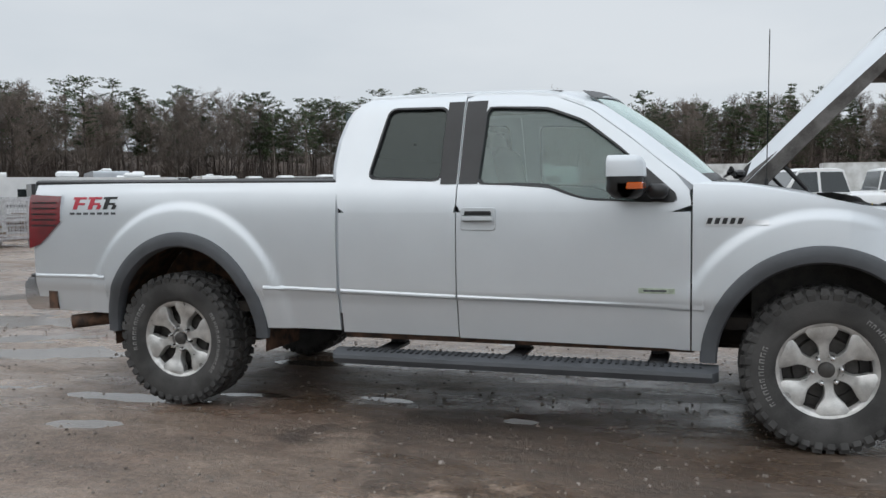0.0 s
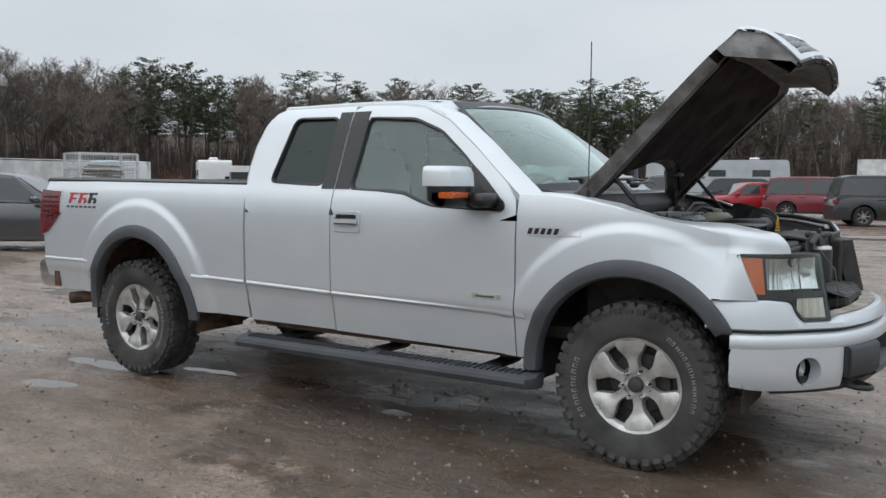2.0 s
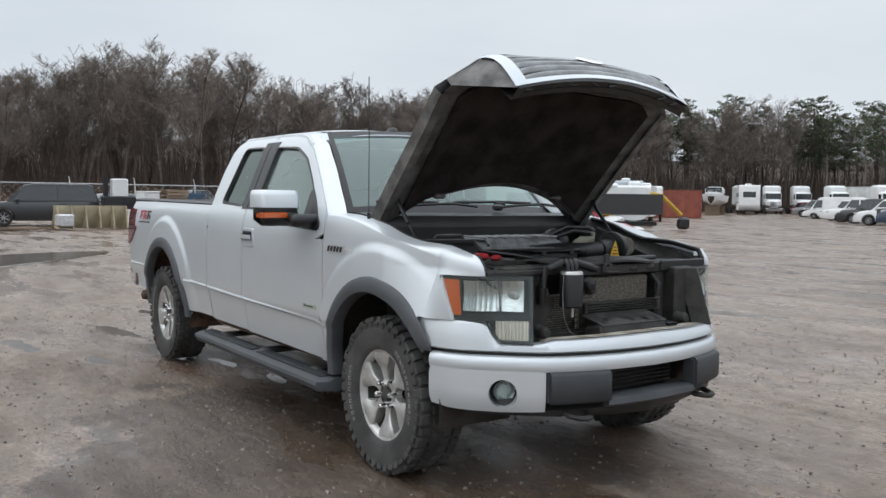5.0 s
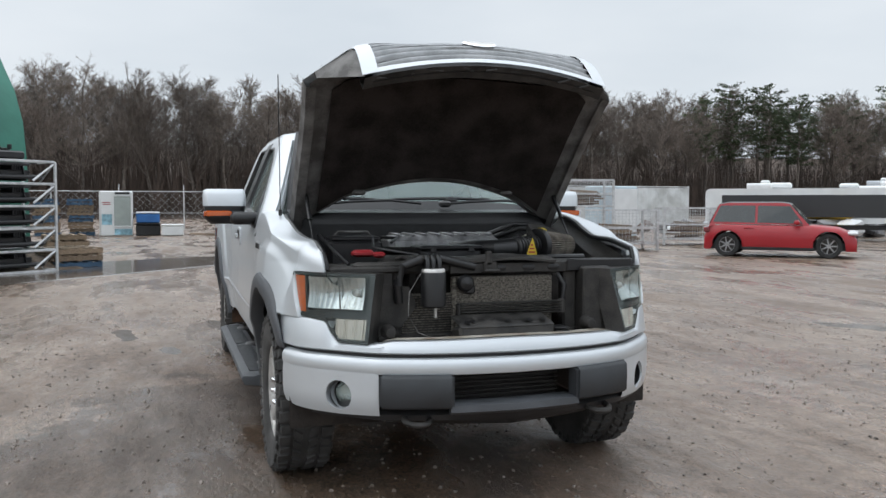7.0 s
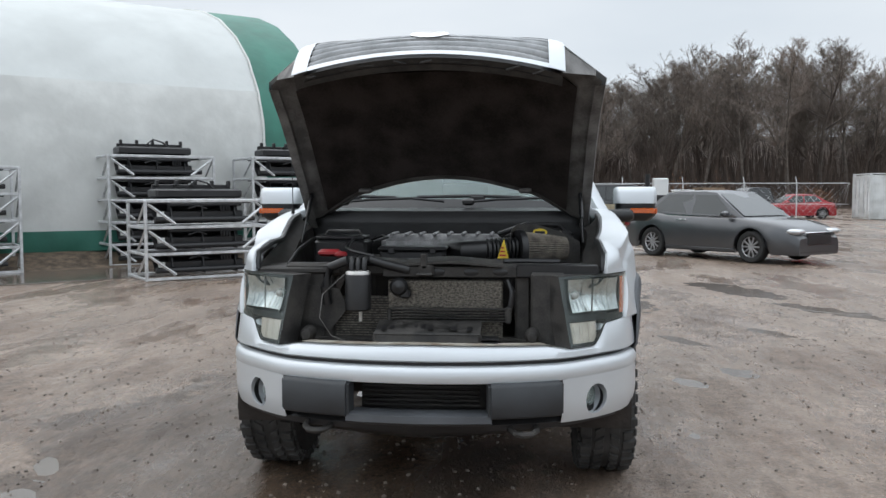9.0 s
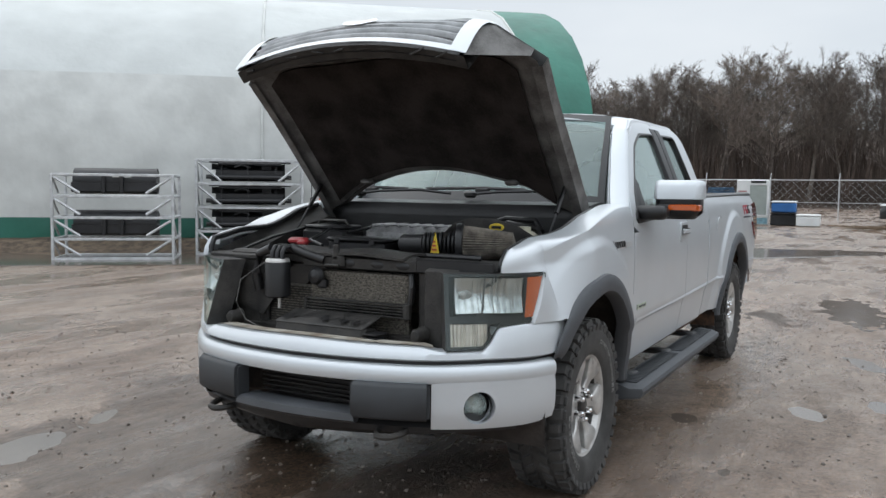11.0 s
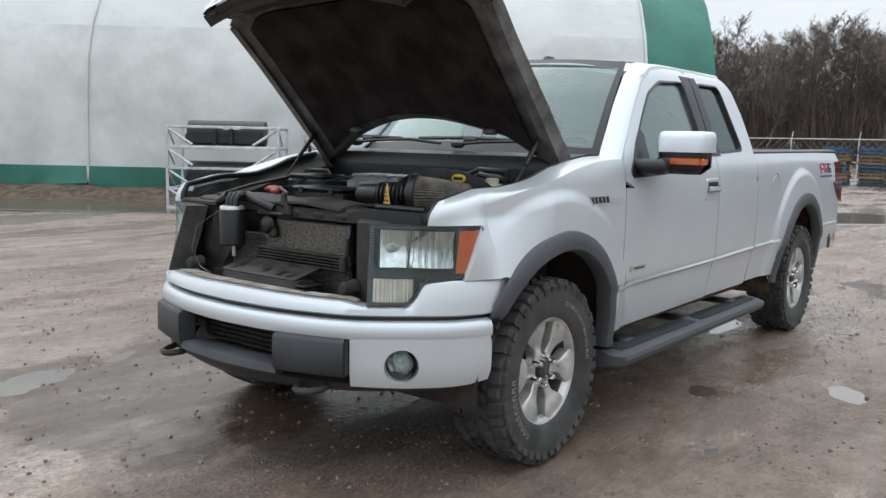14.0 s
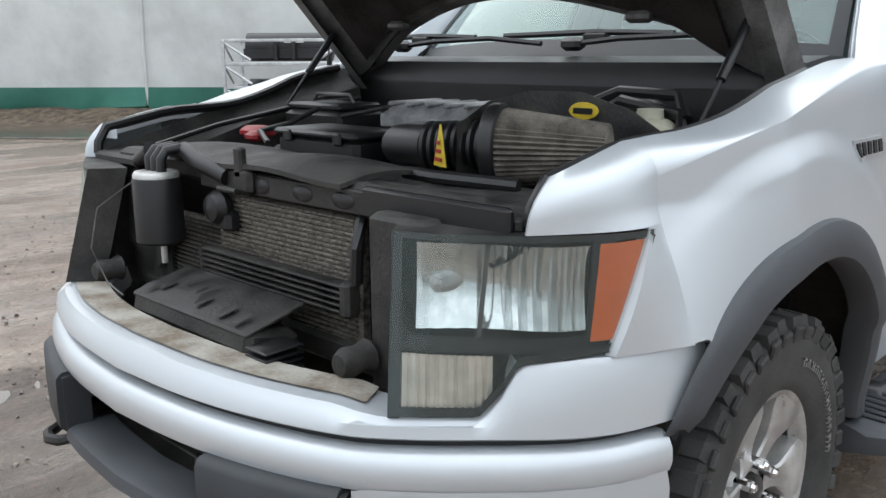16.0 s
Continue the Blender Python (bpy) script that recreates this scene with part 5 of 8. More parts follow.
# ---- mirrors, handles, badges, aerial ----
for sd, door in ((-1, fdR), (1, fdL)):
    def my(y):
        return sd * y
    arm = mesh("mirror", join(box(-0.80, my(0.985), 1.285, 0.10, 0.22, 0.075, 0.02), box(-0.93, my(1.12), 1.305, 0.15, 0.235, 0.10, 0.03), box(-0.945, my(1.12), 1.345, 0.17, 0.235, 0.19, 0.035)), BLACK, door, "towing mirror with silver cap and amber marker", 50)
    cap = [[(-0.945 + 0.092 * cx, my(1.12 + 0.124 * cy), 1.392 + 0.068 * cz) for cx, cy, cz in ring] for ring in
           ([(c, q, -0.5) for c, q in ((-0.9, -1), (0.7, -1), (1, -0.8), (1, 0.8), (0.7, 1), (-0.9, 1))], [(c, q, 0.5) for c, q in ((-0.9, -1), (0.6, -1), (0.95, -0.8), (0.95, 0.8), (0.6, 1), (-0.9, 1))],
            [(c, q, 0.9) for c, q in ((-0.86, -0.95), (0.5, -0.95), (0.80, -0.75), (0.80, 0.75), (0.5, 0.95), (-0.86, 0.95))], [(c, q, 1.0) for c, q in ((-0.80, -0.85), (0.4, -0.85), (0.62, -0.65), (0.62, 0.65), (0.4, 0.85), (-0.80, 0.85))])]
    v, f = grid(cap, closed=True)
    mesh("mirror_cap", (v, f + [tuple(range(18, 24))]), SILVER, door, "silver mirror cap", 50)
    mesh("marker_lamp", join(box(-0.866, my(1.155), 1.312, 0.025, 0.155, 0.036, 0.006), box(-0.895, my(1.238), 1.312, 0.075, 0.014, 0.036, 0.005)), AMBER, door, "amber mirror marker lamp")
    hy = body_y(-1.74, 1.145)
    mesh("handle_bezel", moved(prism(rounded([(-0.098, -0.062), (0.098, -0.062), (0.098, 0.062), (-0.098, 0.062)], 0.02, 4), 0, 0.012, "y", 0.004), Matrix.Translation((-1.742, my(hy - 0.002), 1.145)) @ Matrix.Diagonal((1, sd, 1, 1))), SILVER, door, "", 30)
    mesh("handle_recess", moved(prism(rounded([(-0.075, 0.006), (0.075, 0.006), (0.075, 0.042), (-0.075, 0.042)], 0.01, 3), 0, 0.0135, "y"), Matrix.Translation((-1.742, my(hy - 0.002), 1.145)) @ Matrix.Diagonal((1, sd, 1, 1))), BLACK, door)
    mesh("door_handle", moved(box(0, 0.024, -0.002, 0.176, 0.016, 0.034, 0.007), Matrix.Translation((-1.742, my(hy), 1.150)) @ Matrix.Diagonal((1, sd, 1, 1))), SILVER, door, "silver grab handle")

    def plate(name, x0, x1, z0, z1, mat, lift, par, skew=0.0, label=""):
        row = [[(x + skew * (z - z0), my(body_y(x, z) + lift), z) for z in steps(z0, z1, 3)] for x in steps(x0, x1, 5)]
        g = thick(grid(row), lambda p: (0, -sd * 0.004, 0))
        return mesh(name, g, mat, par, label)
    fen = feR if sd < 0 else feL
    bed = bedR if sd < 0 else bedL
    bx = -0.575 if sd < 0 else -0.275
    w = 0.185
    d = 1 if sd < 0 else -1
    base = plate("fender_badge", *sorted((bx, bx + d * w)), 1.112, 1.158, BRIGHT, 0.005, fen, 0.35, "chrome badge with black strokes")
    for k in range(5):
        xa = bx + d * (0.008 + 0.036 * k)
        plate("badge_stroke", *sorted((xa, xa + d * 0.022)), 1.120, 1.150, BLACK, 0.008, fen, 0.35)
    plate("badge_tail", *sorted((bx + d * w, bx + d * (w + 0.115))), 1.116, 1.140, BRIGHT, 0.005, fen)
    plate("door_sticker", -0.895, -0.715, 0.765, 0.792, STICKER, 0.003, door, 0, "small green and silver badge")
    plate("sticker_mark", -0.870, -0.755, 0.774, 0.784, FLARE, 0.006, door)
    tx = -4.43 if sd < 0 else -4.10
    for k, (mat_, nm) in enumerate(((BADGE_RED, "decal_stroke"), (BADGE_RED, "decal_stroke"), (BLACK, "decal_stroke"))):
        xa = tx + d * (0.02 + 0.115 * k)
        plate(nm, *sorted((xa, xa + d * 0.10)), 1.268, 1.283, mat_, 0.003, bed, 0.3)
        plate(nm, *sorted((xa, xa + d * 0.032)), 1.205, 1.268, mat_, 0.003, bed, 0.3)
        plate(nm, *sorted((xa + d * 0.034, xa + d * 0.088)), 1.232, 1.246, mat_, 0.003, bed, 0.3)
        if k:
            plate(nm, *sorted((xa + d * 0.062, xa + d * 0.090)), 1.205, 1.232, mat_, 0.003, bed, 0.5)
    for k in range(7):
        xa = tx + d * (0.0 + 0.052 * k)
        plate("decal_mark", *sorted((xa, xa + d * 0.034)), 1.172, 1.186, FLARE, 0.003, bed)
    # raised crease along the flanks
    crz = [(-4.20, 0.776), (-3.14, 0.740), (-2.56, 0.728), (-1.87, 0.712), (-0.64, 0.690), (-0.50, 0.687)]
    for par, xa, xb in ((bed, -4.715, -4.165), (bed, -3.045, -2.59), (rdR if sd < 0 else rdL, -2.562, -1.875), (door, -1.863, -0.643), (fen, -0.629, -0.575)):
        row = []
        for x in steps(xa, xb, 10):
            z = lerp(crz, x)
            row.append([(x, my(body_y(x, z + o[1]) + o[0]), z + o[1]) for o in ((-0.003, 0.022), (0.006, 0.008), (0.007, 0.000), (-0.001, -0.010), (-0.004, -0.014))])
        mesh("crease", grid(row), SILVER, par, "", 25)
    plate("panel_gap", -2.598, -2.570, 0.50, 1.35, BLACK, -0.02, bed)
mesh("aerial", join(tube([(-0.285, -0.865, 1.295), (-0.285, -0.865, 1.34)], 0.010, 8), tube([(-0.285, -0.865, 1.33), (-0.282, -0.868, 1.70), (-0.28, -0.872, 2.07)], 0.0028, 6)), BLACK, truck, "thin black whip aerial")
mesh("roof_fin", moved(lathe([(0.0, 0.028), (0.03, 0.022), (0.045, 0.0)], 18, "z"), Matrix.Translation((-1.47, 0.0, 1.895)) @ Matrix.Diagonal((1.5, 0.7, 1, 1))), BLACK, truck)
fuel = mesh("fuel_flap", moved(lathe([(0.0, 0.004), (0.080, 0.003), (0.083, -0.004)], 30, "y"), Matrix.Translation((-2.95, body_y(-2.95, 1.13), 1.13))), SILVER, bedL, "round fuel filler flap")
mesh("flap_gap", moved(lathe([(0.083, 0.001), (0.090, 0.001)], 30, "y"), Matrix.Translation((-2.95, body_y(-2.95, 1.13), 1.13))), BLACK, bedL)

# ---- cabin seen through the glass ----
for y in (-0.42, 0.42):
    st = mesh("front_seat", join(box(-1.55, y, 0.98, 0.50, 0.52, 0.18, 0.06), moved(box(0, 0, 0.30, 0.16, 0.50, 0.66, 0.06), pose(-1.80, y, 0.98, 0, -14, 0)), box(-1.99, y, 1.60, 0.11, 0.28, 0.20, 0.05)), SEAT, truck, "grey leather front seat", 60)
mesh("rear_seat", join(box(-2.25, 0, 0.98, 0.40, 1.4, 0.16, 0.05), box(-2.47, 0, 1.25, 0.12, 1.4, 0.5, 0.05)), SEAT, truck, "", 60)
mesh("dashboard", grid([[(-0.60, y, 1.24), (-0.75, y, 1.285), (-0.95, y, 1.27), (-1.05, y, 1.18), (-1.02, y, 0.95)] for y in steps(-0.78, 0.78, 12)]), DUSTY, truck)
mesh("steering_wheel", moved(join(tube([(0, 0.19 * math.cos(a), 0.19 * math.sin(a)) for a in steps(0, 2 * math.pi, 24)], 0.016, 8), box(0, 0, 0, 0.05, 0.16, 0.10, 0.02), box(0, 0, 0, 0.02, 0.36, 0.03, 0.005)), pose(-1.18, 0.42, 1.24, 0, 24, 0)), BLACK, truck)
mesh("headliner", box(-1.9, 0, 1.845, 1.1, 1.2, 0.02), SEAT, truck)
mesh("rear_mirror", box(-1.12, 0, 1.70, 0.04, 0.24, 0.07, 0.02), BLACK, truck)
mesh("cabin_floor", box(-1.7, 0, 0.78, 1.9, 1.6, 0.04), DUSTY, truck)
mesh("bulkhead", box(-0.50, 0, 0.98, 0.05, 1.56, 0.58), DUSTY, truck)


# ---- ground: wet gravel with ruts and puddles ----
def ground_material():
    m = bpy.data.materials.new("wet gravel yard")
    m.use_nodes = True
    n, l = m.node_tree.nodes, m.node_tree.links
    b = n["Principled BSDF"]
    tc = n.new("ShaderNodeTexCoord")

    def tex(scale, detail=6, stretch=None, rot=0.0, rough=0.6):
        src = tc.outputs["Object"]
        if stretch:
            mp = n.new("ShaderNodeMapping")
            mp.inputs["Scale"].default_value, mp.inputs["Rotation"].default_value = stretch, (0, 0, radians(rot))
            l.new(src, mp.inputs["Vector"])
            src = mp.outputs["Vector"]
        t = n.new("ShaderNodeTexNoise")
        t.inputs["Scale"].default_value, t.inputs["Detail"].default_value, t.inputs["Roughness"].default_value = scale, detail, rough
        l.new(src, t.inputs["Vector"])
        return t.outputs["Fac"]

    def ramp(src, a, b_, ca, cb):
        r = n.new("ShaderNodeValToRGB")
        r.color_ramp.elements[0].position, r.color_ramp.elements[0].color = a, (*ca, 1)
        r.color_ramp.elements[1].position, r.color_ramp.elements[1].color = b_, (*cb, 1)
        l.new(src, r.inputs["Fac"])
        return r.outputs["Color"]

    def mixc(kind, fac, a, b_):
        x = n.new("ShaderNodeMixRGB")
        x.blend_type = kind
        x.inputs["Fac"].default_value = fac if not hasattr(fac, "links") else 1
        if hasattr(fac, "links"):
            l.new(fac, x.inputs["Fac"])
        l.new(a, x.inputs["Color1"])
        l.new(b_, x.inputs["Color2"])
        return x.outputs["Color"]
    patches = ramp(tex(0.45, 7, rough=0.65), 0.36, 0.64, (0.150, 0.105, 0.078), (0.255, 0.205, 0.168))
    ruts = ramp(tex(1.0, 7, (0.28, 1.5, 1), 24, 0.7), 0.36, 0.64, (0.66, 0.64, 0.62), (1.15, 1.15, 1.15))
    clods = ramp(tex(6.5, 6, rough=0.7), 0.34, 0.66, (0.62, 0.60, 0.58), (1.30, 1.28, 1.26))
    gravel = ramp(tex(45, 6, rough=0.78), 0.32, 0.70, (0.30, 0.29, 0.275), (2.0, 1.92, 1.84))
    col = mixc("MULTIPLY", 0.8, mixc("MULTIPLY", 0.8, mixc("MULTIPLY", 0.8, patches, ruts), clods), gravel)
    v = n.new("ShaderNodeTexVoronoi")
    v.inputs["Scale"].default_value = 30
    l.new(tc.outputs["Object"], v.inputs["Vector"])
    pale = ramp(v.outputs["Distance"], 0.05, 0.16, (0.42, 0.40, 0.38), (0.0, 0.0, 0.0))
    sel = ramp(tex(11, 4), 0.56, 0.68, (0, 0, 0), (1, 1, 1))
    spark = mixc("MULTIPLY", 1.0, pale, sel)
    col = mixc("ADD", 0.6, col, spark)
    # a darker stretch of ground beside and under the truck, ragged at its edge
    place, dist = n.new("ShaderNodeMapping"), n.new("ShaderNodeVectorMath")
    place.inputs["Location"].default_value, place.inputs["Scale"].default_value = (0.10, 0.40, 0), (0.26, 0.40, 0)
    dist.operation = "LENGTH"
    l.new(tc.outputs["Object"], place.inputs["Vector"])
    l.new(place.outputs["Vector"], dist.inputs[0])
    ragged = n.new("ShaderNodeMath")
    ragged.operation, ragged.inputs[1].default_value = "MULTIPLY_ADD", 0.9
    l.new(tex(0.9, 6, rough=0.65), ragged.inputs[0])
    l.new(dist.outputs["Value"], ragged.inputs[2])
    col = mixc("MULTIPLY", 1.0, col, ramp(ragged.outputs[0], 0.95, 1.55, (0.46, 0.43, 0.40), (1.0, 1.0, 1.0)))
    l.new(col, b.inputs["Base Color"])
    wet = n.new("ShaderNodeMapRange")
    wet.inputs["From Min"].default_value, wet.inputs["From Max"].default_value = 0.40, 0.58
    wet.inputs["To Min"].default_value, wet.inputs["To Max"].default_value = 0.60, 0.10
    l.new(tex(0.8, 8, (0.40, 1.2, 1), 20, 0.68), wet.inputs["Value"])
    l.new(wet.outputs["Result"], b.inputs["Roughness"])
    b.inputs["Specular IOR Level"].default_value = 0.8

    def madd(src, k, rest):
        a = n.new("ShaderNodeMath")
        a.operation, a.inputs[1].default_value = "MULTIPLY_ADD", k
        l.new(src, a.inputs[0])
        l.new(rest, a.inputs[2])
        return a.outputs[0]
    height = madd(tex(75, 5, rough=0.75), 0.30, madd(tex(22, 5, rough=0.7), 0.55, tex(6.5, 5, (0.6, 1.2, 1), 24)))
    bp = n.new("ShaderNodeBump")
    bp.inputs["Distance"].default_value = 0.06
    l.new(height, bp.inputs["Height"])
    smoothed = n.new("ShaderNodeMath")
    smoothed.operation, smoothed.inputs[1].default_value, smoothed.inputs[2].default_value = "MULTIPLY_ADD", 1.6, -0.05
    l.new(wet.outputs["Result"], smoothed.inputs[0])
    l.new(smoothed.outputs[0], bp.inputs["Strength"])
    l.new(bp.outputs["Normal"], b.inputs["Normal"])
    return m


PUDDLES = [(-4.15, -0.83, 0.62, 0.075, 2), (-3.95, -1.43, 0.30, 0.075, 12), (-3.40, -0.55, 0.34, 0.05, 4), (-2.50, -0.42, 0.24, 0.05, -8), (-1.60, -0.71, 0.17, 0.06, 0),
           (-5.9, 0.25, 1.1, 0.22, 14), (-7.3, 1.7, 1.5, 0.28, 12), (-5.6, -0.9, 0.65, 0.12, 8), (-6.6, 0.9, 0.8, 0.2, 20), (0.22, -2.08, 0.26, 0.075, 30), (0.80, -1.94, 0.20, 0.08, 20),
           (-1.60, 1.04, 0.16, 0.07, 10), (-0.68, 1.45, 0.16, 0.07, 5), (-2.12, 1.70, 0.26, 0.10, 20), (-2.55, 2.15, 0.42, 0.13, 25), (-3.5, 0.48, 0.36, 0.09, 5), (-3.2, 6.1, 0.9, 0.2, 30),
           (-6.2, 4.2, 1.1, 0.2, 28), (-4.1, 1.95, 0.55, 0.12, 25), (-4.6, 3.0, 0.9, 0.16, 30), (-8.5, 3.6, 1.4, 0.25, 20), (-5.2, -1.9, 0.5, 0.08, 8)]
ground_m = ground_material()
water_m = material("muddy puddle water", (0.12, 0.095, 0.076), 0.14, 0, 0.3, 2.0, spec=1.0)
dome_puddle = (-7.9, -11.6, 9.0, 0.85, -51)


WATER = -0.016


def ground_h(x, y):
    h = 0.020 * noise.noise(Vector((x * 0.30, y * 1.1, 0.0))) + 0.010 * noise.noise(Vector((x * 1.7, y * 2.6, 3.0)))
    if -5 < x < 1.4 and abs(y) < 1.4:
        h *= 0.25
    fine = 0.007 * noise.noise(Vector((x * 3.1, y * 5.2, 7.0))) + 0.004 * noise.noise(Vector((x * 9.0, y * 12.0, 1.0)))
    dip = 0.0
    for px, py, rx, ry, rot in PUDDLES:
        if abs(x - px) < 3.2 * rx and abs(y - py) < 3.2 * rx:
            c, s_ = math.cos(radians(rot)), math.sin(radians(rot))
            u, v_ = ((x - px) * c + (y - py) * s_) / (rx * 1.1), (-(x - px) * s_ + (y - py) * c) / (ry * 1.5)
            dip = max(dip, math.exp(-(u * u + v_ * v_)))
    return max(h, -0.010) * (1 - dip) - 0.004 + fine * (0.8 + 0.6 * dip) - 0.024 * dip


def spread(a, b, step, far):
    mid = [a + step * k for k in range(int((b - a) / step) + 1)]
    out, d = [], step
    p = b
    while p < far:
        d *= 1.25
        p += d
        out.append(p)
    low, d, p = [], step, a
    while p > -far:
        d *= 1.25
        p -= d
        low.append(p)
    return list(reversed(low)) + mid + out


gx, gy = spread(-10, 4.6, 0.045, 3000), spread(-4.5, 7.4, 0.05, 3000)
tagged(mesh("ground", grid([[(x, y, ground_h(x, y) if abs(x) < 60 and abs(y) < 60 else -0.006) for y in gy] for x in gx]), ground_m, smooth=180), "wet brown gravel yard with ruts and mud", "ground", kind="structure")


def puddle(x, y, rx, ry, rot, z=WATER):
    rx, ry = rx * 1.9, ry * 2.6
    ring = []
    for k in range(44):
        t = 2 * math.pi * k / 44
        ring.append((x + rx * math.cos(t) * math.cos(radians(rot)) - ry * math.sin(t) * math.sin(radians(rot)), y + rx * math.cos(t) * math.sin(radians(rot)) + ry * math.sin(t) * math.cos(radians(rot)), z))
    low = [(x + (p[0] - x) * 1.03, y + (p[1] - y) * 1.03, z - 0.012) for p in ring]
    v, f = grid([low, ring], closed=True)
    return v, f + [tuple(range(44, 88))]


for k, p in enumerate(PUDDLES + [dome_puddle]):
    tagged(mesh("puddle", puddle(*p, z=WATER - 0.0016 * (k % 5) if k < len(PUDDLES) else 0.012), water_m, smooth=0), "shallow muddy puddle reflecting the sky", "puddle", "puddles", kind="structure")

# loose stones
rnd = random.Random(21)
sv, sf = [], []
for k in range(16000):
    r = rnd.random()
    x, y = (rnd.uniform(-8, 5.5), rnd.uniform(-6, 6)) if r < 0.8 else (rnd.uniform(-20, 5), rnd.uniform(-14, 12))
    s = rnd.choice((0.003, 0.004, 0.006, 0.008, 0.012)) * rnd.uniform(0.7, 1.3)
    z = ground_h(x, y) + s * 0.35
    a = rnd.uniform(0, 6.28)
    i = len(sv)
    for t in (0, 2.1, 4.2):
        sv.append((x + s * math.cos(a + t) * rnd.uniform(0.8, 1.4), y + s * math.sin(a + t) * rnd.uniform(0.8, 1.4), z - s * 0.5))
    for t in (1, 3.1, 5.2):
        sv.append((x + 0.7 * s * math.cos(a + t), y + 0.7 * s * math.sin(a + t), z + s * rnd.uniform(0.3, 0.6)))
    sf += [(i + 3, i + 4, i + 5), (i, i + 1, i + 3), (i + 1, i + 4, i + 3), (i + 1, i + 2, i + 4), (i + 2, i + 5, i + 4), (i + 2, i, i + 5), (i, i + 3, i + 5)]
tagged(mesh("gravel", (sv, sf), material("gravel stones", (0.24, 0.205, 0.18), 0.55, 0, 0.5, 3.0, dark=(0.085, 0.07, 0.06)), smooth=0), "small loose wet stones", "gravel", kind="stuff")

# ---- fabric storage building ----
WHITE_F = material("white fabric", (0.62, 0.63, 0.61), 0.6, 0, 0.16, 0.7, 0.03, 1.4)
WHITE_T = material("bright translucent fabric", (0.55, 0.57, 0.56), 0.6, 0, 0.10, 0.6, 0.03, 1.6)
GREEN_F = material("green fabric", (0.035, 0.170, 0.125), 0.55, 0, 0.25, 0.8, 0.02, 2.0)
W0, WD, WN = Vector((-14.6, -5.45, 0)), Vector((0.629, -0.777, 0)), Vector((-0.777, -0.629, 0))
ARCH = [(0.0, 0.34), (-0.02, 0.70), (-0.02, 1.5), (0.0, 2.3), (0.10, 3.1), (0.40, 3.8), (1.0, 4.6), (1.8, 5.25), (2.9, 5.85), (4.2, 6.3), (5.8, 6.65), (7.6, 6.88), (9.4, 6.95)]
ARCH = ARCH + [(18.8 - a, z) for a, z in reversed(ARCH[:-1])]


def fab(m, k, lift=0.0):
    a, z = ARCH[k]
    sag = 0.035 * math.sin(m * 0.9 + z) * (1 if 2 < k < 20 else 0.3)
    p = W0 + WD * m + WN * (a + sag + lift)
    return (p.x, p.y, z)


dome = thing("fabric_storage_building", "white arched fabric storage building with green end strip", "storage building")
ribs = [0.0, 6.1, 12.3, 18.5, 24.7, 31.0]
for a, b in zip(ribs, ribs[1:]):
    ms = steps(a + 0.02, b - 0.02, 16)
    mesh("lower_cover", grid([[fab(m, k) for k in range(1, 6)] for m in ms]), WHITE_F, dome, "greyish white fabric wall")
    mesh("roof_cover", grid([[fab(m, k) for k in range(5, 21)] for m in ms]), WHITE_T, dome, "bright white fabric roof")
    mesh("back_cover", grid([[fab(m, k) for k in range(20, 25)] for m in ms]), WHITE_F, dome)
    skirt = [[fab(m, 1, -0.015), (Vector(fab(m, 0)) - WN * (0.05 + 0.05 * math.sin(m * 2.1)) + Vector((0, 0, 0.34 - 0.34 + 0.05 * math.sin(m * 1.3)))), (Vector(fab(m, 0)) - WN * (0.0 + 0.03 * math.sin(m * 3.3)) - Vector((0, 0, 0.12)))] for m in ms]
    mesh("skirt", grid([[tuple(q) for q in r] for r in skirt]), GREEN_F, dome, "loose green fabric skirt")
    mesh("rib", tube([fab(a, k, -0.03) for k in range(0, 25)], 0.03, 6), WHITE_F, dome)
mesh("green_end_strip", grid([[fab(m, k) for k in range(0, 25)] for m in steps(-1.55, 0.0, 5)]), GREEN_F, dome, "green fabric end strip")
for m in (-1.55, 31.0):
    pts = [fab(m, k) for k in range(25)]
    mesh("end_wall", (pts, [tuple(range(25))]), GREEN_F, dome)
bank = []
for m in steps(-2, 30, 120):
    row = []
    for d, h in ((-1.5, -0.03), (-0.95, 0.05), (-0.55, 0.20), (-0.2, 0.27), (0.3, 0.30)):
        p = W0 + WD * m + WN * (d + 0.12 * noise.noise(Vector((m, d, 0))))
        row.append((p.x, p.y, h + 0.06 * noise.noise(Vector((m * 2, d * 3, 5)))))
    bank.append(row)
tagged(mesh("earth_bank", grid(bank), material("leafy earth", (0.13, 0.095, 0.065), 0.9, 0, 0.5, 6, 0.02, 25, dark=(0.05, 0.036, 0.026))), "bank of earth and dead leaves along the wall", "bank", kind="structure")

# ---- steel racks with black loader attachments ----
GALV = material("galvanised steel", (0.60, 0.61, 0.62), 0.45, 0.35, 0.25, 8, rough_var=0.1)
TOOL = material("black painted steel", (0.022, 0.022, 0.024), 0.38, 0.1, 0.4, 5, rough_var=0.1)
PAPER = material("white paper label", (0.75, 0.75, 0.73), 0.7)


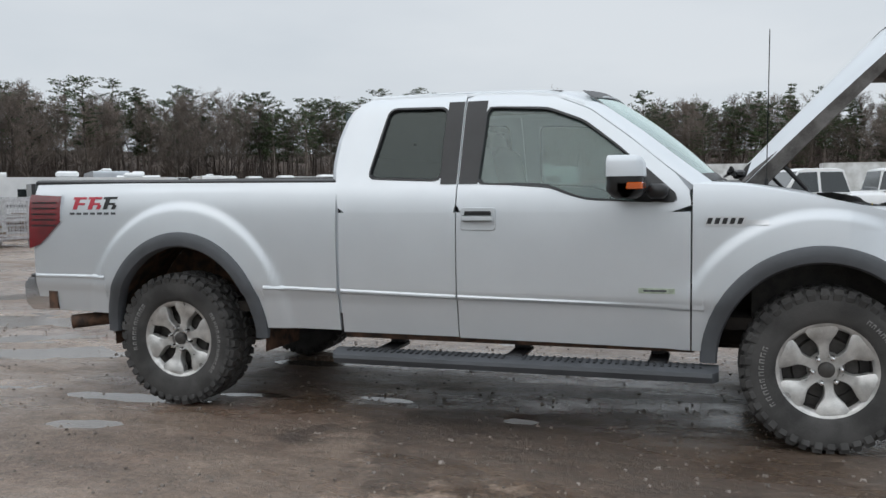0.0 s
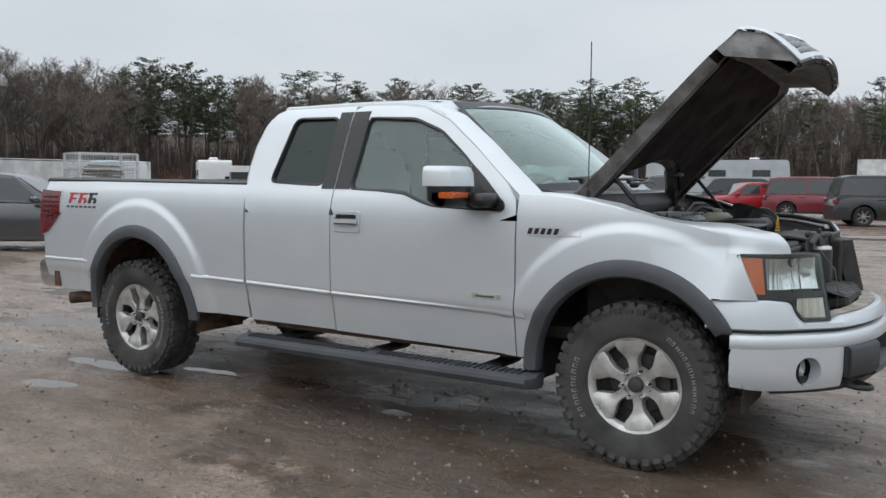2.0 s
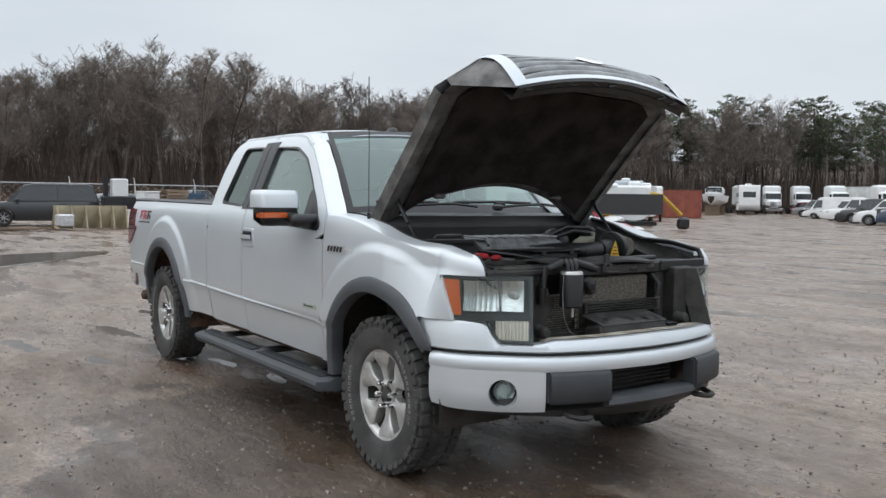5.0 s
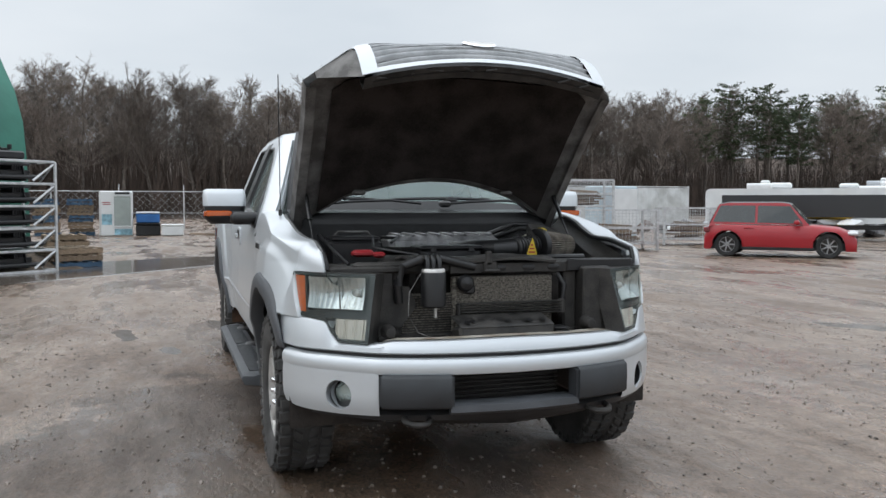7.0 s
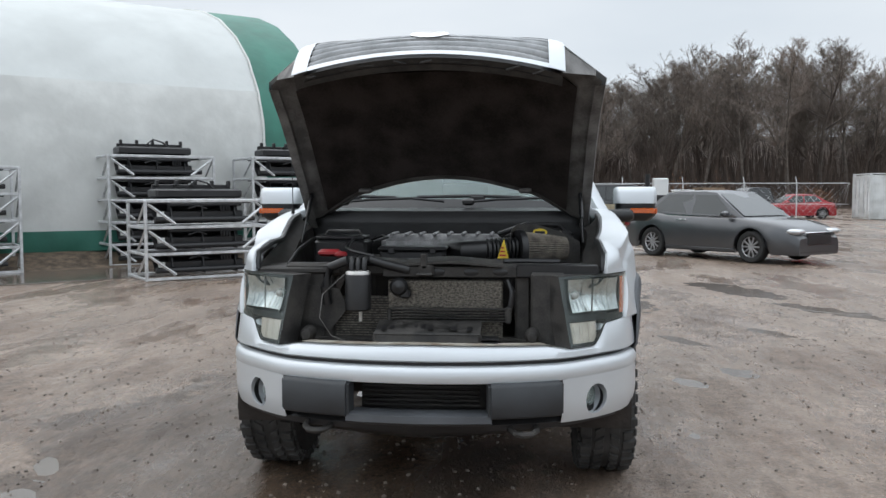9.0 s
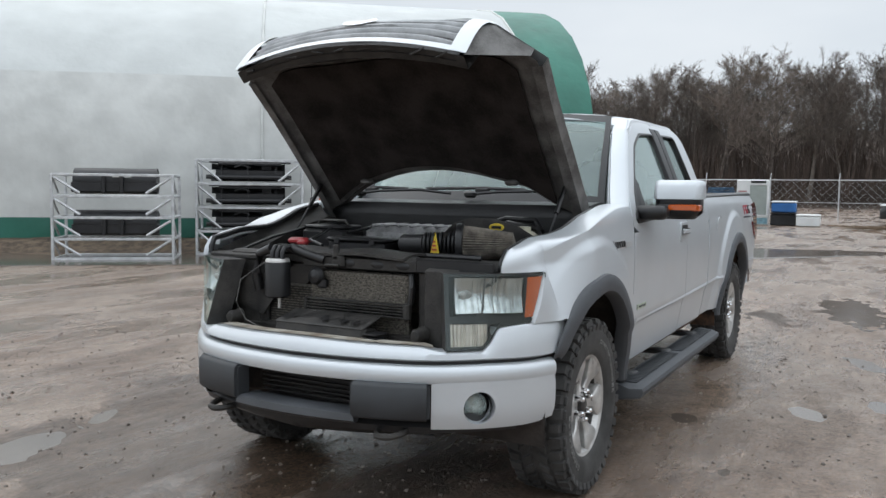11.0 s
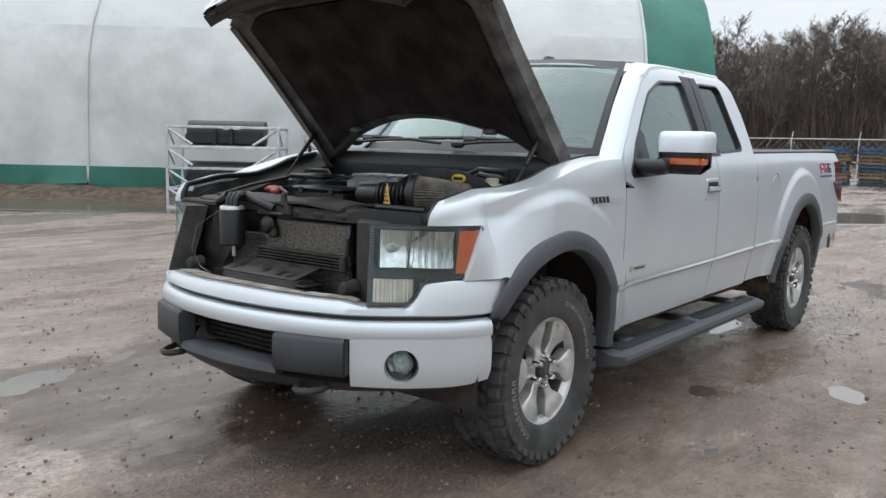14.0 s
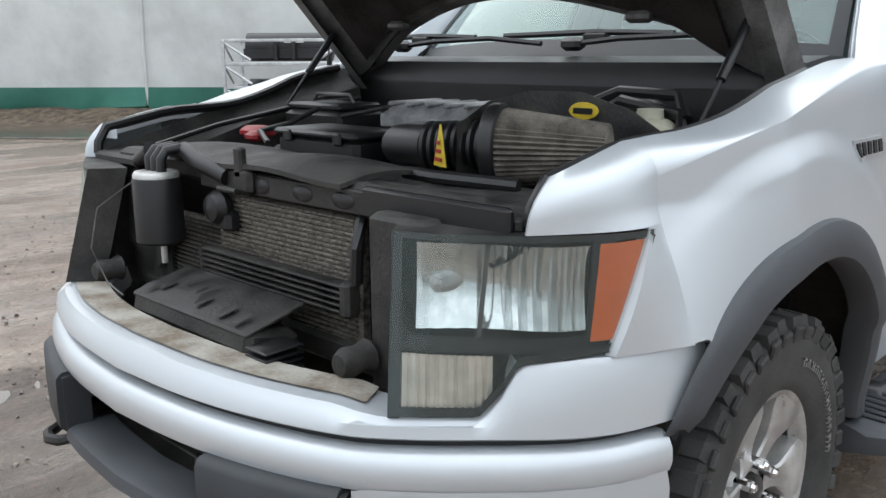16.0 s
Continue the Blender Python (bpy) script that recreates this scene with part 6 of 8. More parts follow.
def rack(at, length, depth, tiers, tier_h, rolls=False):
    """Stacked shipping frames; at is the front left foot, x runs along the wall's line to the right."""
    base = Matrix.Translation(at) @ pose(0, 0, 0, 0, 0, math.degrees(math.atan2(0.777, -0.629)))
    ob = thing("steel_rack", "galvanised steel rack stacked with black loader attachments", "rack", base, "racks by the fabric building")
    h = tiers * tier_h
    post = box(0, 0, h / 2, 0.05, 0.05, h, 0.006)
    me = None
    for x in (0, length):
        for y in (0, depth):
            mesh("post", moved(post, Matrix.Translation((x, y, 0))), GALV, ob)
    for k in range(tiers + 1):
        z = max(0.03, k * tier_h)
        for y in (0, depth):
            mesh("beam", box(length / 2, y, z, length - 0.05, 0.045, 0.05, 0.006), GALV, ob)
        for x in (0, length):
            mesh("side_beam", box(x, depth / 2, z, 0.045, depth - 0.05, 0.045, 0.006), GALV, ob)
        if k < tiers:
            mesh("diagonal_brace", tube([(0.04, -0.01, z + tier_h - 0.05), (0.48, -0.01, z + 0.06)], 0.024, 4), GALV, ob)
            mesh("diagonal_brace", tube([(length - 0.04, -0.01, z + tier_h - 0.05), (length - 0.48, -0.01, z + 0.06)], 0.024, 4), GALV, ob)
            for x in (0, length):
                mesh("side_brace", tube([(x, 0.04, z + tier_h - 0.05), (x, depth * 0.45, z + 0.06)], 0.022, 4), GALV, ob)
            if not rolls:
                mesh("crossbar", tube([(0.18, depth * 0.10, z + tier_h * 0.30), (length - 0.22, depth * 0.10, z + tier_h * 0.30)], 0.045, 8), TOOL, ob)
                mesh("top_plate", box(length * 0.5, depth * 0.5, z + tier_h * 0.93, length * 0.78, depth * 0.6, 0.025, 0.005), TOOL, ob)
                for q in (0.22, 0.47, 0.74):
                    mesh("gusset", prism([(depth * 0.10, z + 0.06), (depth * 0.42, z + 0.06), (depth * 0.36, z + tier_h * 0.92), (depth * 0.22, z + tier_h * 0.92)], length * q, length * q + 0.02, "x"), TOOL, ob)
                # blade, back plate with ribs, hoses
                mesh("blade", grid([[(x, depth * 0.35 + 0.22 * math.sin(t), z + 0.06 + (tier_h - 0.12) * t / 1.6) for t in steps(0, 1.6, 6)] for x in steps(0.25, length - 0.35, 2)]), TOOL, ob, "curved black blade")
                mesh("tool_frame", join(box(length * 0.48, depth * 0.25, z + tier_h * 0.45, length * 0.68, 0.10, tier_h * 0.35, 0.02), box(length * 0.5, depth * 0.2, z + tier_h * 0.86, length * 0.6, 0.12, 0.05, 0.01)), TOOL, ob)
                for i in range(4):
                    mesh("slot_plate", box(length * 0.62 + 0.05 * i, depth * 0.13, z + tier_h * 0.72, 0.018, 0.02, 0.11), TOOL, ob)
                mesh("hose", tube([(length * 0.35, depth * 0.12, z + tier_h * 0.7), (length * 0.42, depth * 0.08, z + tier_h * 0.82), (length * 0.5, depth * 0.12, z + tier_h * 0.7)], 0.012, 6), TOOL, ob)
                mesh("paper_label", box(0.30, depth * 0.18, z + tier_h * 0.5, 0.12, 0.006, 0.09), PAPER, ob)
            else:
                z2 = z + 0.05
                if k % 2 == 0:
                    continue
                r = tier_h * 0.62
                mesh("sweeper_drum", moved(lathe([(0.0, 0.0), (r, 0.01), (r, length - 0.62), (0.0, length - 0.60)], 24, "x"), Matrix.Translation((0.28, depth * 0.55, z + r + 0.04))), TOOL, ob, "black cylindrical sweeper drum")
                mesh("drum_cover", join(box(length / 2 - 0.02, depth * 0.35, z + r * 0.7, length - 0.55, 0.10, r * 0.8, 0.02), box(length * 0.40, depth * 0.25, z + r * 1.0, 0.07, 0.06, r * 1.5, 0.01), box(length * 0.55, depth * 0.25, z + r * 1.0, 0.07, 0.06, r * 1.5, 0.01)), TOOL, ob)
                mesh("name_plate", box(length * 0.55, depth * 0.55 - r - 0.012, z + r * 1.55, 0.34, 0.008, 0.05), PAPER, ob, "white plate with unreadable marks")
    return ob


def top_tool(at, length, rise):
    """A loose attachment lying on a full rack."""
    ob = thing("loader_attachment", "black steel loader attachment with hoses on top of a rack", "attachment", Matrix.Translation(at) @ pose(0, 0, 0, 0, 0, math.degrees(math.atan2(0.777, -0.629))), "loose loader attachments")
    mesh("beam", box(0, 0, 0.10, length, 0.55, 0.16, 0.03), TOOL, ob)
    mesh("back_plate", box(0, 0.2, rise * 0.5 + 0.06, length * 0.92, 0.06, rise, 0.01), TOOL, ob)
    for q in (-0.42, -0.2, 0.02, 0.22, 0.42):
        mesh("lug", box(length * q, 0.1, rise + 0.08, 0.05, 0.10, 0.10, 0.01), TOOL, ob)
    mesh("hose", tube([(-0.2, -0.2, 0.2), (-0.05, -0.25, 0.33), (0.15, -0.2, 0.28), (0.3, -0.1, 0.18)], 0.016, 6), TOOL, ob)
    return ob


rack((-8.90, -5.70, 0), 2.12, 1.15, 3, 0.44)
rack((-11.55, -7.65, 0), 2.10, 1.15, 5, 0.44)
rack((-12.95, -5.20, 0), 2.10, 1.15, 5, 0.44)
rack((-8.90, -10.30, 0), 2.10, 1.10, 4, 0.48)
rack((-6.46, -11.45, 0), 2.12, 1.00, 4, 0.395, rolls=True)

for (fx, fy), high, ln in (((-11.55, -7.65), 2.225, 1.45), ((-12.95, -5.20), 2.225, 1.3), ((-8.90, -5.70), 1.345, 1.5)):
    top_tool((fx - 0.629 * 1.0 - 0.777 * 0.55, fy + 0.777 * 1.0 - 0.629 * 0.55, high), ln, 0.20)

# ---- pallets, freezer, coolers ----
WOOD = material("weathered pallet wood", (0.26, 0.19, 0.13), 0.85, 0, 0.4, 6, 0.003, 40, stretch=(1, 8, 8), random_hue=0.3)
BLUEWOOD = material("blue painted pallet wood", (0.06, 0.12, 0.20), 0.8, 0, 0.4, 6)
WHITEP = material("white enamel", (0.74, 0.75, 0.75), 0.4, 0, 0.08, 2)
BLUEP = material("blue plastic", (0.03, 0.13, 0.36), 0.45, 0, 0.15, 3)


def pallets(at, rot, n, mat, seed):
    r = random.Random(seed)
    ob = thing("pallet_stack", "stack of weathered wooden pallets on wet ground", "pallets", Matrix.Translation(at) @ pose(0, 0, 0, 0, 0, rot), "pallet stacks")
    for k in range(n):
        j = pose(r.uniform(-0.05, 0.05), r.uniform(-0.05, 0.05), k * 0.145, 0, 0, r.uniform(-3, 3))
        slats = [box(0, -0.44 + 0.22 * i, 0.125, 1.2, 0.10, 0.022) for i in range(5)] + [box(-0.55 + 0.55 * i, 0, 0.065, 0.09, 1.0, 0.09) for i in range(3)] + [box(0, -0.44 + 0.44 * i, 0.011, 1.2, 0.10, 0.02) for i in range(3)]
        for sl in slats:
            mesh("board", moved(sl, j), BLUEWOOD if mat and (k % 5 in (0, 4)) else WOOD, ob, smooth=0)
    return ob


pallets((-35.2, -6.3, 0), 8, 11, True, 1)
pallets((-35.8, -5.0, 0), 4, 11, True, 2)
pallets((-15.6, -3.5, 0), 30, 3, True, 3)
pallets((-19.6, -4.0, 0), 12, 4, False, 4)
fz = thing("ice_freezer", "white upright ice freezer with glass door standing outdoors", "freezer", pose(-34.6, -3.5, 0, 0, 0, 8))
mesh("cabinet", box(0, 0, 0.95, 0.8, 1.3, 1.9, 0.03), WHITEP, fz)
mesh("glass_door", box(0.41, 0.22, 1.05, 0.02, 0.66, 1.25, 0.01), material("misty glass", (0.34, 0.38, 0.36), 0.15, 0, 0.1, 3), fz)
mesh("door_frame", join(box(0.42, 0.58, 1.05, 0.03, 0.05, 1.4), box(0.42, -0.14, 1.05, 0.03, 0.05, 1.4), box(0.42, 0.22, 1.72, 0.03, 0.7, 0.06), box(0.42, 0.22, 0.40, 0.03, 0.7, 0.06)), WHITEP, fz)
mesh("vent", box(0.41, 0.22, 1.82, 0.02, 0.6, 0.10), TOOL, fz)
mesh("picture_panel", join(box(0.403, -0.40, 0.70, 0.008, 0.40, 0.45), box(0.403, 0.25, 0.17, 0.008, 0.7, 0.25)), material("ice blue print", (0.30, 0.52, 0.62), 0.5, 0, 0.5, 4), fz)
mesh("red_marks", join(box(0.403, -0.42, 1.42, 0.008, 0.34, 0.035), box(0.403, -0.40, 1.34, 0.008, 0.30, 0.035)), RED, fz, "unreadable red marks")
for at, sz, mt, nm in (((-34.4, -2.2, 0), (0.6, 1.0, 0.55), TOOL, "black"), ((-34.4, -2.2, 0.55), (0.55, 0.95, 0.48), BLUEP, "blue"), ((-33.9, -1.2, 0), (0.6, 0.9, 0.5), WHITEP, "white")):
    c = thing("cooler_box", f"{nm} plastic cooler box outdoors by the fence", "cooler", Matrix.Translation(at), "cooler boxes")
    mesh("body", box(0, 0, sz[2] * 0.42, sz[0], sz[1], sz[2] * 0.84, 0.04), mt, c)
    mesh("lid", box(0, 0, sz[2] * 0.92, sz[0] + 0.03, sz[1] + 0.03, sz[2] * 0.16, 0.03), WHITEP if nm != "black" else TOOL, c)
for k in range(6):
    tagged(mesh("loose_board", moved(box(0, 0, 0.03, 2.4, 0.16, 0.05), pose(-33.4 + 0.3 * k, 0.6 + 0.35 * k, 0.02 * k, 0, 2, 60 + 17 * k)), WOOD), "grey weathered board lying on the ground", "board", "loose boards")

# ---- chain-link fence ----
def fence(pts, h=2.0):
    ob = thing("fence", "galvanised chain-link fence with top rail", "fence")
    for a, b in zip(pts, pts[1:]):
        a, b = Vector((*a, 0)), Vector((*b, 0))
        n = max(1, round((b - a).length / 3.0))
        for k in range(n):
            p = a + (b - a) * k / n
            mesh("post", tube([p, p + Vector((0, 0, h))], 0.032, 6), GALV, ob)
            mesh("barb_arm", tube([p + Vector((0, 0, h)), p + Vector((-0.25, 0.0, h + 0.35))], 0.016, 5), GALV, ob)
        mesh("top_rail", tube([a + Vector((0, 0, h)), b + Vector((0, 0, h))], 0.026, 6), GALV, ob)
        mesh("bottom_rail", tube([a + Vector((0, 0, 0.9)), b + Vector((0, 0, 0.9))], 0.012, 5), GALV, ob)
        d = (b - a)
        wires = []
        m = int(d.length / 0.35)
        for k in range(m):
            for s in (-1, 1):
                p = a + d * k / m
                q = a + d * min(1, max(0, (k + s * 5.6) / m))
                wires.append(tube([p, q + Vector((0, 0, h))], 0.004, 3, caps=False))
        tagged(mesh("chain_link", join(*wires), GALV, ob, smooth=0), kind="stuff")


fence([(-41.5, -34), (-41.5, -10), (-41.5, 12), (-42, 17.5)])

# ---- storage container, wire cages ----
def container(at, rot, L, mat, label):
    ob = thing("shipping_container", label, "container", Matrix.Translation(at) @ pose(0, 0, 0, 0, 0, rot), "containers")
    n = int(L / 0.14)
    for s in (-1, 1):
        rows = [[(-L / 2 + L * k / n, s * (1.19 + (0.03 if k % 4 < 2 else 0.0)), z) for z in (0.16, 2.48)] for k in range(n + 1)]
        mesh("side_wall", grid(rows), mat, ob, smooth=0)
    mesh("roof", box(0, 0, 2.55, L, 2.42, 0.06, 0.01), mat, ob)
    mesh("floor_frame", box(0, 0, 0.1, L, 2.4, 0.16, 0.01), mat, ob)
    mesh("end_wall", box(-L / 2 + 0.03, 0, 1.3, 0.05, 2.4, 2.4), mat, ob)
    for s in (-1, 1):
        d = mesh("door_leaf", box(L / 2, s * 0.6, 1.3, 0.06, 1.17, 2.35, 0.01), mat, ob)
        for q in (0.25, 0.75):
            mesh("lock_rod", tube([(L / 2 + 0.05, s * (0.05 + 1.1 * q), 0.2), (L / 2 + 0.05, s * (0.05 + 1.1 * q), 2.4)], 0.02, 6), GALV, d)
    for x in (-L / 2, L / 2):
        for s in (-1, 1):
            mesh("corner_post", box(x, s * 1.2, 1.3, 0.14, 0.10, 2.58, 0.01), mat, ob)
    return ob


CONTW = material("white container paint", (0.66, 0.68, 0.68), 0.5, 0, 0.12, 1.2, dark=(0.45, 0.46, 0.45))
CONTR = material("red container paint", (0.26, 0.07, 0.045), 0.6, 0, 0.3, 1.2)
container((-45.8, 25.7, 0), -90, 12.2, CONTW, "white corrugated shipping container with closed doors")
container((-50, 60, 0), 38, 6.1, CONTR, "rust red corrugated shipping container")


def cage(at, rot, L, D, H, legs=0.0):
    ob = thing("wire_cage", "galvanised wire mesh stillage cage holding scrap", "cage", Matrix.Translation(at) @ pose(0, 0, 0, 0, 0, rot), "wire cages")
    for x in (0, L):
        for y in (0, D):
            mesh("post", box(x, y, (H + legs) / 2, 0.08, 0.08, H + legs, 0.01), GALV, ob)
    for z in (legs + 0.06, legs + H * 0.5, legs + H):
        mesh("frame_bar", join(box(L / 2, 0, z, L, 0.05, 0.05), box(L / 2, D, z, L, 0.05, 0.05), box(0, D / 2, z, 0.05, D, 0.05), box(L, D / 2, z, 0.05, D, 0.05)), GALV, ob)
    w = []
    for y in (0, D):
        w += [box(L * k / 22, y, legs + H / 2, 0.008, 0.008, H) for k in range(1, 22)] + [box(L / 2, y, legs + H * k / 11, L, 0.008, 0.008) for k in range(1, 11)]
    for x in (0, L):
        w += [box(x, D * k / 12, legs + H / 2, 0.008, 0.008, H) for k in range(1, 12)] + [box(x, D / 2, legs + H * k / 11, 0.008, D, 0.008) for k in range(1, 11)]
    tagged(mesh("wire_mesh", join(*w), GALV, ob, smooth=0), kind="stuff")
    mesh("floor_plate", box(L / 2, D / 2, legs + 0.05, L, D, 0.04), RUST, ob)
    r = random.Random(int(L * 100))
    for k in range(9):
        mesh("scrap_bar", moved(box(0, 0, 0, L * r.uniform(0.4, 0.85), 0.09, 0.06), pose(L / 2 + r.uniform(-0.1, 0.1), D * r.uniform(0.2, 0.8), legs + 0.12 + 0.06 * k, 0, r.uniform(-3, 3), r.uniform(-12, 12))), WOOD if k % 3 else RUST, ob)
    return ob


cage((-18.05, 10.1, 0), 80, 2.4, 1.2, 1.05, 0.15)
cage((-23.0, 11.9, 0), 76, 1.9, 1.3, 1.0, 1.25)
cage((-20.6, 14.6, 0), 70, 1.9, 1.3, 1.1, 0.15)
fr = thing("white_cabinet", "large pale blue metal cabinet standing in the yard", "cabinet", pose(-26, 15.6, 0, 0, 0, 10))
mesh("body", box(0, 0, 1.05, 1.0, 1.9, 2.1, 0.04), material("pale blue enamel", (0.48, 0.58, 0.64), 0.4, 0, 0.1, 2), fr)
mesh("door", box(0.51, 0.3, 1.1, 0.03, 1.2, 1.8, 0.02), WHITEP, fr)

# ---- vehicles ----
CARGLASS = material("dark car glass", (0.020, 0.025, 0.026), 0.05, 0, 0.2, 3, coat=0.5, spec=0.6)
TYREB = material("car tyre", (0.022, 0.022, 0.022), 0.8, 0, 0.3, 6)
SILVRIM = material("silver wheel", (0.50, 0.50, 0.51), 0.35, 0.7, 0.2, 8)
HEADL = material("car lamp glass", (0.62, 0.63, 0.64), 0.12, 0.2, 0.2, 20, coat=1.0)
GREYCAR = material("graphite car paint", (0.075, 0.077, 0.083), 0.3, 0.5, 0.06, 2, coat=0.9)


def paint(name, c):
    return material(name, c, 0.34, 0.0, 0.06, 2, coat=0.35)


PW, PR, PDR, PBK, PBL, PG, PGN = (paint("white car paint", (0.70, 0.71, 0.71)), paint("red car paint", (0.34, 0.008, 0.016)), paint("dark red car paint", (0.16, 0.012, 0.025)), paint("black car paint", (0.02, 0.021, 0.023)),
                                  paint("navy van paint", (0.025, 0.04, 0.075)), paint("grey car paint", (0.17, 0.17, 0.175)), paint("dark green car paint", (0.02, 0.035, 0.035)))
TOPS = {  # outline of the body's upper edge, then of the cabin, as shares of length and height from tail to nose
    "sedan": ([(0, 0.50), (0.01, 0.62), (0.05, 0.68), (0.16, 0.70), (0.30, 0.66), (0.66, 0.635), (0.70, 0.64), (0.86, 0.58), (0.95, 0.51), (0.99, 0.42), (1, 0.36)], [(0.10, 0.0), (0.27, 0.93), (0.36, 1.0), (0.50, 1.0), (0.56, 0.95), (0.745, 0.0)]),
    "suv": ([(0, 0.40), (0.01, 0.55), (0.04, 0.60), (0.70, 0.585), (0.78, 0.58), (0.92, 0.53), (0.98, 0.45), (1, 0.35)], [(0.015, 0.0), (0.06, 0.92), (0.12, 1.0), (0.55, 1.0), (0.62, 0.94), (0.77, 0.0)]),
    "hatch": ([(0, 0.38), (0.01, 0.52), (0.05, 0.62), (0.55, 0.60), (0.72, 0.59), (0.88, 0.55), (0.97, 0.45), (1, 0.34)], [(0.03, 0.0), (0.10, 0.93), (0.16, 1.0), (0.52, 1.0), (0.57, 0.95), (0.71, 0.0)]),
    "van": ([(0, 0.36), (0.01, 0.48), (0.74, 0.48), (0.86, 0.44), (0.97, 0.36), (1, 0.28)], [(0.004, 0.0), (0.012, 0.95), (0.03, 1.0), (0.66, 1.0), (0.72, 0.95), (0.87, 0.0)]),
    "pickup": ([(0, 0.50), (0.01, 0.58), (0.45, 0.58), (0.70, 0.58), (0.76, 0.585), (0.93, 0.55), (0.98, 0.47), (1, 0.36)], [(0.38, 0.0), (0.41, 0.93), (0.45, 1.0), (0.62, 1.0), (0.66, 0.95), (0.77, 0.0)]),
}


def car(name, label, cat, at, heading, size, kind, body, roof=None, wheels=None, wb=0.60, group="", glassm=None, alloy=True):
    """A vehicle from its outline; at is its middle on the ground, heading in degrees."""
    L, W, H = size
    ob = thing(name, label, cat, Matrix.Translation(at) @ pose(0, 0, 0, 0, 0, heading), group)
    top, cab = TOPS[kind]
    w, zb = W / 2, 0.13 * H
    r = 0.225 * H if kind in ("sedan", "hatch") else 0.20 * H
    if kind == "van":
        r = 0.135 * H
    axles = (L * (-wb / 2 - 0.005), L * (wb / 2 - 0.005))
    ar = r * 1.16
    xs = sorted(set(steps(-L / 2, L / 2, 44)) | {a + d for a in axles for d in (-ar, -ar * 0.97, ar * 0.97, ar)})
    rows = []
    for x in xs:
        s = x / L + 0.5
        zt = lerp(top, s) * H
        pin = 1 - 0.16 * max(0, abs(s - 0.5) * 2 - 0.78) / 0.22 * (1.5 if s > 0.5 else 1)
        low = zb
        for a in axles:
            if abs(x - a) < ar:
                low = max(low, r + math.sqrt(ar * ar - (x - a) ** 2))
        low = min(low, zt - 0.12)
        hi = max(low + 0.02, zt * 0.62)
        row = [(x, -w * pin * 0.96, low), (x, -w * pin, low + (hi - low) * 0.35), (x, -w * pin * 1.0, hi), (x, -w * pin * 0.975, zt - 0.06), (x, -w * pin * 0.92, zt - 0.01), (x, -w * pin * 0.5, zt + 0.012), (x, 0, zt + 0.018)]
        rows.append(row + [(p[0], -p[1], p[2]) for p in reversed(row[:-1])])
    v, f = grid(rows)
    k = len(rows[0])
    mesh("body", (v, f + [tuple(range(k)), tuple(reversed(range(len(v) - k, len(v))))]), body, ob, smooth=50)
    mesh("underbody", box(0, 0, zb + 0.12, L * 0.94, W * 0.8, 0.22, 0.02), TOOL, ob)
    # cabin
    zbelt = lambda s: lerp(top, s) * H - 0.02
    rows, side = [], []
    for s, q in [(a, b) for a, b in cab]:
        base = zbelt(s)
        z = base + (H - base) * q
        ww = w * (0.92 - 0.19 * q) * (1 if kind != "van" else 1.08)
        rows.append([(L * (s - 0.5), -ww, z), (L * (s - 0.5), -ww * 0.93, z + 0.02 * q), (L * (s - 0.5), 0, z + 0.035 * q), (L * (s - 0.5), ww * 0.93, z + 0.02 * q), (L * (s - 0.5), ww, z)])
    mesh("roof", grid(rows), roof or body, ob, smooth=50)
    pts = cab
    lowz = [(a, 0.0) for a in steps(pts[0][0], pts[-1][0], 8)]

    def cp(s, q, lift, sd):
        base = zbelt(s)
        z = base + (H - base) * q
        ww = w * (0.92 - 0.19 * q) * (1 if kind != "van" else 1.08) + lift
        return (L * (s - 0.5), sd * ww, z)
    for sd in (-1, 1):
        sheet_pts = [cp(s, q, 0, sd) for s, q in pts] + [cp(s, q, 0, sd) for s, q in reversed(lowz)]
        n = len(sheet_pts)
        mesh("side_frame", (sheet_pts, [tuple(range(n))]), body, ob, smooth=0)
        s0, s1, s2, s3 = pts[0][0], pts[1][0], pts[-2][0], pts[-1][0]
        gl = glassm or CARGLASS
        if kind == "van":
            mesh("side_window", ([cp(0.66, 0.1, 0.006, sd), cp(0.82, 0.1, 0.006, sd), cp(0.745, 0.75, 0.006, sd), cp(0.66, 0.75, 0.006, sd)], [(0, 1, 2, 3)]), gl, ob, smooth=0)
        else:
            mids = (s1 * 0.5 + s2 * 0.5 + 0.02,)
            cuts = [s1 - 0.01, mids[0] - 0.008, mids[0] + 0.008, s2 + 0.01]
            lead = (s1 - s0) * 0.75
            trail = (s3 - s2) * 0.80
            mesh("side_window", ([cp(cuts[0] - lead * 0.55, 0.10, 0.006, sd), cp(cuts[1], 0.10, 0.006, sd), cp(cuts[1], 0.88, 0.006, sd), cp(cuts[0] + 0.02, 0.88, 0.006, sd)], [(0, 1, 2, 3)]), gl, ob, smooth=0)
            mesh("side_window", ([cp(cuts[2], 0.10, 0.006, sd), cp(cuts[3] + trail * 0.72, 0.10, 0.006, sd), cp(cuts[3] - 0.005, 0.86, 0.006, sd), cp(cuts[2], 0.88, 0.006, sd)], [(0, 1, 2, 3)]), gl, ob, smooth=0)
            for s in (cuts[1] - 0.05, cuts[2] + 0.05 - 0.09):
                hx = L * (s - 0.5)
                mesh("door_handle", box(hx, sd * (w * 0.985), zbelt(s) - 0.09, 0.16, 0.03, 0.03, 0.008), CHROME if kind == "sedan" else body, ob)
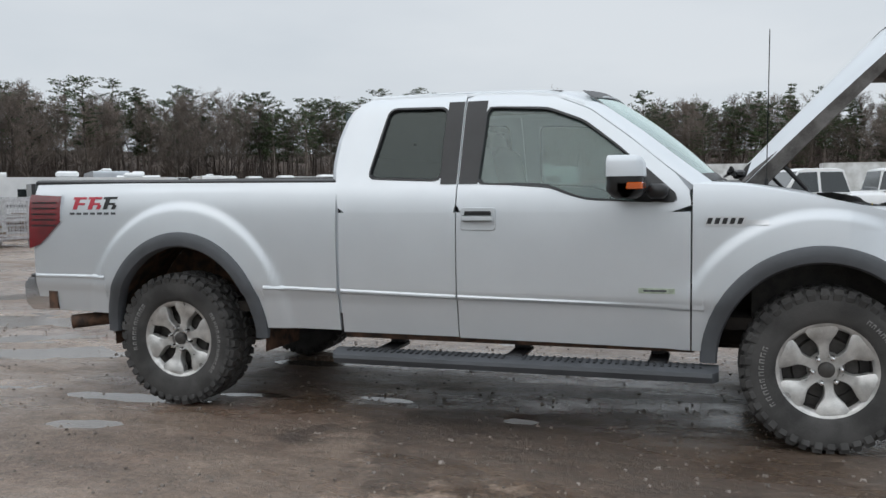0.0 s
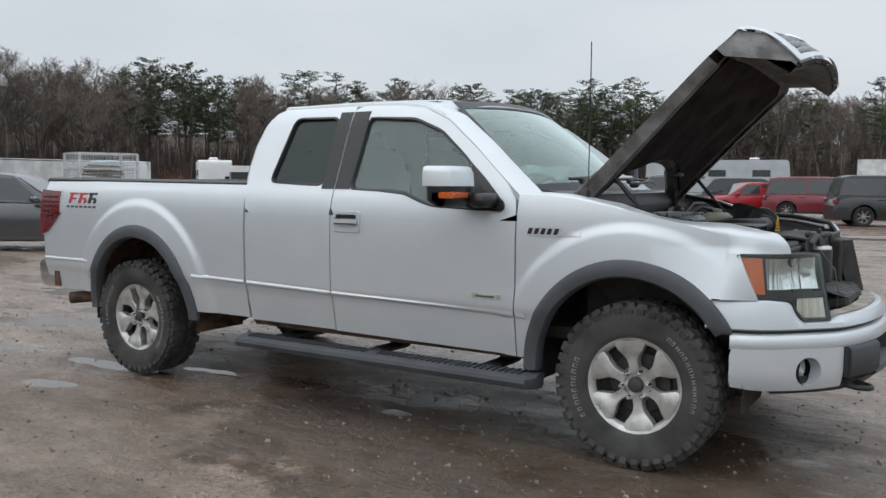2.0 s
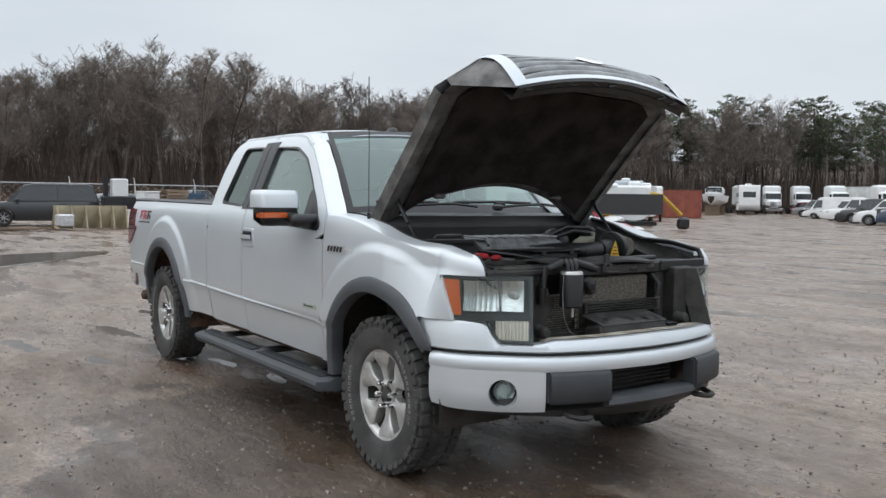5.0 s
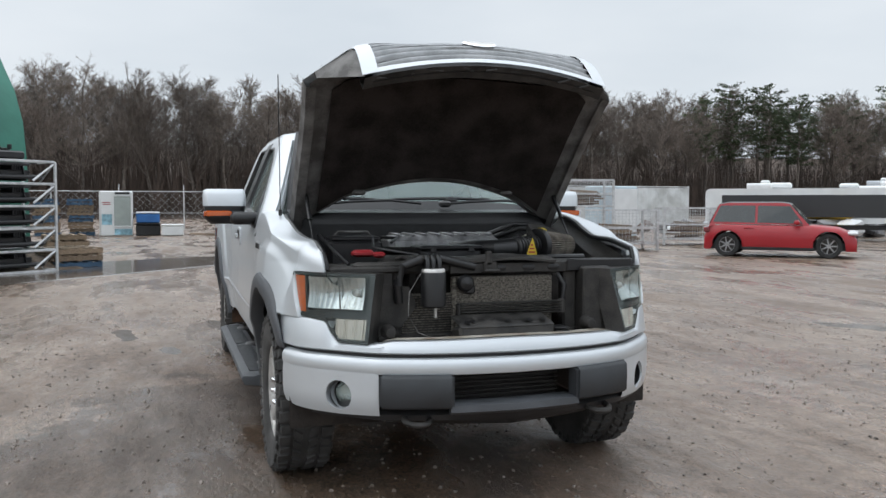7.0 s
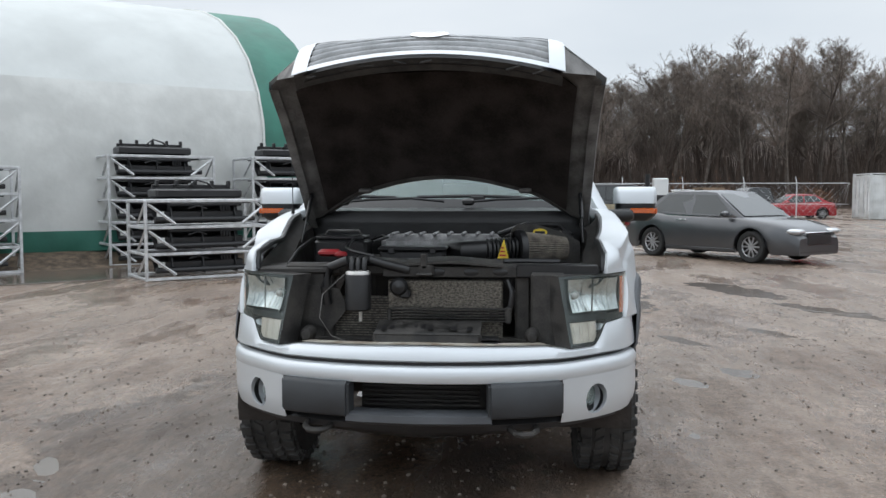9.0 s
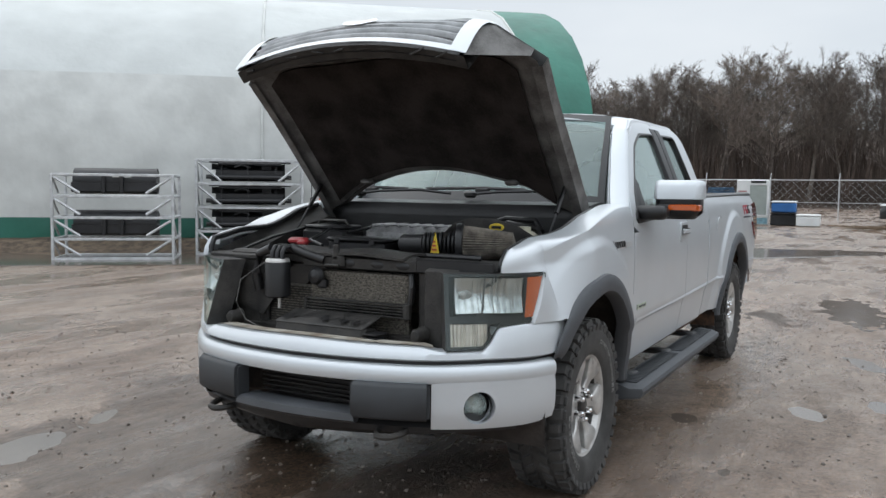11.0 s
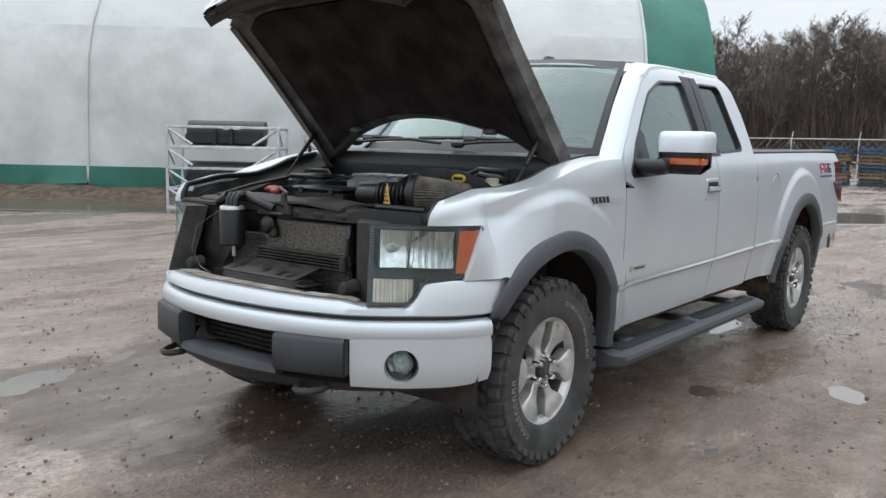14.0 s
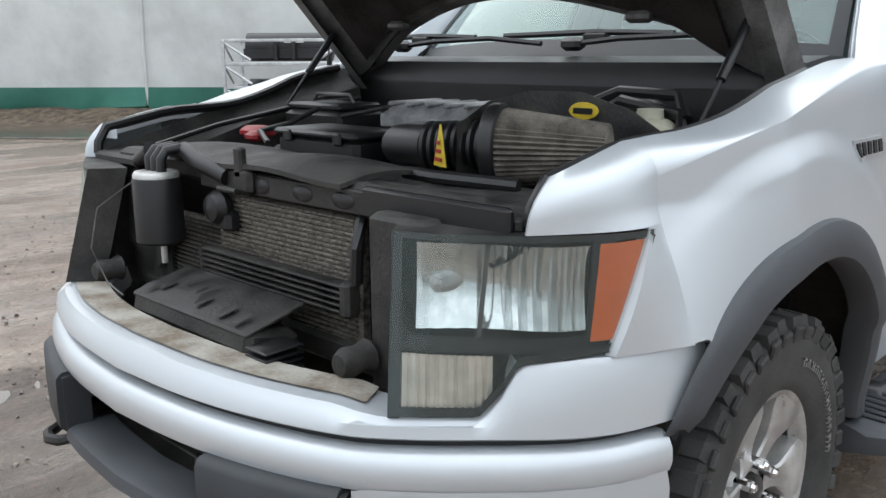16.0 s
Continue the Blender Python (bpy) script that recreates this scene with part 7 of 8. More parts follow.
            mesh("belt_trim", box(L * ((s0 + s3) / 2 - 0.5), sd * (w * 0.93), zbelt(0.5) + 0.015, L * (s3 - s0) * 0.86, 0.02, 0.02), CHROME if kind in ("sedan", "hatch") else TOOL, ob)
        mm = mesh("wing_mirror", box(L * (s3 - 0.085 - 0.5), sd * (w + 0.07), zbelt(s3) + 0.10, 0.14, 0.20, 0.13, 0.04), body, ob)
        mesh("headlamp", box(L / 2 - 0.13 * L / 4.5, sd * w * 0.68, H * 0.45, 0.28, w * 0.36, 0.11, 0.04), HEADL, ob)
        mesh("tail_lamp", box(-L / 2 + 0.07, sd * w * 0.78, H * 0.50, 0.16, w * 0.26, 0.17, 0.03), REDLENS, ob)
        mesh("sill", box(0, sd * w * 0.97, zb + 0.05, L * wb * 0.72, 0.05, 0.09, 0.02), TOOL if kind != "sedan" else body, ob)
    # screens
    for (a, b), nm in (((pts[-1], pts[-2]), "windscreen"), ((pts[0], pts[1]), "rear_screen")):
        if kind == "van" and nm == "rear_screen":
            continue
        e = 0.006 * (1 if nm == "windscreen" else -1)
        q0, q1 = 0.08, 0.94
        sA, sB = a[0] + (b[0] - a[0]) * q0 * 1.05, a[0] + (b[0] - a[0]) * q1
        P, Q = cp(sA, a[1] + (b[1] - a[1]) * q0, -0.06, 1), cp(sB, a[1] + (b[1] - a[1]) * q1, -0.06, 1)
        mesh(nm, ([(P[0] + e * 2, P[1], P[2] + 0.012), (P[0] + e * 2, -P[1], P[2] + 0.012), (Q[0] + e * 2, -Q[1], Q[2] + 0.016), (Q[0] + e * 2, Q[1], Q[2] + 0.016)], [(0, 1, 2, 3)]), glassm or CARGLASS, ob, smooth=0)
    mesh("front_grille", box(L / 2 - 0.02, 0, H * 0.34, 0.06, w * 0.95, H * 0.17, 0.03), TOOL, ob)
    mesh("grille_trim", box(L / 2 - 0.015, 0, H * 0.435, 0.05, w * 1.0, 0.025, 0.01), CHROME, ob)
    mesh("bumper_lip", box(L / 2 - 0.06, 0, zb + 0.06, 0.12, w * 1.5, 0.08, 0.03), TOOL, ob)
    for a in axles:
        for sd in (-1, 1):
            mesh("wheel_arch", moved(grid([[(ar * math.cos(t), y, r + ar * math.sin(t)) for y in (-0.02, 0.0, 0.2)] for t in steps(0, math.pi, 14)]), Matrix.Translation((a, sd * (w - 0.0), 0)) @ Matrix.Diagonal((1, -sd, 1, 1))), TOOL, ob)
            wh = mesh("wheel", moved(lathe([(r * 0.64, 0.085), (r * 0.70, 0.10), (r * 0.92, 0.10), (r, 0.07), (r, -0.09), (r * 0.6, -0.10)], 28), Matrix.Translation((a, sd * (w - 0.11), r)) @ Matrix.Diagonal((1, sd, 1, 1))), TYREB, ob)
            sp = [lathe([(0.0, 0.075), (r * 0.16, 0.075), (r * 0.17, 0.05)], 16), lathe([(r * 0.60, 0.06), (r * 0.66, 0.09), (r * 0.68, 0.085)], 28)]
            nsp = 10 if kind == "sedan" else 7
            for j in range(nsp):
                sp.append(moved(box(r * 0.37, 0.066, 0, r * 0.56, 0.03, r * 0.11, 0.01), Matrix.Rotation(2 * math.pi * j / nsp, 4, "Y")))
            m4 = Matrix.Translation((a, sd * (w - 0.11), r)) @ Matrix.Diagonal((1, sd, 1, 1))
            mesh("rim", moved(join(*sp), m4), SILVRIM if alloy else TYREB, wh)
            mesh("brake_disc", moved(lathe([(0.0, 0.0), (r * 0.63, 0.0)], 20), m4), POCKET, wh)
    return ob


REARP = "parked vehicles"
sed = car("sedan", "graphite grey four-door sedan parked on wet gravel", "car", (-15.1, 4.95, 0), 39.5, (4.57, 1.80, 1.48), "sedan", GREYCAR, group=REARP, wb=0.58)
mini = car("hatchback", "red three-door hatchback with black roof and chrome belt trim", "car", (-14.4, 14.2, 0), 46, (3.72, 1.72, 1.42), "hatch", PR, PBK, group=REARP, wb=0.665)
for lab, at, hd, size, kind, pt in (
        ("grey sport utility vehicle seen in the parked row", (-13.0, 39.3, 0), 205, (4.9, 1.9, 1.85), "suv", PG),
        ("white four-door sedan parked in the row", (-17.7, 46.0, 0), 200, (4.8, 1.83, 1.46), "sedan", PW),
        ("navy blue high-roof panel van", (-21.2, 50.0, 0), 198, (6.0, 2.0, 2.7), "van", PBL),
        ("red compact hatchback with a dented rear", (-10.2, 36.4, 0), 215, (4.1, 1.75, 1.5), "hatch", PR),
        ("dark green crossover parked between red cars", (-8.9, 35.0, 0), 222, (4.6, 1.85, 1.66), "suv", PGN),
        ("bright red four-door sedan in the parked row", (-7.3, 33.6, 0), 215, (4.6, 1.8, 1.45), "sedan", PR),
        ("dark red crossover with silver window trim", (-4.2, 33.2, 0), 14, (4.65, 1.85, 1.69), "suv", PDR),
        ("black stripped sport utility shell", (-0.9, 28.0, 0), 20, (4.7, 1.85, 1.7), "suv", PBK),
        ("white crew-cab work pickup with marker lights", (5.6, 29.5, 0), 10, (5.9, 2.0, 1.98), "pickup", PW),
        ("white work pickup with dark lower stripe", (2.0, 33.0, 0), 6, (5.8, 2.0, 1.95), "pickup", PW),
        ("white pickup with long bed", (2.6, 24.5, 0), 200, (5.7, 2.0, 1.9), "pickup", PW),
        ("black sport utility vehicle by the fence", (-39.0, 3.9, 0), -96, (5.1, 2.0, 1.9), "suv", PBK),
        ("dark wagon by the fence", (-43.8, 8.0, 0), -80, (4.7, 1.8, 1.5), "suv", PG),
        ("white sport utility vehicle in the long row", (-26.3, 55.3, 0), 200, (4.8, 1.9, 1.8), "suv", PW),
        ("white pickup in the long row", (-32.6, 63.2, 0), 200, (5.6, 2.0, 1.9), "pickup", PW),
        ("dark pickup in the long row", (-29.4, 59.3, 0), 200, (5.6, 2.0, 1.85), "pickup", PBK),
        ("white sport utility vehicle with missing nose", (-36.5, 68.0, 0), 198, (4.8, 1.9, 1.8), "suv", PW),
        ("white van in the long row", (-41.7, 74.2, 0), 198, (5.4, 2.0, 2.1), "van", PW),
        ("grey pickup far along the row", (-47.9, 82.2, 0), 198, (5.6, 2.0, 1.85), "pickup", PG),
        ("dark red car far along the row", (-58.8, 96.6, 0), 150, (4.7, 1.85, 1.6), "suv", PDR),
        ("blue car beyond the fence", (-47.5, 12.0, 0), -70, (4.5, 1.8, 1.5), "sedan", PBL),
        ("black pickup beyond the fence", (-48.5, 14.5, 0), -75, (5.4, 1.95, 1.8), "pickup", PBK),
        ("red car beyond the fence", (-47.0, 16.2, 0), -84, (4.4, 1.8, 1.4), "sedan", PR)):
    car({"sedan": "sedan", "suv": "sport_utility_vehicle", "hatch": "hatchback", "van": "van", "pickup": "parked_pickup"}[kind], lab, "van" if kind == "van" else "car", at, hd, size, kind, pt, group=REARP)


def semi(at, heading, pt, trailer=False):
    ob = thing("semi_truck", "white sleeper-cab semi truck parked far off", "truck", Matrix.Translation(at) @ pose(0, 0, 0, 0, 0, heading), "semi trucks")
    mesh("sleeper", box(-0.6, 0, 2.5, 2.4, 2.3, 2.9, 0.25), pt, ob)
    mesh("cab", box(1.2, 0, 2.1, 1.4, 2.2, 2.0, 0.25), pt, ob)
    mesh("bonnet", box(2.7, 0, 1.45, 1.9, 1.9, 1.1, 0.3), pt, ob)
    mesh("windscreen", box(1.88, 0, 2.45, 0.1, 2.0, 0.8, 0.04), CARGLASS, ob)
    for s in (-1, 1):
        mesh("side_window", box(1.25, s * 1.1, 2.4, 0.8, 0.04, 0.7, 0.02), CARGLASS, ob)
        for x in (2.6, -2.6, -3.9):
            mesh("wheel", moved(lathe([(0.0, 0.1), (0.3, 0.12), (0.5, 0.14), (0.5, -0.14)], 20), Matrix.Translation((x, s * 1.0, 0.5)) @ Matrix.Diagonal((1, s, 1, 1))), TYREB, ob)
    mesh("grille", box(3.66, 0, 1.3, 0.06, 1.1, 0.9, 0.05), CHROME, ob)
    mesh("bumper", box(3.6, 0, 0.6, 0.25, 2.2, 0.4, 0.06), CHROME, ob)
    mesh("chassis", box(-2.0, 0, 0.8, 5.5, 0.9, 0.3, 0.03), TOOL, ob)
    return ob


for k, (x, y) in enumerate(((-67.8, 102.8), (-65.7, 106.5), (-59.8, 105.4), (-52.9, 104.6), (-70.8, 100.7))):
    semi((x, y, 0), -50 + 4 * k, PW)


def trailer(name, label, at, heading, size, mat, stripe=None, cat="trailer", hump=True):
    """A box trailer or caravan with windows, door, roof units and wheels."""
    L, W, H = size
    ob = thing(name, label, cat, Matrix.Translation(at) @ pose(0, 0, 0, 0, 0, heading), "trailers and caravans")
    prof = rounded([(-L / 2, 0.55), (L / 2 - 0.5, 0.55), (L / 2, 1.1), (L / 2 - 0.25, H), (-L / 2, H)], 0.25, 4) if hump else [(-L / 2, 0.9), (L / 2, 0.9), (L / 2, H), (-L / 2, H)]
    mesh("body", prism(prof, -W / 2, W / 2, "y"), mat, ob, smooth=30)
    for s in (-1, 1):
        if hump:
            for x in (-L * 0.3, 0.0, L * 0.3):
                mesh("window", box(x, s * (W / 2 + 0.01), H * 0.68, L * 0.12, 0.03, H * 0.16, 0.02), CARGLASS, ob)
            mesh("stripe", box(0, s * (W / 2 + 0.006), H * 0.42, L * 0.92, 0.012, 0.16), stripe or PG, ob)
            mesh("door", box(L * 0.17, s * (W / 2 + 0.012), H * 0.52, 0.7, 0.02, H * 0.6, 0.02), mat, ob)
        for x in (-L * 0.12, -L * 0.12 - 0.85):
            mesh("wheel", moved(lathe([(0.0, 0.06), (0.2, 0.08), (0.36, 0.10), (0.36, -0.1)], 18), Matrix.Translation((x, s * (W / 2 - 0.1), 0.36)) @ Matrix.Diagonal((1, s, 1, 1))), TYREB, ob)
    if hump:
        mesh("roof_unit", box(-L * 0.1, 0, H + 0.14, 0.9, 0.7, 0.28, 0.08), WHITEP, ob)
        mesh("roof_unit", box(L * 0.25, 0, H + 0.12, 0.8, 0.6, 0.22, 0.08), WHITEP, ob)
        mesh("front_window", box(L / 2 - 0.12, 0, H * 0.68, 0.06, W * 0.6, H * 0.2, 0.03), CARGLASS, ob)
    mesh("chassis", box(0, 0, 0.5, L * 0.95, W * 0.5, 0.16, 0.02), TOOL, ob)
    return ob


GREYRV = material("grey caravan side", (0.42, 0.45, 0.48), 0.4, 0, 0.1, 1.0)
trailer("caravan", "long grey fifth-wheel caravan with dark windows", (-17.5, 68, 0), 12, (11.5, 2.5, 3.4), GREYRV, cat="caravan")
trailer("caravan", "white travel caravan with dark windows", (-33.0, 37.0, 0), 128, (6.0, 2.3, 2.4), WHITEP, cat="caravan")
trailer("caravan", "white and grey travel caravan", (-41.0, 47.0, 0), 130, (7.0, 2.4, 2.6), WHITEP, PBL, cat="caravan")
trailer("caravan", "white fifth-wheel caravan far off", (-64, 92, 0), -52, (9.5, 2.5, 3.7), WHITEP, cat="caravan")
trailer("caravan", "dark striped motor caravan", (-46, 50, 0), 135, (8.5, 2.5, 3.1), GREYRV, PBK, cat="caravan")
trailer("caravan", "white caravan with roof vents", (-52, 44, 0), 140, (8.0, 2.5, 3.0), WHITEP, cat="caravan")
trailer("box_trailer", "black enclosed box trailer", (-23, 22.8, 0), 48, (6.5, 2.3, 1.75), PBK, hump=False)
trailer("caravan", "white caravan roof behind a black trailer", (-27.3, 26.0, 0), 48, (8.0, 2.5, 2.1), WHITEP, cat="caravan")
trailer("box_trailer", "white semi box trailer far off", (-2, 92, 0), 4, (15, 2.6, 4.0), CONTW, hump=False)
trailer("box_trailer", "white semi box trailer far off", (-59.6, 118.0, 0), 27, (15, 2.6, 4.0), CONTW, hump=False)
trailer("box_trailer", "pale semi box trailer far off", (18, 96, 0), 2, (15, 2.6, 4.0), CONTW, hump=False)
trailer("box_trailer", "long grey box trailer far off", (-70, 140, 0), 20, (16, 2.6, 4.0), GREYRV, hump=False)
bt = thing("motor_boat", "white cabin motor boat on blocks", "boat", pose(-60, 80, 0, 0, 0, -58))
hull = [[(x, s * 1.35 * math.sqrt(max(0, 1 - ((x + 3.5) / 7.4) ** 4)) * k, 1.0 + h + 0.25 * max(0, x) / 3.5) for s, k, h in ((-1, 1.0, 1.25), (-1, 0.9, 0.55), (-1, 0.06, 0.0), (1, 0.06, 0.0), (1, 0.9, 0.55), (1, 1.0, 1.25))] for x in steps(-3.6, 3.75, 14)]
mesh("hull", grid(hull), WHITEP, bt)
mesh("deck", box(-0.4, 0, 2.28, 6.2, 2.3, 0.06), WHITEP, bt)
mesh("cabin", box(-0.6, 0, 2.8, 2.8, 2.0, 1.0, 0.25), WHITEP, bt)
mesh("windscreen", box(0.75, 0, 2.95, 0.1, 1.8, 0.6, 0.05), CARGLASS, bt)
mesh("cradle", join(box(-2, 0, 0.55, 0.3, 2.0, 1.1), box(2, 0, 0.6, 0.3, 1.6, 1.2)), WOOD, bt)
YEL = material("yellow machine paint", (0.55, 0.34, 0.03), 0.5, 0, 0.25, 3)
ex = thing("excavator", "yellow compact excavator with raised boom", "excavator", pose(-26.0, 26.5, 0, 0, 0, 40))
mesh("body", box(0, 0, 1.15, 2.0, 1.7, 0.8, 0.1), YEL, ex)
mesh("engine_grille", box(1.02, 0, 1.1, 0.04, 1.2, 0.4, 0.02), TOOL, ex)
for s in (-1, 1):
    mesh("track", box(0, s * 0.75, 0.35, 2.4, 0.4, 0.65, 0.28), TOOL, ex)
bo = mesh("boom", tube([(0.6, 0.3, 1.3), (1.6, 0.8, 2.0), (3.2, 1.4, 1.7)], 0.14, 6), YEL, ex)
mesh("dipper", tube([(3.15, 1.38, 1.75), (4.1, 1.72, 0.8)], 0.10, 6), YEL, bo)
mesh("bucket", box(4.2, 1.75, 0.4, 0.6, 0.7, 0.6, 0.12), TOOL, bo)
pl = thing("snow_plough", "tan ribbed snow plough blade on wet ground", "plough", pose(-33.8, 4.9, 0, 0, 0, 8))
TAN = material("tan plough paint", (0.42, 0.36, 0.25), 0.6, 0, 0.25, 2)
mesh("blade", grid([[(0.35 * math.sin(t * 1.6), y, 0.05 + 0.95 * t) for t in steps(0, 1, 8)] for y in steps(-1.5, 1.5, 4)]), TAN, pl)
for k in range(6):
    y = -1.4 + 0.56 * k
    mesh("rib", prism([(0.02, 0.05), (0.62, 0.05), (0.42, 1.0), (0.34, 1.0)], y, y + 0.06, "y"), TAN, pl)
mesh("mount", box(0.7, -1.2, 0.4, 0.9, 0.5, 0.5, 0.06), GALV, pl)
fp = thing("fuel_dispenser", "black and white fuel dispenser by the fence", "fuel pump", pose(-37.2, 7.0, 0, 0, 0, 0))
mesh("body", box(0, 0, 0.7, 0.6, 1.5, 1.4, 0.05), TOOL, fp)
mesh("column", box(0, 0.0, 1.65, 0.5, 0.7, 1.1, 0.04), WHITEP, fp)
mesh("pipe", tube([(0, -0.6, 1.4), (0, -0.6, 2.4)], 0.12, 8), TOOL, fp)
for k, (x, y) in enumerate(((-37.5, 8.8), (-37.4, 9.8), (-37.6, 10.8), (-38.2, 9.3))):
    b = thing("steel_drum", "dark weathered steel drum", "drum", pose(x, y, 0), "drums by the fence")
    mesh("barrel", lathe([(0.0, 0.0), (0.36, 0.0), (0.37, 0.03), (0.36, 0.5), (0.375, 0.52), (0.36, 0.55), (0.36, 1.05), (0.37, 1.08), (0.34, 1.06), (0.0, 1.06)], 22, "z"), DUSTY, b)
pallets((-35.6, 8.9, 0), 12, 12, False, 5)
pallets((-36.4, 10.0, 0), 20, 11, True, 6)
for x, y, z in ((-34.6, 7.2, 0.0), (-34.9, 8.0, 0.0), (-34.7, 7.6, 0.82)):
    tote = thing("white_tote", "white plastic bulk tote with ribbed sides", "tote", pose(x, y, z, 0, 0, 14), "white totes by the fence")
    mesh("bin", box(0, 0, 0.40, 0.75, 0.75, 0.72, 0.04), WHITEP, tote)
    mesh("lid", box(0, 0, 0.785, 0.79, 0.79, 0.06, 0.02), WHITEP, tote)
    for q in (-0.24, 0.0, 0.24):
        mesh("side_rib", box(0.382, q, 0.40, 0.02, 0.04, 0.66, 0.006), WHITEP, tote)
# heap of parts by the excavator
r = random.Random(5)
for k in range(26):
    tagged(mesh("scrap_part", moved(box(0, 0, 0, r.uniform(0.4, 1.6), r.uniform(0.3, 0.9), r.uniform(0.2, 0.7), 0.08), pose(-29 + r.uniform(-4, 5), 24.5 + r.uniform(-3.5, 3.5), r.uniform(0.15, 0.4), r.uniform(-20, 20), r.uniform(-20, 20), r.uniform(0, 180))), (WHITEP, GALV, RUST, TOOL, PG)[k % 5]), "dented scrap body part lying in a heap", "scrap", "scrap heap")


# ---- woods: bare broadleaf trees and pines ----
BARK = material("grey brown bark", (0.150, 0.126, 0.108), 0.9, 0, 0.4, 3, 0.01, 12, random_hue=0.35)
TWIG = material("bare twigs", (0.190, 0.158, 0.136), 0.9, 0, 0.3, 2, random_hue=0.35)
NEEDLE = material("pine needles", (0.066, 0.092, 0.040), 0.8, 0, 0.5, 0.8, dark=(0.032, 0.050, 0.024), random_hue=0.3)
LEAF = material("rusty dead leaves", (0.20, 0.095, 0.045), 0.9, 0, 0.4, 2)
BRUSH = material("brown undergrowth", (0.085, 0.062, 0.050), 0.95, 0, 0.4, 0.4)


def limb(v, f, p, q, r0, r1, n):
    """Add a tapered bar from p to q."""
    d = (q - p).normalized()
    a = d.cross(Vector((0.31, 0.87, 0.13))).normalized()
    b = d.cross(a)
    i = len(v)
    for c, r in ((p, r0), (q, r1)):
        for k in range(n):
            t = 2 * math.pi * k / n
            v.append(tuple(c + r * (math.cos(t) * a + math.sin(t) * b)))
    for k in range(n):
        m = (k + 1) % n
        f.append((i + k, i + m, i + n + m, i + n + k))


def bare_tree(seed, h, spread_=0.42):
    """Leafless tree: a forking trunk, rising limbs in an oval crown, fine twigs."""
    rnd = random.Random(seed)
    tv, tf, cv, cf = [], [], [], []

    def twig(p, d, length):
        for _ in range(4):
            nd = (d + Vector((rnd.uniform(-1, 1), rnd.uniform(-1, 1), rnd.uniform(-0.5, 0.9))) * 0.75).normalized()
            q = p + nd * length * rnd.uniform(0.6, 1.2)
            w = nd.cross(Vector((rnd.uniform(-1, 1), rnd.uniform(-1, 1), 0.3))).normalized() * 0.0065
            i = len(cv)
            cv.extend([tuple(p - w), tuple(p + w), tuple(q)])
            cf.append((i, i + 1, i + 2))

    def grow(p, d, length, r, level):
        segs = (4, 3, 2)[level - 1]
        for s in range(segs):
            lift = Vector((0, 0, 0.16 if level < 3 else 0.05))
            d = (d + lift + Vector((rnd.uniform(-1, 1), rnd.uniform(-1, 1), rnd.uniform(-0.6, 0.6))) * 0.22).normalized()
            q = p + d * (length / segs)
            r1 = r * 0.74
            if level == 1:
                limb(tv, tf, p, q, r, r1, 4)
            else:
                limb(cv, cf, p, q, max(r, 0.010), max(r1, 0.007), 3)
            for _ in range(2):
                ang = rnd.uniform(0, 6.283)
                nd = (d * 0.9 + Vector((math.cos(ang), math.sin(ang), rnd.uniform(-0.1, 0.6))) * rnd.uniform(0.6, 1.0)).normalized()
                at = p + (q - p) * rnd.uniform(0.2, 1.0)
                if level < 3:
                    grow(at, nd, length * rnd.uniform(0.42, 0.62) * (1 - 0.35 * s / segs), r1 * 0.6, level + 1)
                else:
                    twig(at, nd, max(0.35, length * 0.55))
            p, r = q, r1
        twig(p, d, 0.5)
    p, d, r = Vector((0, 0, -0.1)), Vector((rnd.uniform(-0.05, 0.05), rnd.uniform(-0.05, 0.05), 1)).normalized(), h * 0.0125
    low = rnd.uniform(0.24, 0.40)
    n = 9
    for k in range(n):
        d = (d + Vector((rnd.uniform(-1, 1), rnd.uniform(-1, 1), 0.4)) * 0.09).normalized()
        q = p + d * (h * 0.86 / n)
        limb(tv, tf, p, q, r, r * 0.85, 6)
        s = (k + 0.5) / n
        if s > low:
            u = (s - low) / (1 - low)
            for _ in range(2):
                ang = rnd.uniform(0, 6.283)
                nd = Vector((math.cos(ang) * spread_ * 1.7, math.sin(ang) * spread_ * 1.7, rnd.uniform(0.45, 0.95))).normalized()
                grow(p + (q - p) * rnd.random(), nd, h * (0.36 - 0.22 * u) * rnd.uniform(0.75, 1.15), r * 0.5, 1)
        p, r = q, r * 0.85
    grow(p, d, h * 0.14, r * 0.8, 2)
    return (tv, tf), (cv, cf)


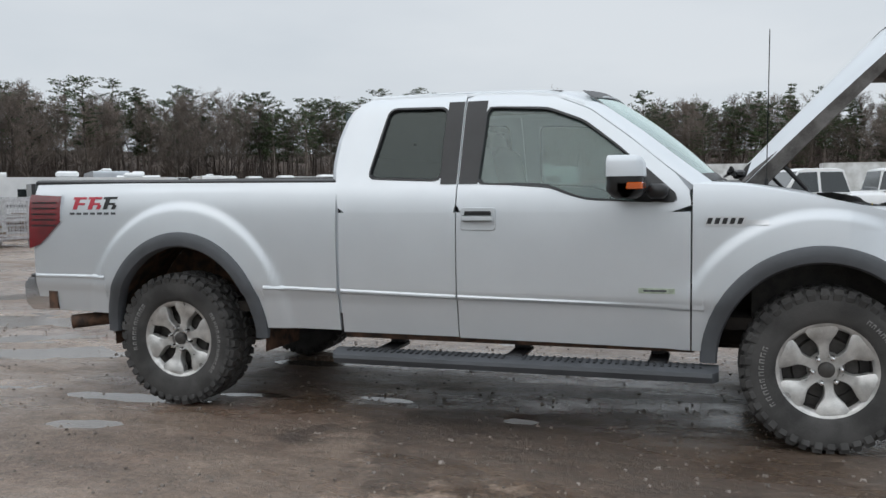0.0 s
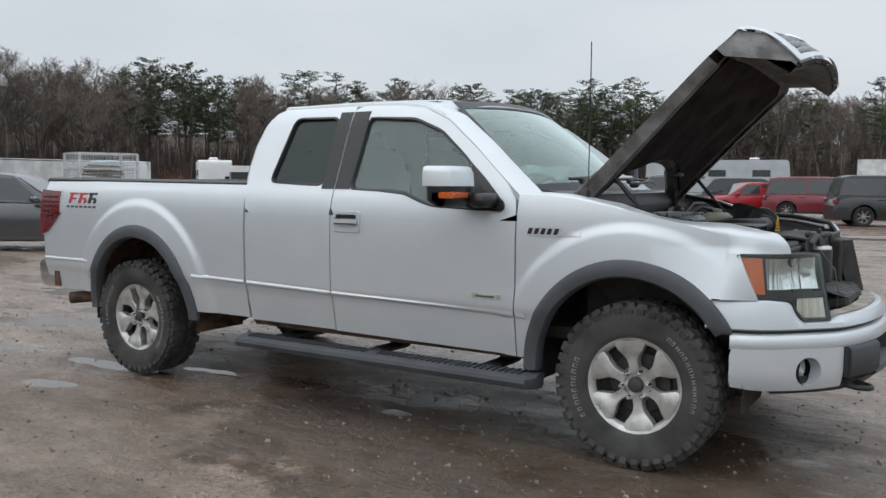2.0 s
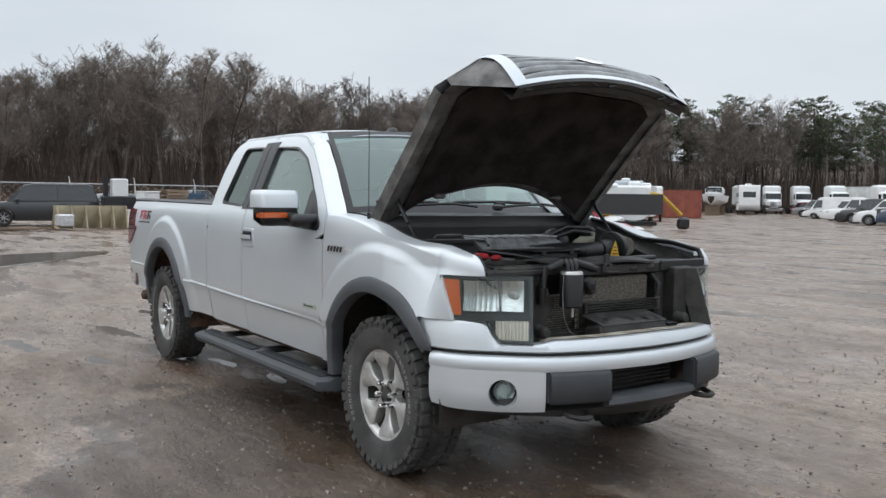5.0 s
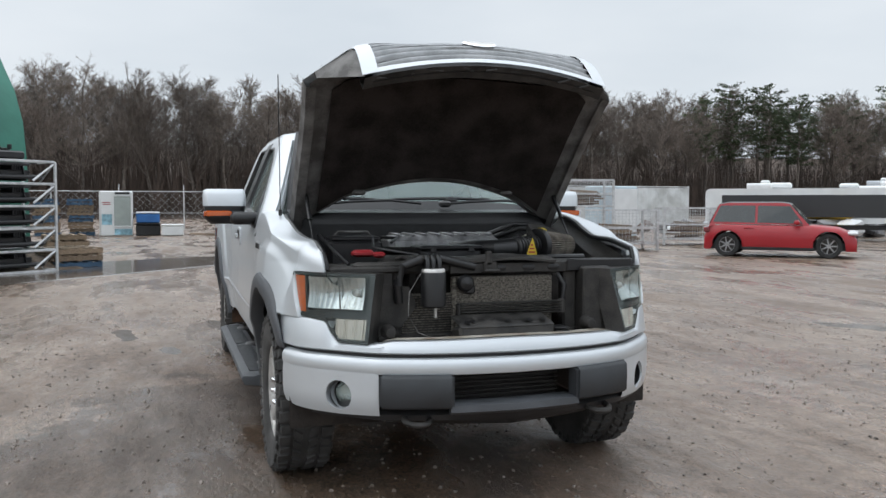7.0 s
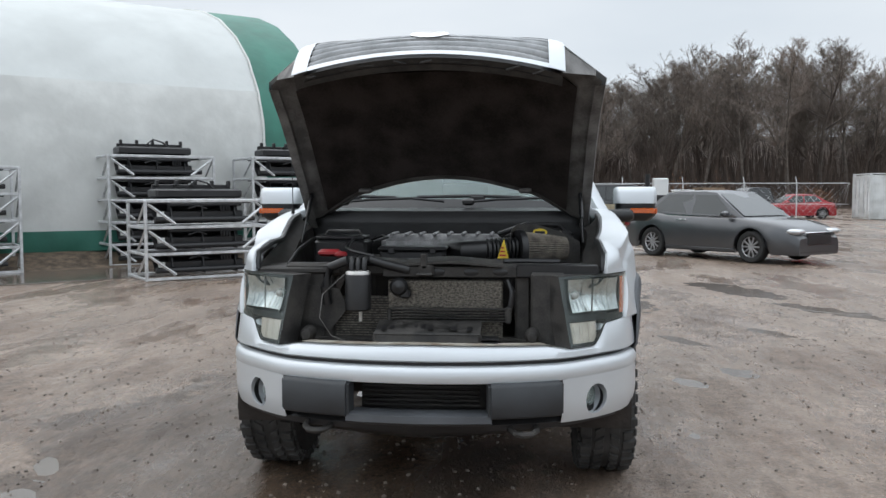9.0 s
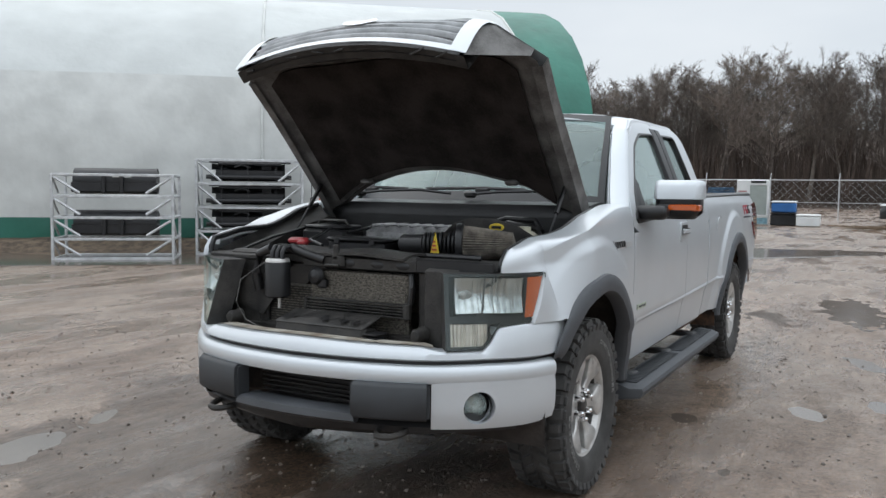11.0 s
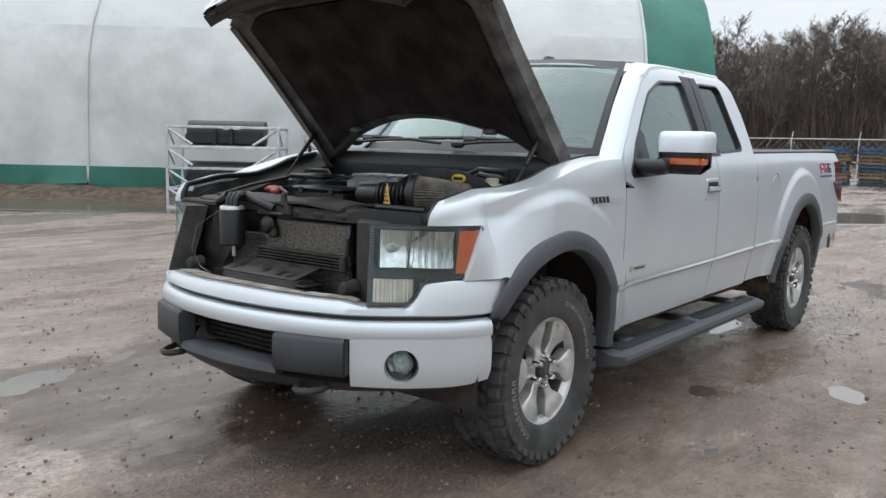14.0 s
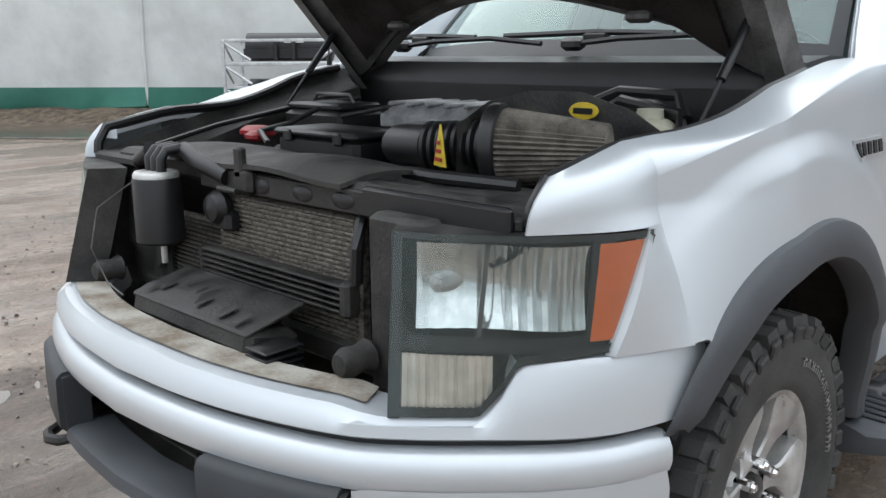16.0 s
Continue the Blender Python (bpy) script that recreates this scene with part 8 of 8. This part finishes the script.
def pine_tree(seed, h, bare=0.35, width=0.17, pointed=False):
    """Evergreen: a straight trunk and whorls of boughs with tufts of needles."""
    rnd = random.Random(seed)
    tv, tf, cv, cf = [], [], [], []
    p = Vector((0, 0, -0.1))
    n = 8
    for k in range(n):
        q = Vector((0.15 * rnd.uniform(-1, 1), 0.15 * rnd.uniform(-1, 1), h * 0.97 * (k + 1) / n))
        limb(tv, tf, p, q, h * 0.012 * (1 - k / n * 0.85), h * 0.012 * (1 - (k + 1) / n * 0.85), 6)
        p = q
    z = h * bare
    while z < h * 0.985:
        s = (z / h - bare) / (1 - bare)
        if pointed:
            reach = h * width * (1 - s) ** 0.8 * rnd.uniform(0.7, 1.15) + 0.2
        else:
            reach = h * width * math.sin(math.pi * (0.16 + 0.80 * s)) ** 0.8 * rnd.uniform(0.45, 1.2) + 0.25
        for _ in range(rnd.choice((2, 3, 4, 5))):
            a = rnd.uniform(0, 6.283)
            d = Vector((math.cos(a), math.sin(a), rnd.uniform(-0.1, 0.2) if pointed else rnd.uniform(0.0, 0.55)))
            o = Vector((0, 0, z))
            limb(tv, tf, o, o + d * reach * 0.9, 0.045, 0.015, 3)
            for j in range(int(6 + reach * 6)):
                c = o + d * reach * rnd.uniform(0.30, 1.05) + Vector((rnd.uniform(-1, 1), rnd.uniform(-1, 1), rnd.uniform(-0.3, 0.5))) * 0.34
                for _ in range(5):
                    u = Vector((rnd.uniform(-1, 1), rnd.uniform(-1, 1), rnd.uniform(-0.3, 0.9))).normalized() * rnd.uniform(0.14, 0.34)
                    w = Vector((rnd.uniform(-1, 1), rnd.uniform(-1, 1), rnd.uniform(-0.6, 0.6))).normalized() * rnd.uniform(0.04, 0.10)
                    i = len(cv)
                    cv.extend([tuple(c - w), tuple(c + u), tuple(c + w)])
                    cf.append((i, i + 1, i + 2))
        z += h * rnd.uniform(0.020, 0.036)
    for k in range(14):
        zz = h * rnd.uniform(0.15, bare)
        a = rnd.uniform(0, 6.283)
        limb(tv, tf, Vector((0, 0, zz)), Vector((math.cos(a) * 1.2, math.sin(a) * 1.2, zz + rnd.uniform(-0.1, 0.3))), 0.03, 0.01, 3)
    return (tv, tf), (cv, cf)


def tree_thing(kind, seed, h):
    if kind == "bare":
        t, c = bare_tree(seed, h, 0.30 + 0.24 * ((seed * 7) % 5) / 4)
        ob = thing("bare_tree", "leafless winter broadleaf tree at the yard's edge", "tree", group="bare trees")
        mesh("trunk", t, BARK, ob)
        mesh("crown", c, TWIG, ob, smooth=0)
    elif kind == "pine":
        t, c = pine_tree(seed, h, 0.44, 0.165)
        ob = thing("pine_tree", "tall dark green pine with a bare lower trunk", "tree", group="pine trees")
        mesh("trunk", t, BARK, ob)
        mesh("crown", c, NEEDLE, ob, smooth=0)
    else:
        t, c = pine_tree(seed, h, 0.16, 0.19, True)
        ob = thing("spruce_tree", "dark green spruce with layered branches", "tree", group="spruce trees")
        mesh("trunk", t, BARK, ob)
        mesh("crown", c, NEEDLE, ob, smooth=0)
    return ob


def shore(deg):
    """Distance of the wood's edge in a direction."""
    return lerp([(60, 150), (100, 142), (125, 132), (140, 118), (152, 98), (165, 84), (185, 80), (200, 84), (215, 92), (240, 100)], deg)


def pine_share(deg):
    return lerp([(60, 0.5), (84, 0.55), (96, 0.35), (104, 0.15), (112, 0.75), (122, 0.85), (126, 0.35), (132, 0.25), (136, 0.75), (143, 0.7), (146, 0.12), (150, 0.0), (240, 0.0)], deg)


rnd = random.Random(77)
kinds = [("bare", s, 15.0) for s in range(8)] + [("pine", s, 19.0) for s in range(20, 24)] + [("spruce", s, 16.0) for s in (30, 31)]
first = {}
count = 0
deg = 62.0
while deg < 240:
    R = shore(deg)
    for row in range(5):
        ang = radians(deg + rnd.uniform(-0.6, 0.6))
        rr = R + row * 4.5 + rnd.uniform(-2, 2)
        x, y = rr * math.cos(ang), rr * math.sin(ang)
        kind = "pine" if rnd.random() < pine_share(deg) and row < 4 else "bare"
        if kind == "pine" and deg < 98 and rnd.random() < 0.5:
            kind = "spruce"
        opts = [k for k in kinds if k[0] == kind]
        key = rnd.choice(opts)
        tall = (lerp([(140, 16.5), (147, 15.0), (157, 15.0), (161, 15.6), (171, 15.6), (176, 13.6), (240, 13.0)], deg) if kind == "bare" else 17.2) * rnd.uniform(0.84, 1.10)
        m = Matrix.Translation((x, y, -0.05)) @ pose(0, 0, 0, 0, 0, rnd.uniform(0, 360)) @ Matrix.Diagonal((1, 1, 1, 1))
        s = tall / key[2]
        if key not in first:
            ob = tree_thing(*key)
            first[key] = ob
            ob.matrix_basis = m
        else:
            ob = copy_thing(first[key], m)
        wide = 1.40 if kind == "bare" else 1.15
        ob.scale = (s * wide * rnd.uniform(0.9, 1.1), s * wide * rnd.uniform(0.9, 1.1), s)
        count += 1
    deg += 2.1 * 100 / R * (1.0 if deg < 146 else 0.95)

# undergrowth and the wood's depth, too fine to count
bv, bf = [], []
for k in range(105000):
    deg = rnd.uniform(60, 242)
    R = shore(deg) + rnd.uniform(-2.5, 30)
    a = radians(deg)
    x, y = R * math.cos(a), R * math.sin(a)
    deep = R - shore(deg)
    h = rnd.uniform(0.8, 3.2) if rnd.random() < 0.45 else rnd.uniform(2.5, 8.5)
    w = 0.014 + 0.008 * h * rnd.random()
    lx, ly = rnd.uniform(-0.22, 0.22) * h, rnd.uniform(-0.22, 0.22) * h
    i = len(bv)
    t = (-math.sin(a) * w, math.cos(a) * w)
    bv += [(x - t[0], y - t[1], -0.1), (x + t[0], y + t[1], -0.1), (x + lx, y + ly, h)]
    bf.append((i, i + 1, i + 2))
tagged(mesh("undergrowth", (bv, bf), BRUSH, smooth=0), "dense brown undergrowth and thin stems of the winter woods", "undergrowth", kind="stuff")
# leaf litter slope that closes the wood behind its edge
rows = []
for deg in steps(60, 242, 120):
    R = shore(deg)
    a = radians(deg)
    rows.append([((R + d) * math.cos(a), (R + d) * math.sin(a), h + 0.5 * noise.noise(Vector((deg * 0.6, d, 0)))) for d, h in ((-6, -0.3), (2, 0.6), (14, 3.4), (30, 7.5), (38, 9.5))])
tagged(mesh("wooded_slope", grid(rows), material("leaf litter", (0.085, 0.062, 0.048), 0.95, 0, 0.5, 0.3, 0.1, 2.0)), "brown wooded slope covered in leaf litter", "slope", kind="structure")
# a few rusty shrubs keep their leaves
for k, (x, y, s) in enumerate(((-74, 14, 2.6), (-72, 18, 2.0), (-73, -24, 2.2), (-70, 55, 2.4), (-95, 92, 2.6), (-66, 5, 1.6), (-73, 26, 1.8))):
    lv, lf = [], []
    for j in range(900):
        d = Vector((rnd.gauss(0, 1), rnd.gauss(0, 1), abs(rnd.gauss(0, 0.8)))) * s * 0.42
        u = Vector((rnd.uniform(-1, 1), rnd.uniform(-1, 1), rnd.uniform(-1, 1))) * 0.12
        w = Vector((rnd.uniform(-1, 1), rnd.uniform(-1, 1), rnd.uniform(-1, 1))) * 0.10
        i = len(lv)
        lv += [tuple(d), tuple(d + u), tuple(d + w)]
        lf.append((i, i + 1, i + 2))
    sh = thing("leafy_shrub", "shrub with rusty brown dead leaves", "shrub", pose(x, y, 0.8), "rusty shrubs")
    mesh("leaves", (lv, lf), LEAF, sh, smooth=0)
    sv2, sf2 = [], []
    for j in range(7):
        limb(sv2, sf2, Vector((0, 0, -0.9)), Vector((rnd.uniform(-1, 1), rnd.uniform(-1, 1), rnd.uniform(0.5, 1.4))) * s * 0.4, 0.04, 0.015, 4)
    mesh("stems", (sv2, sf2), BARK, sh)
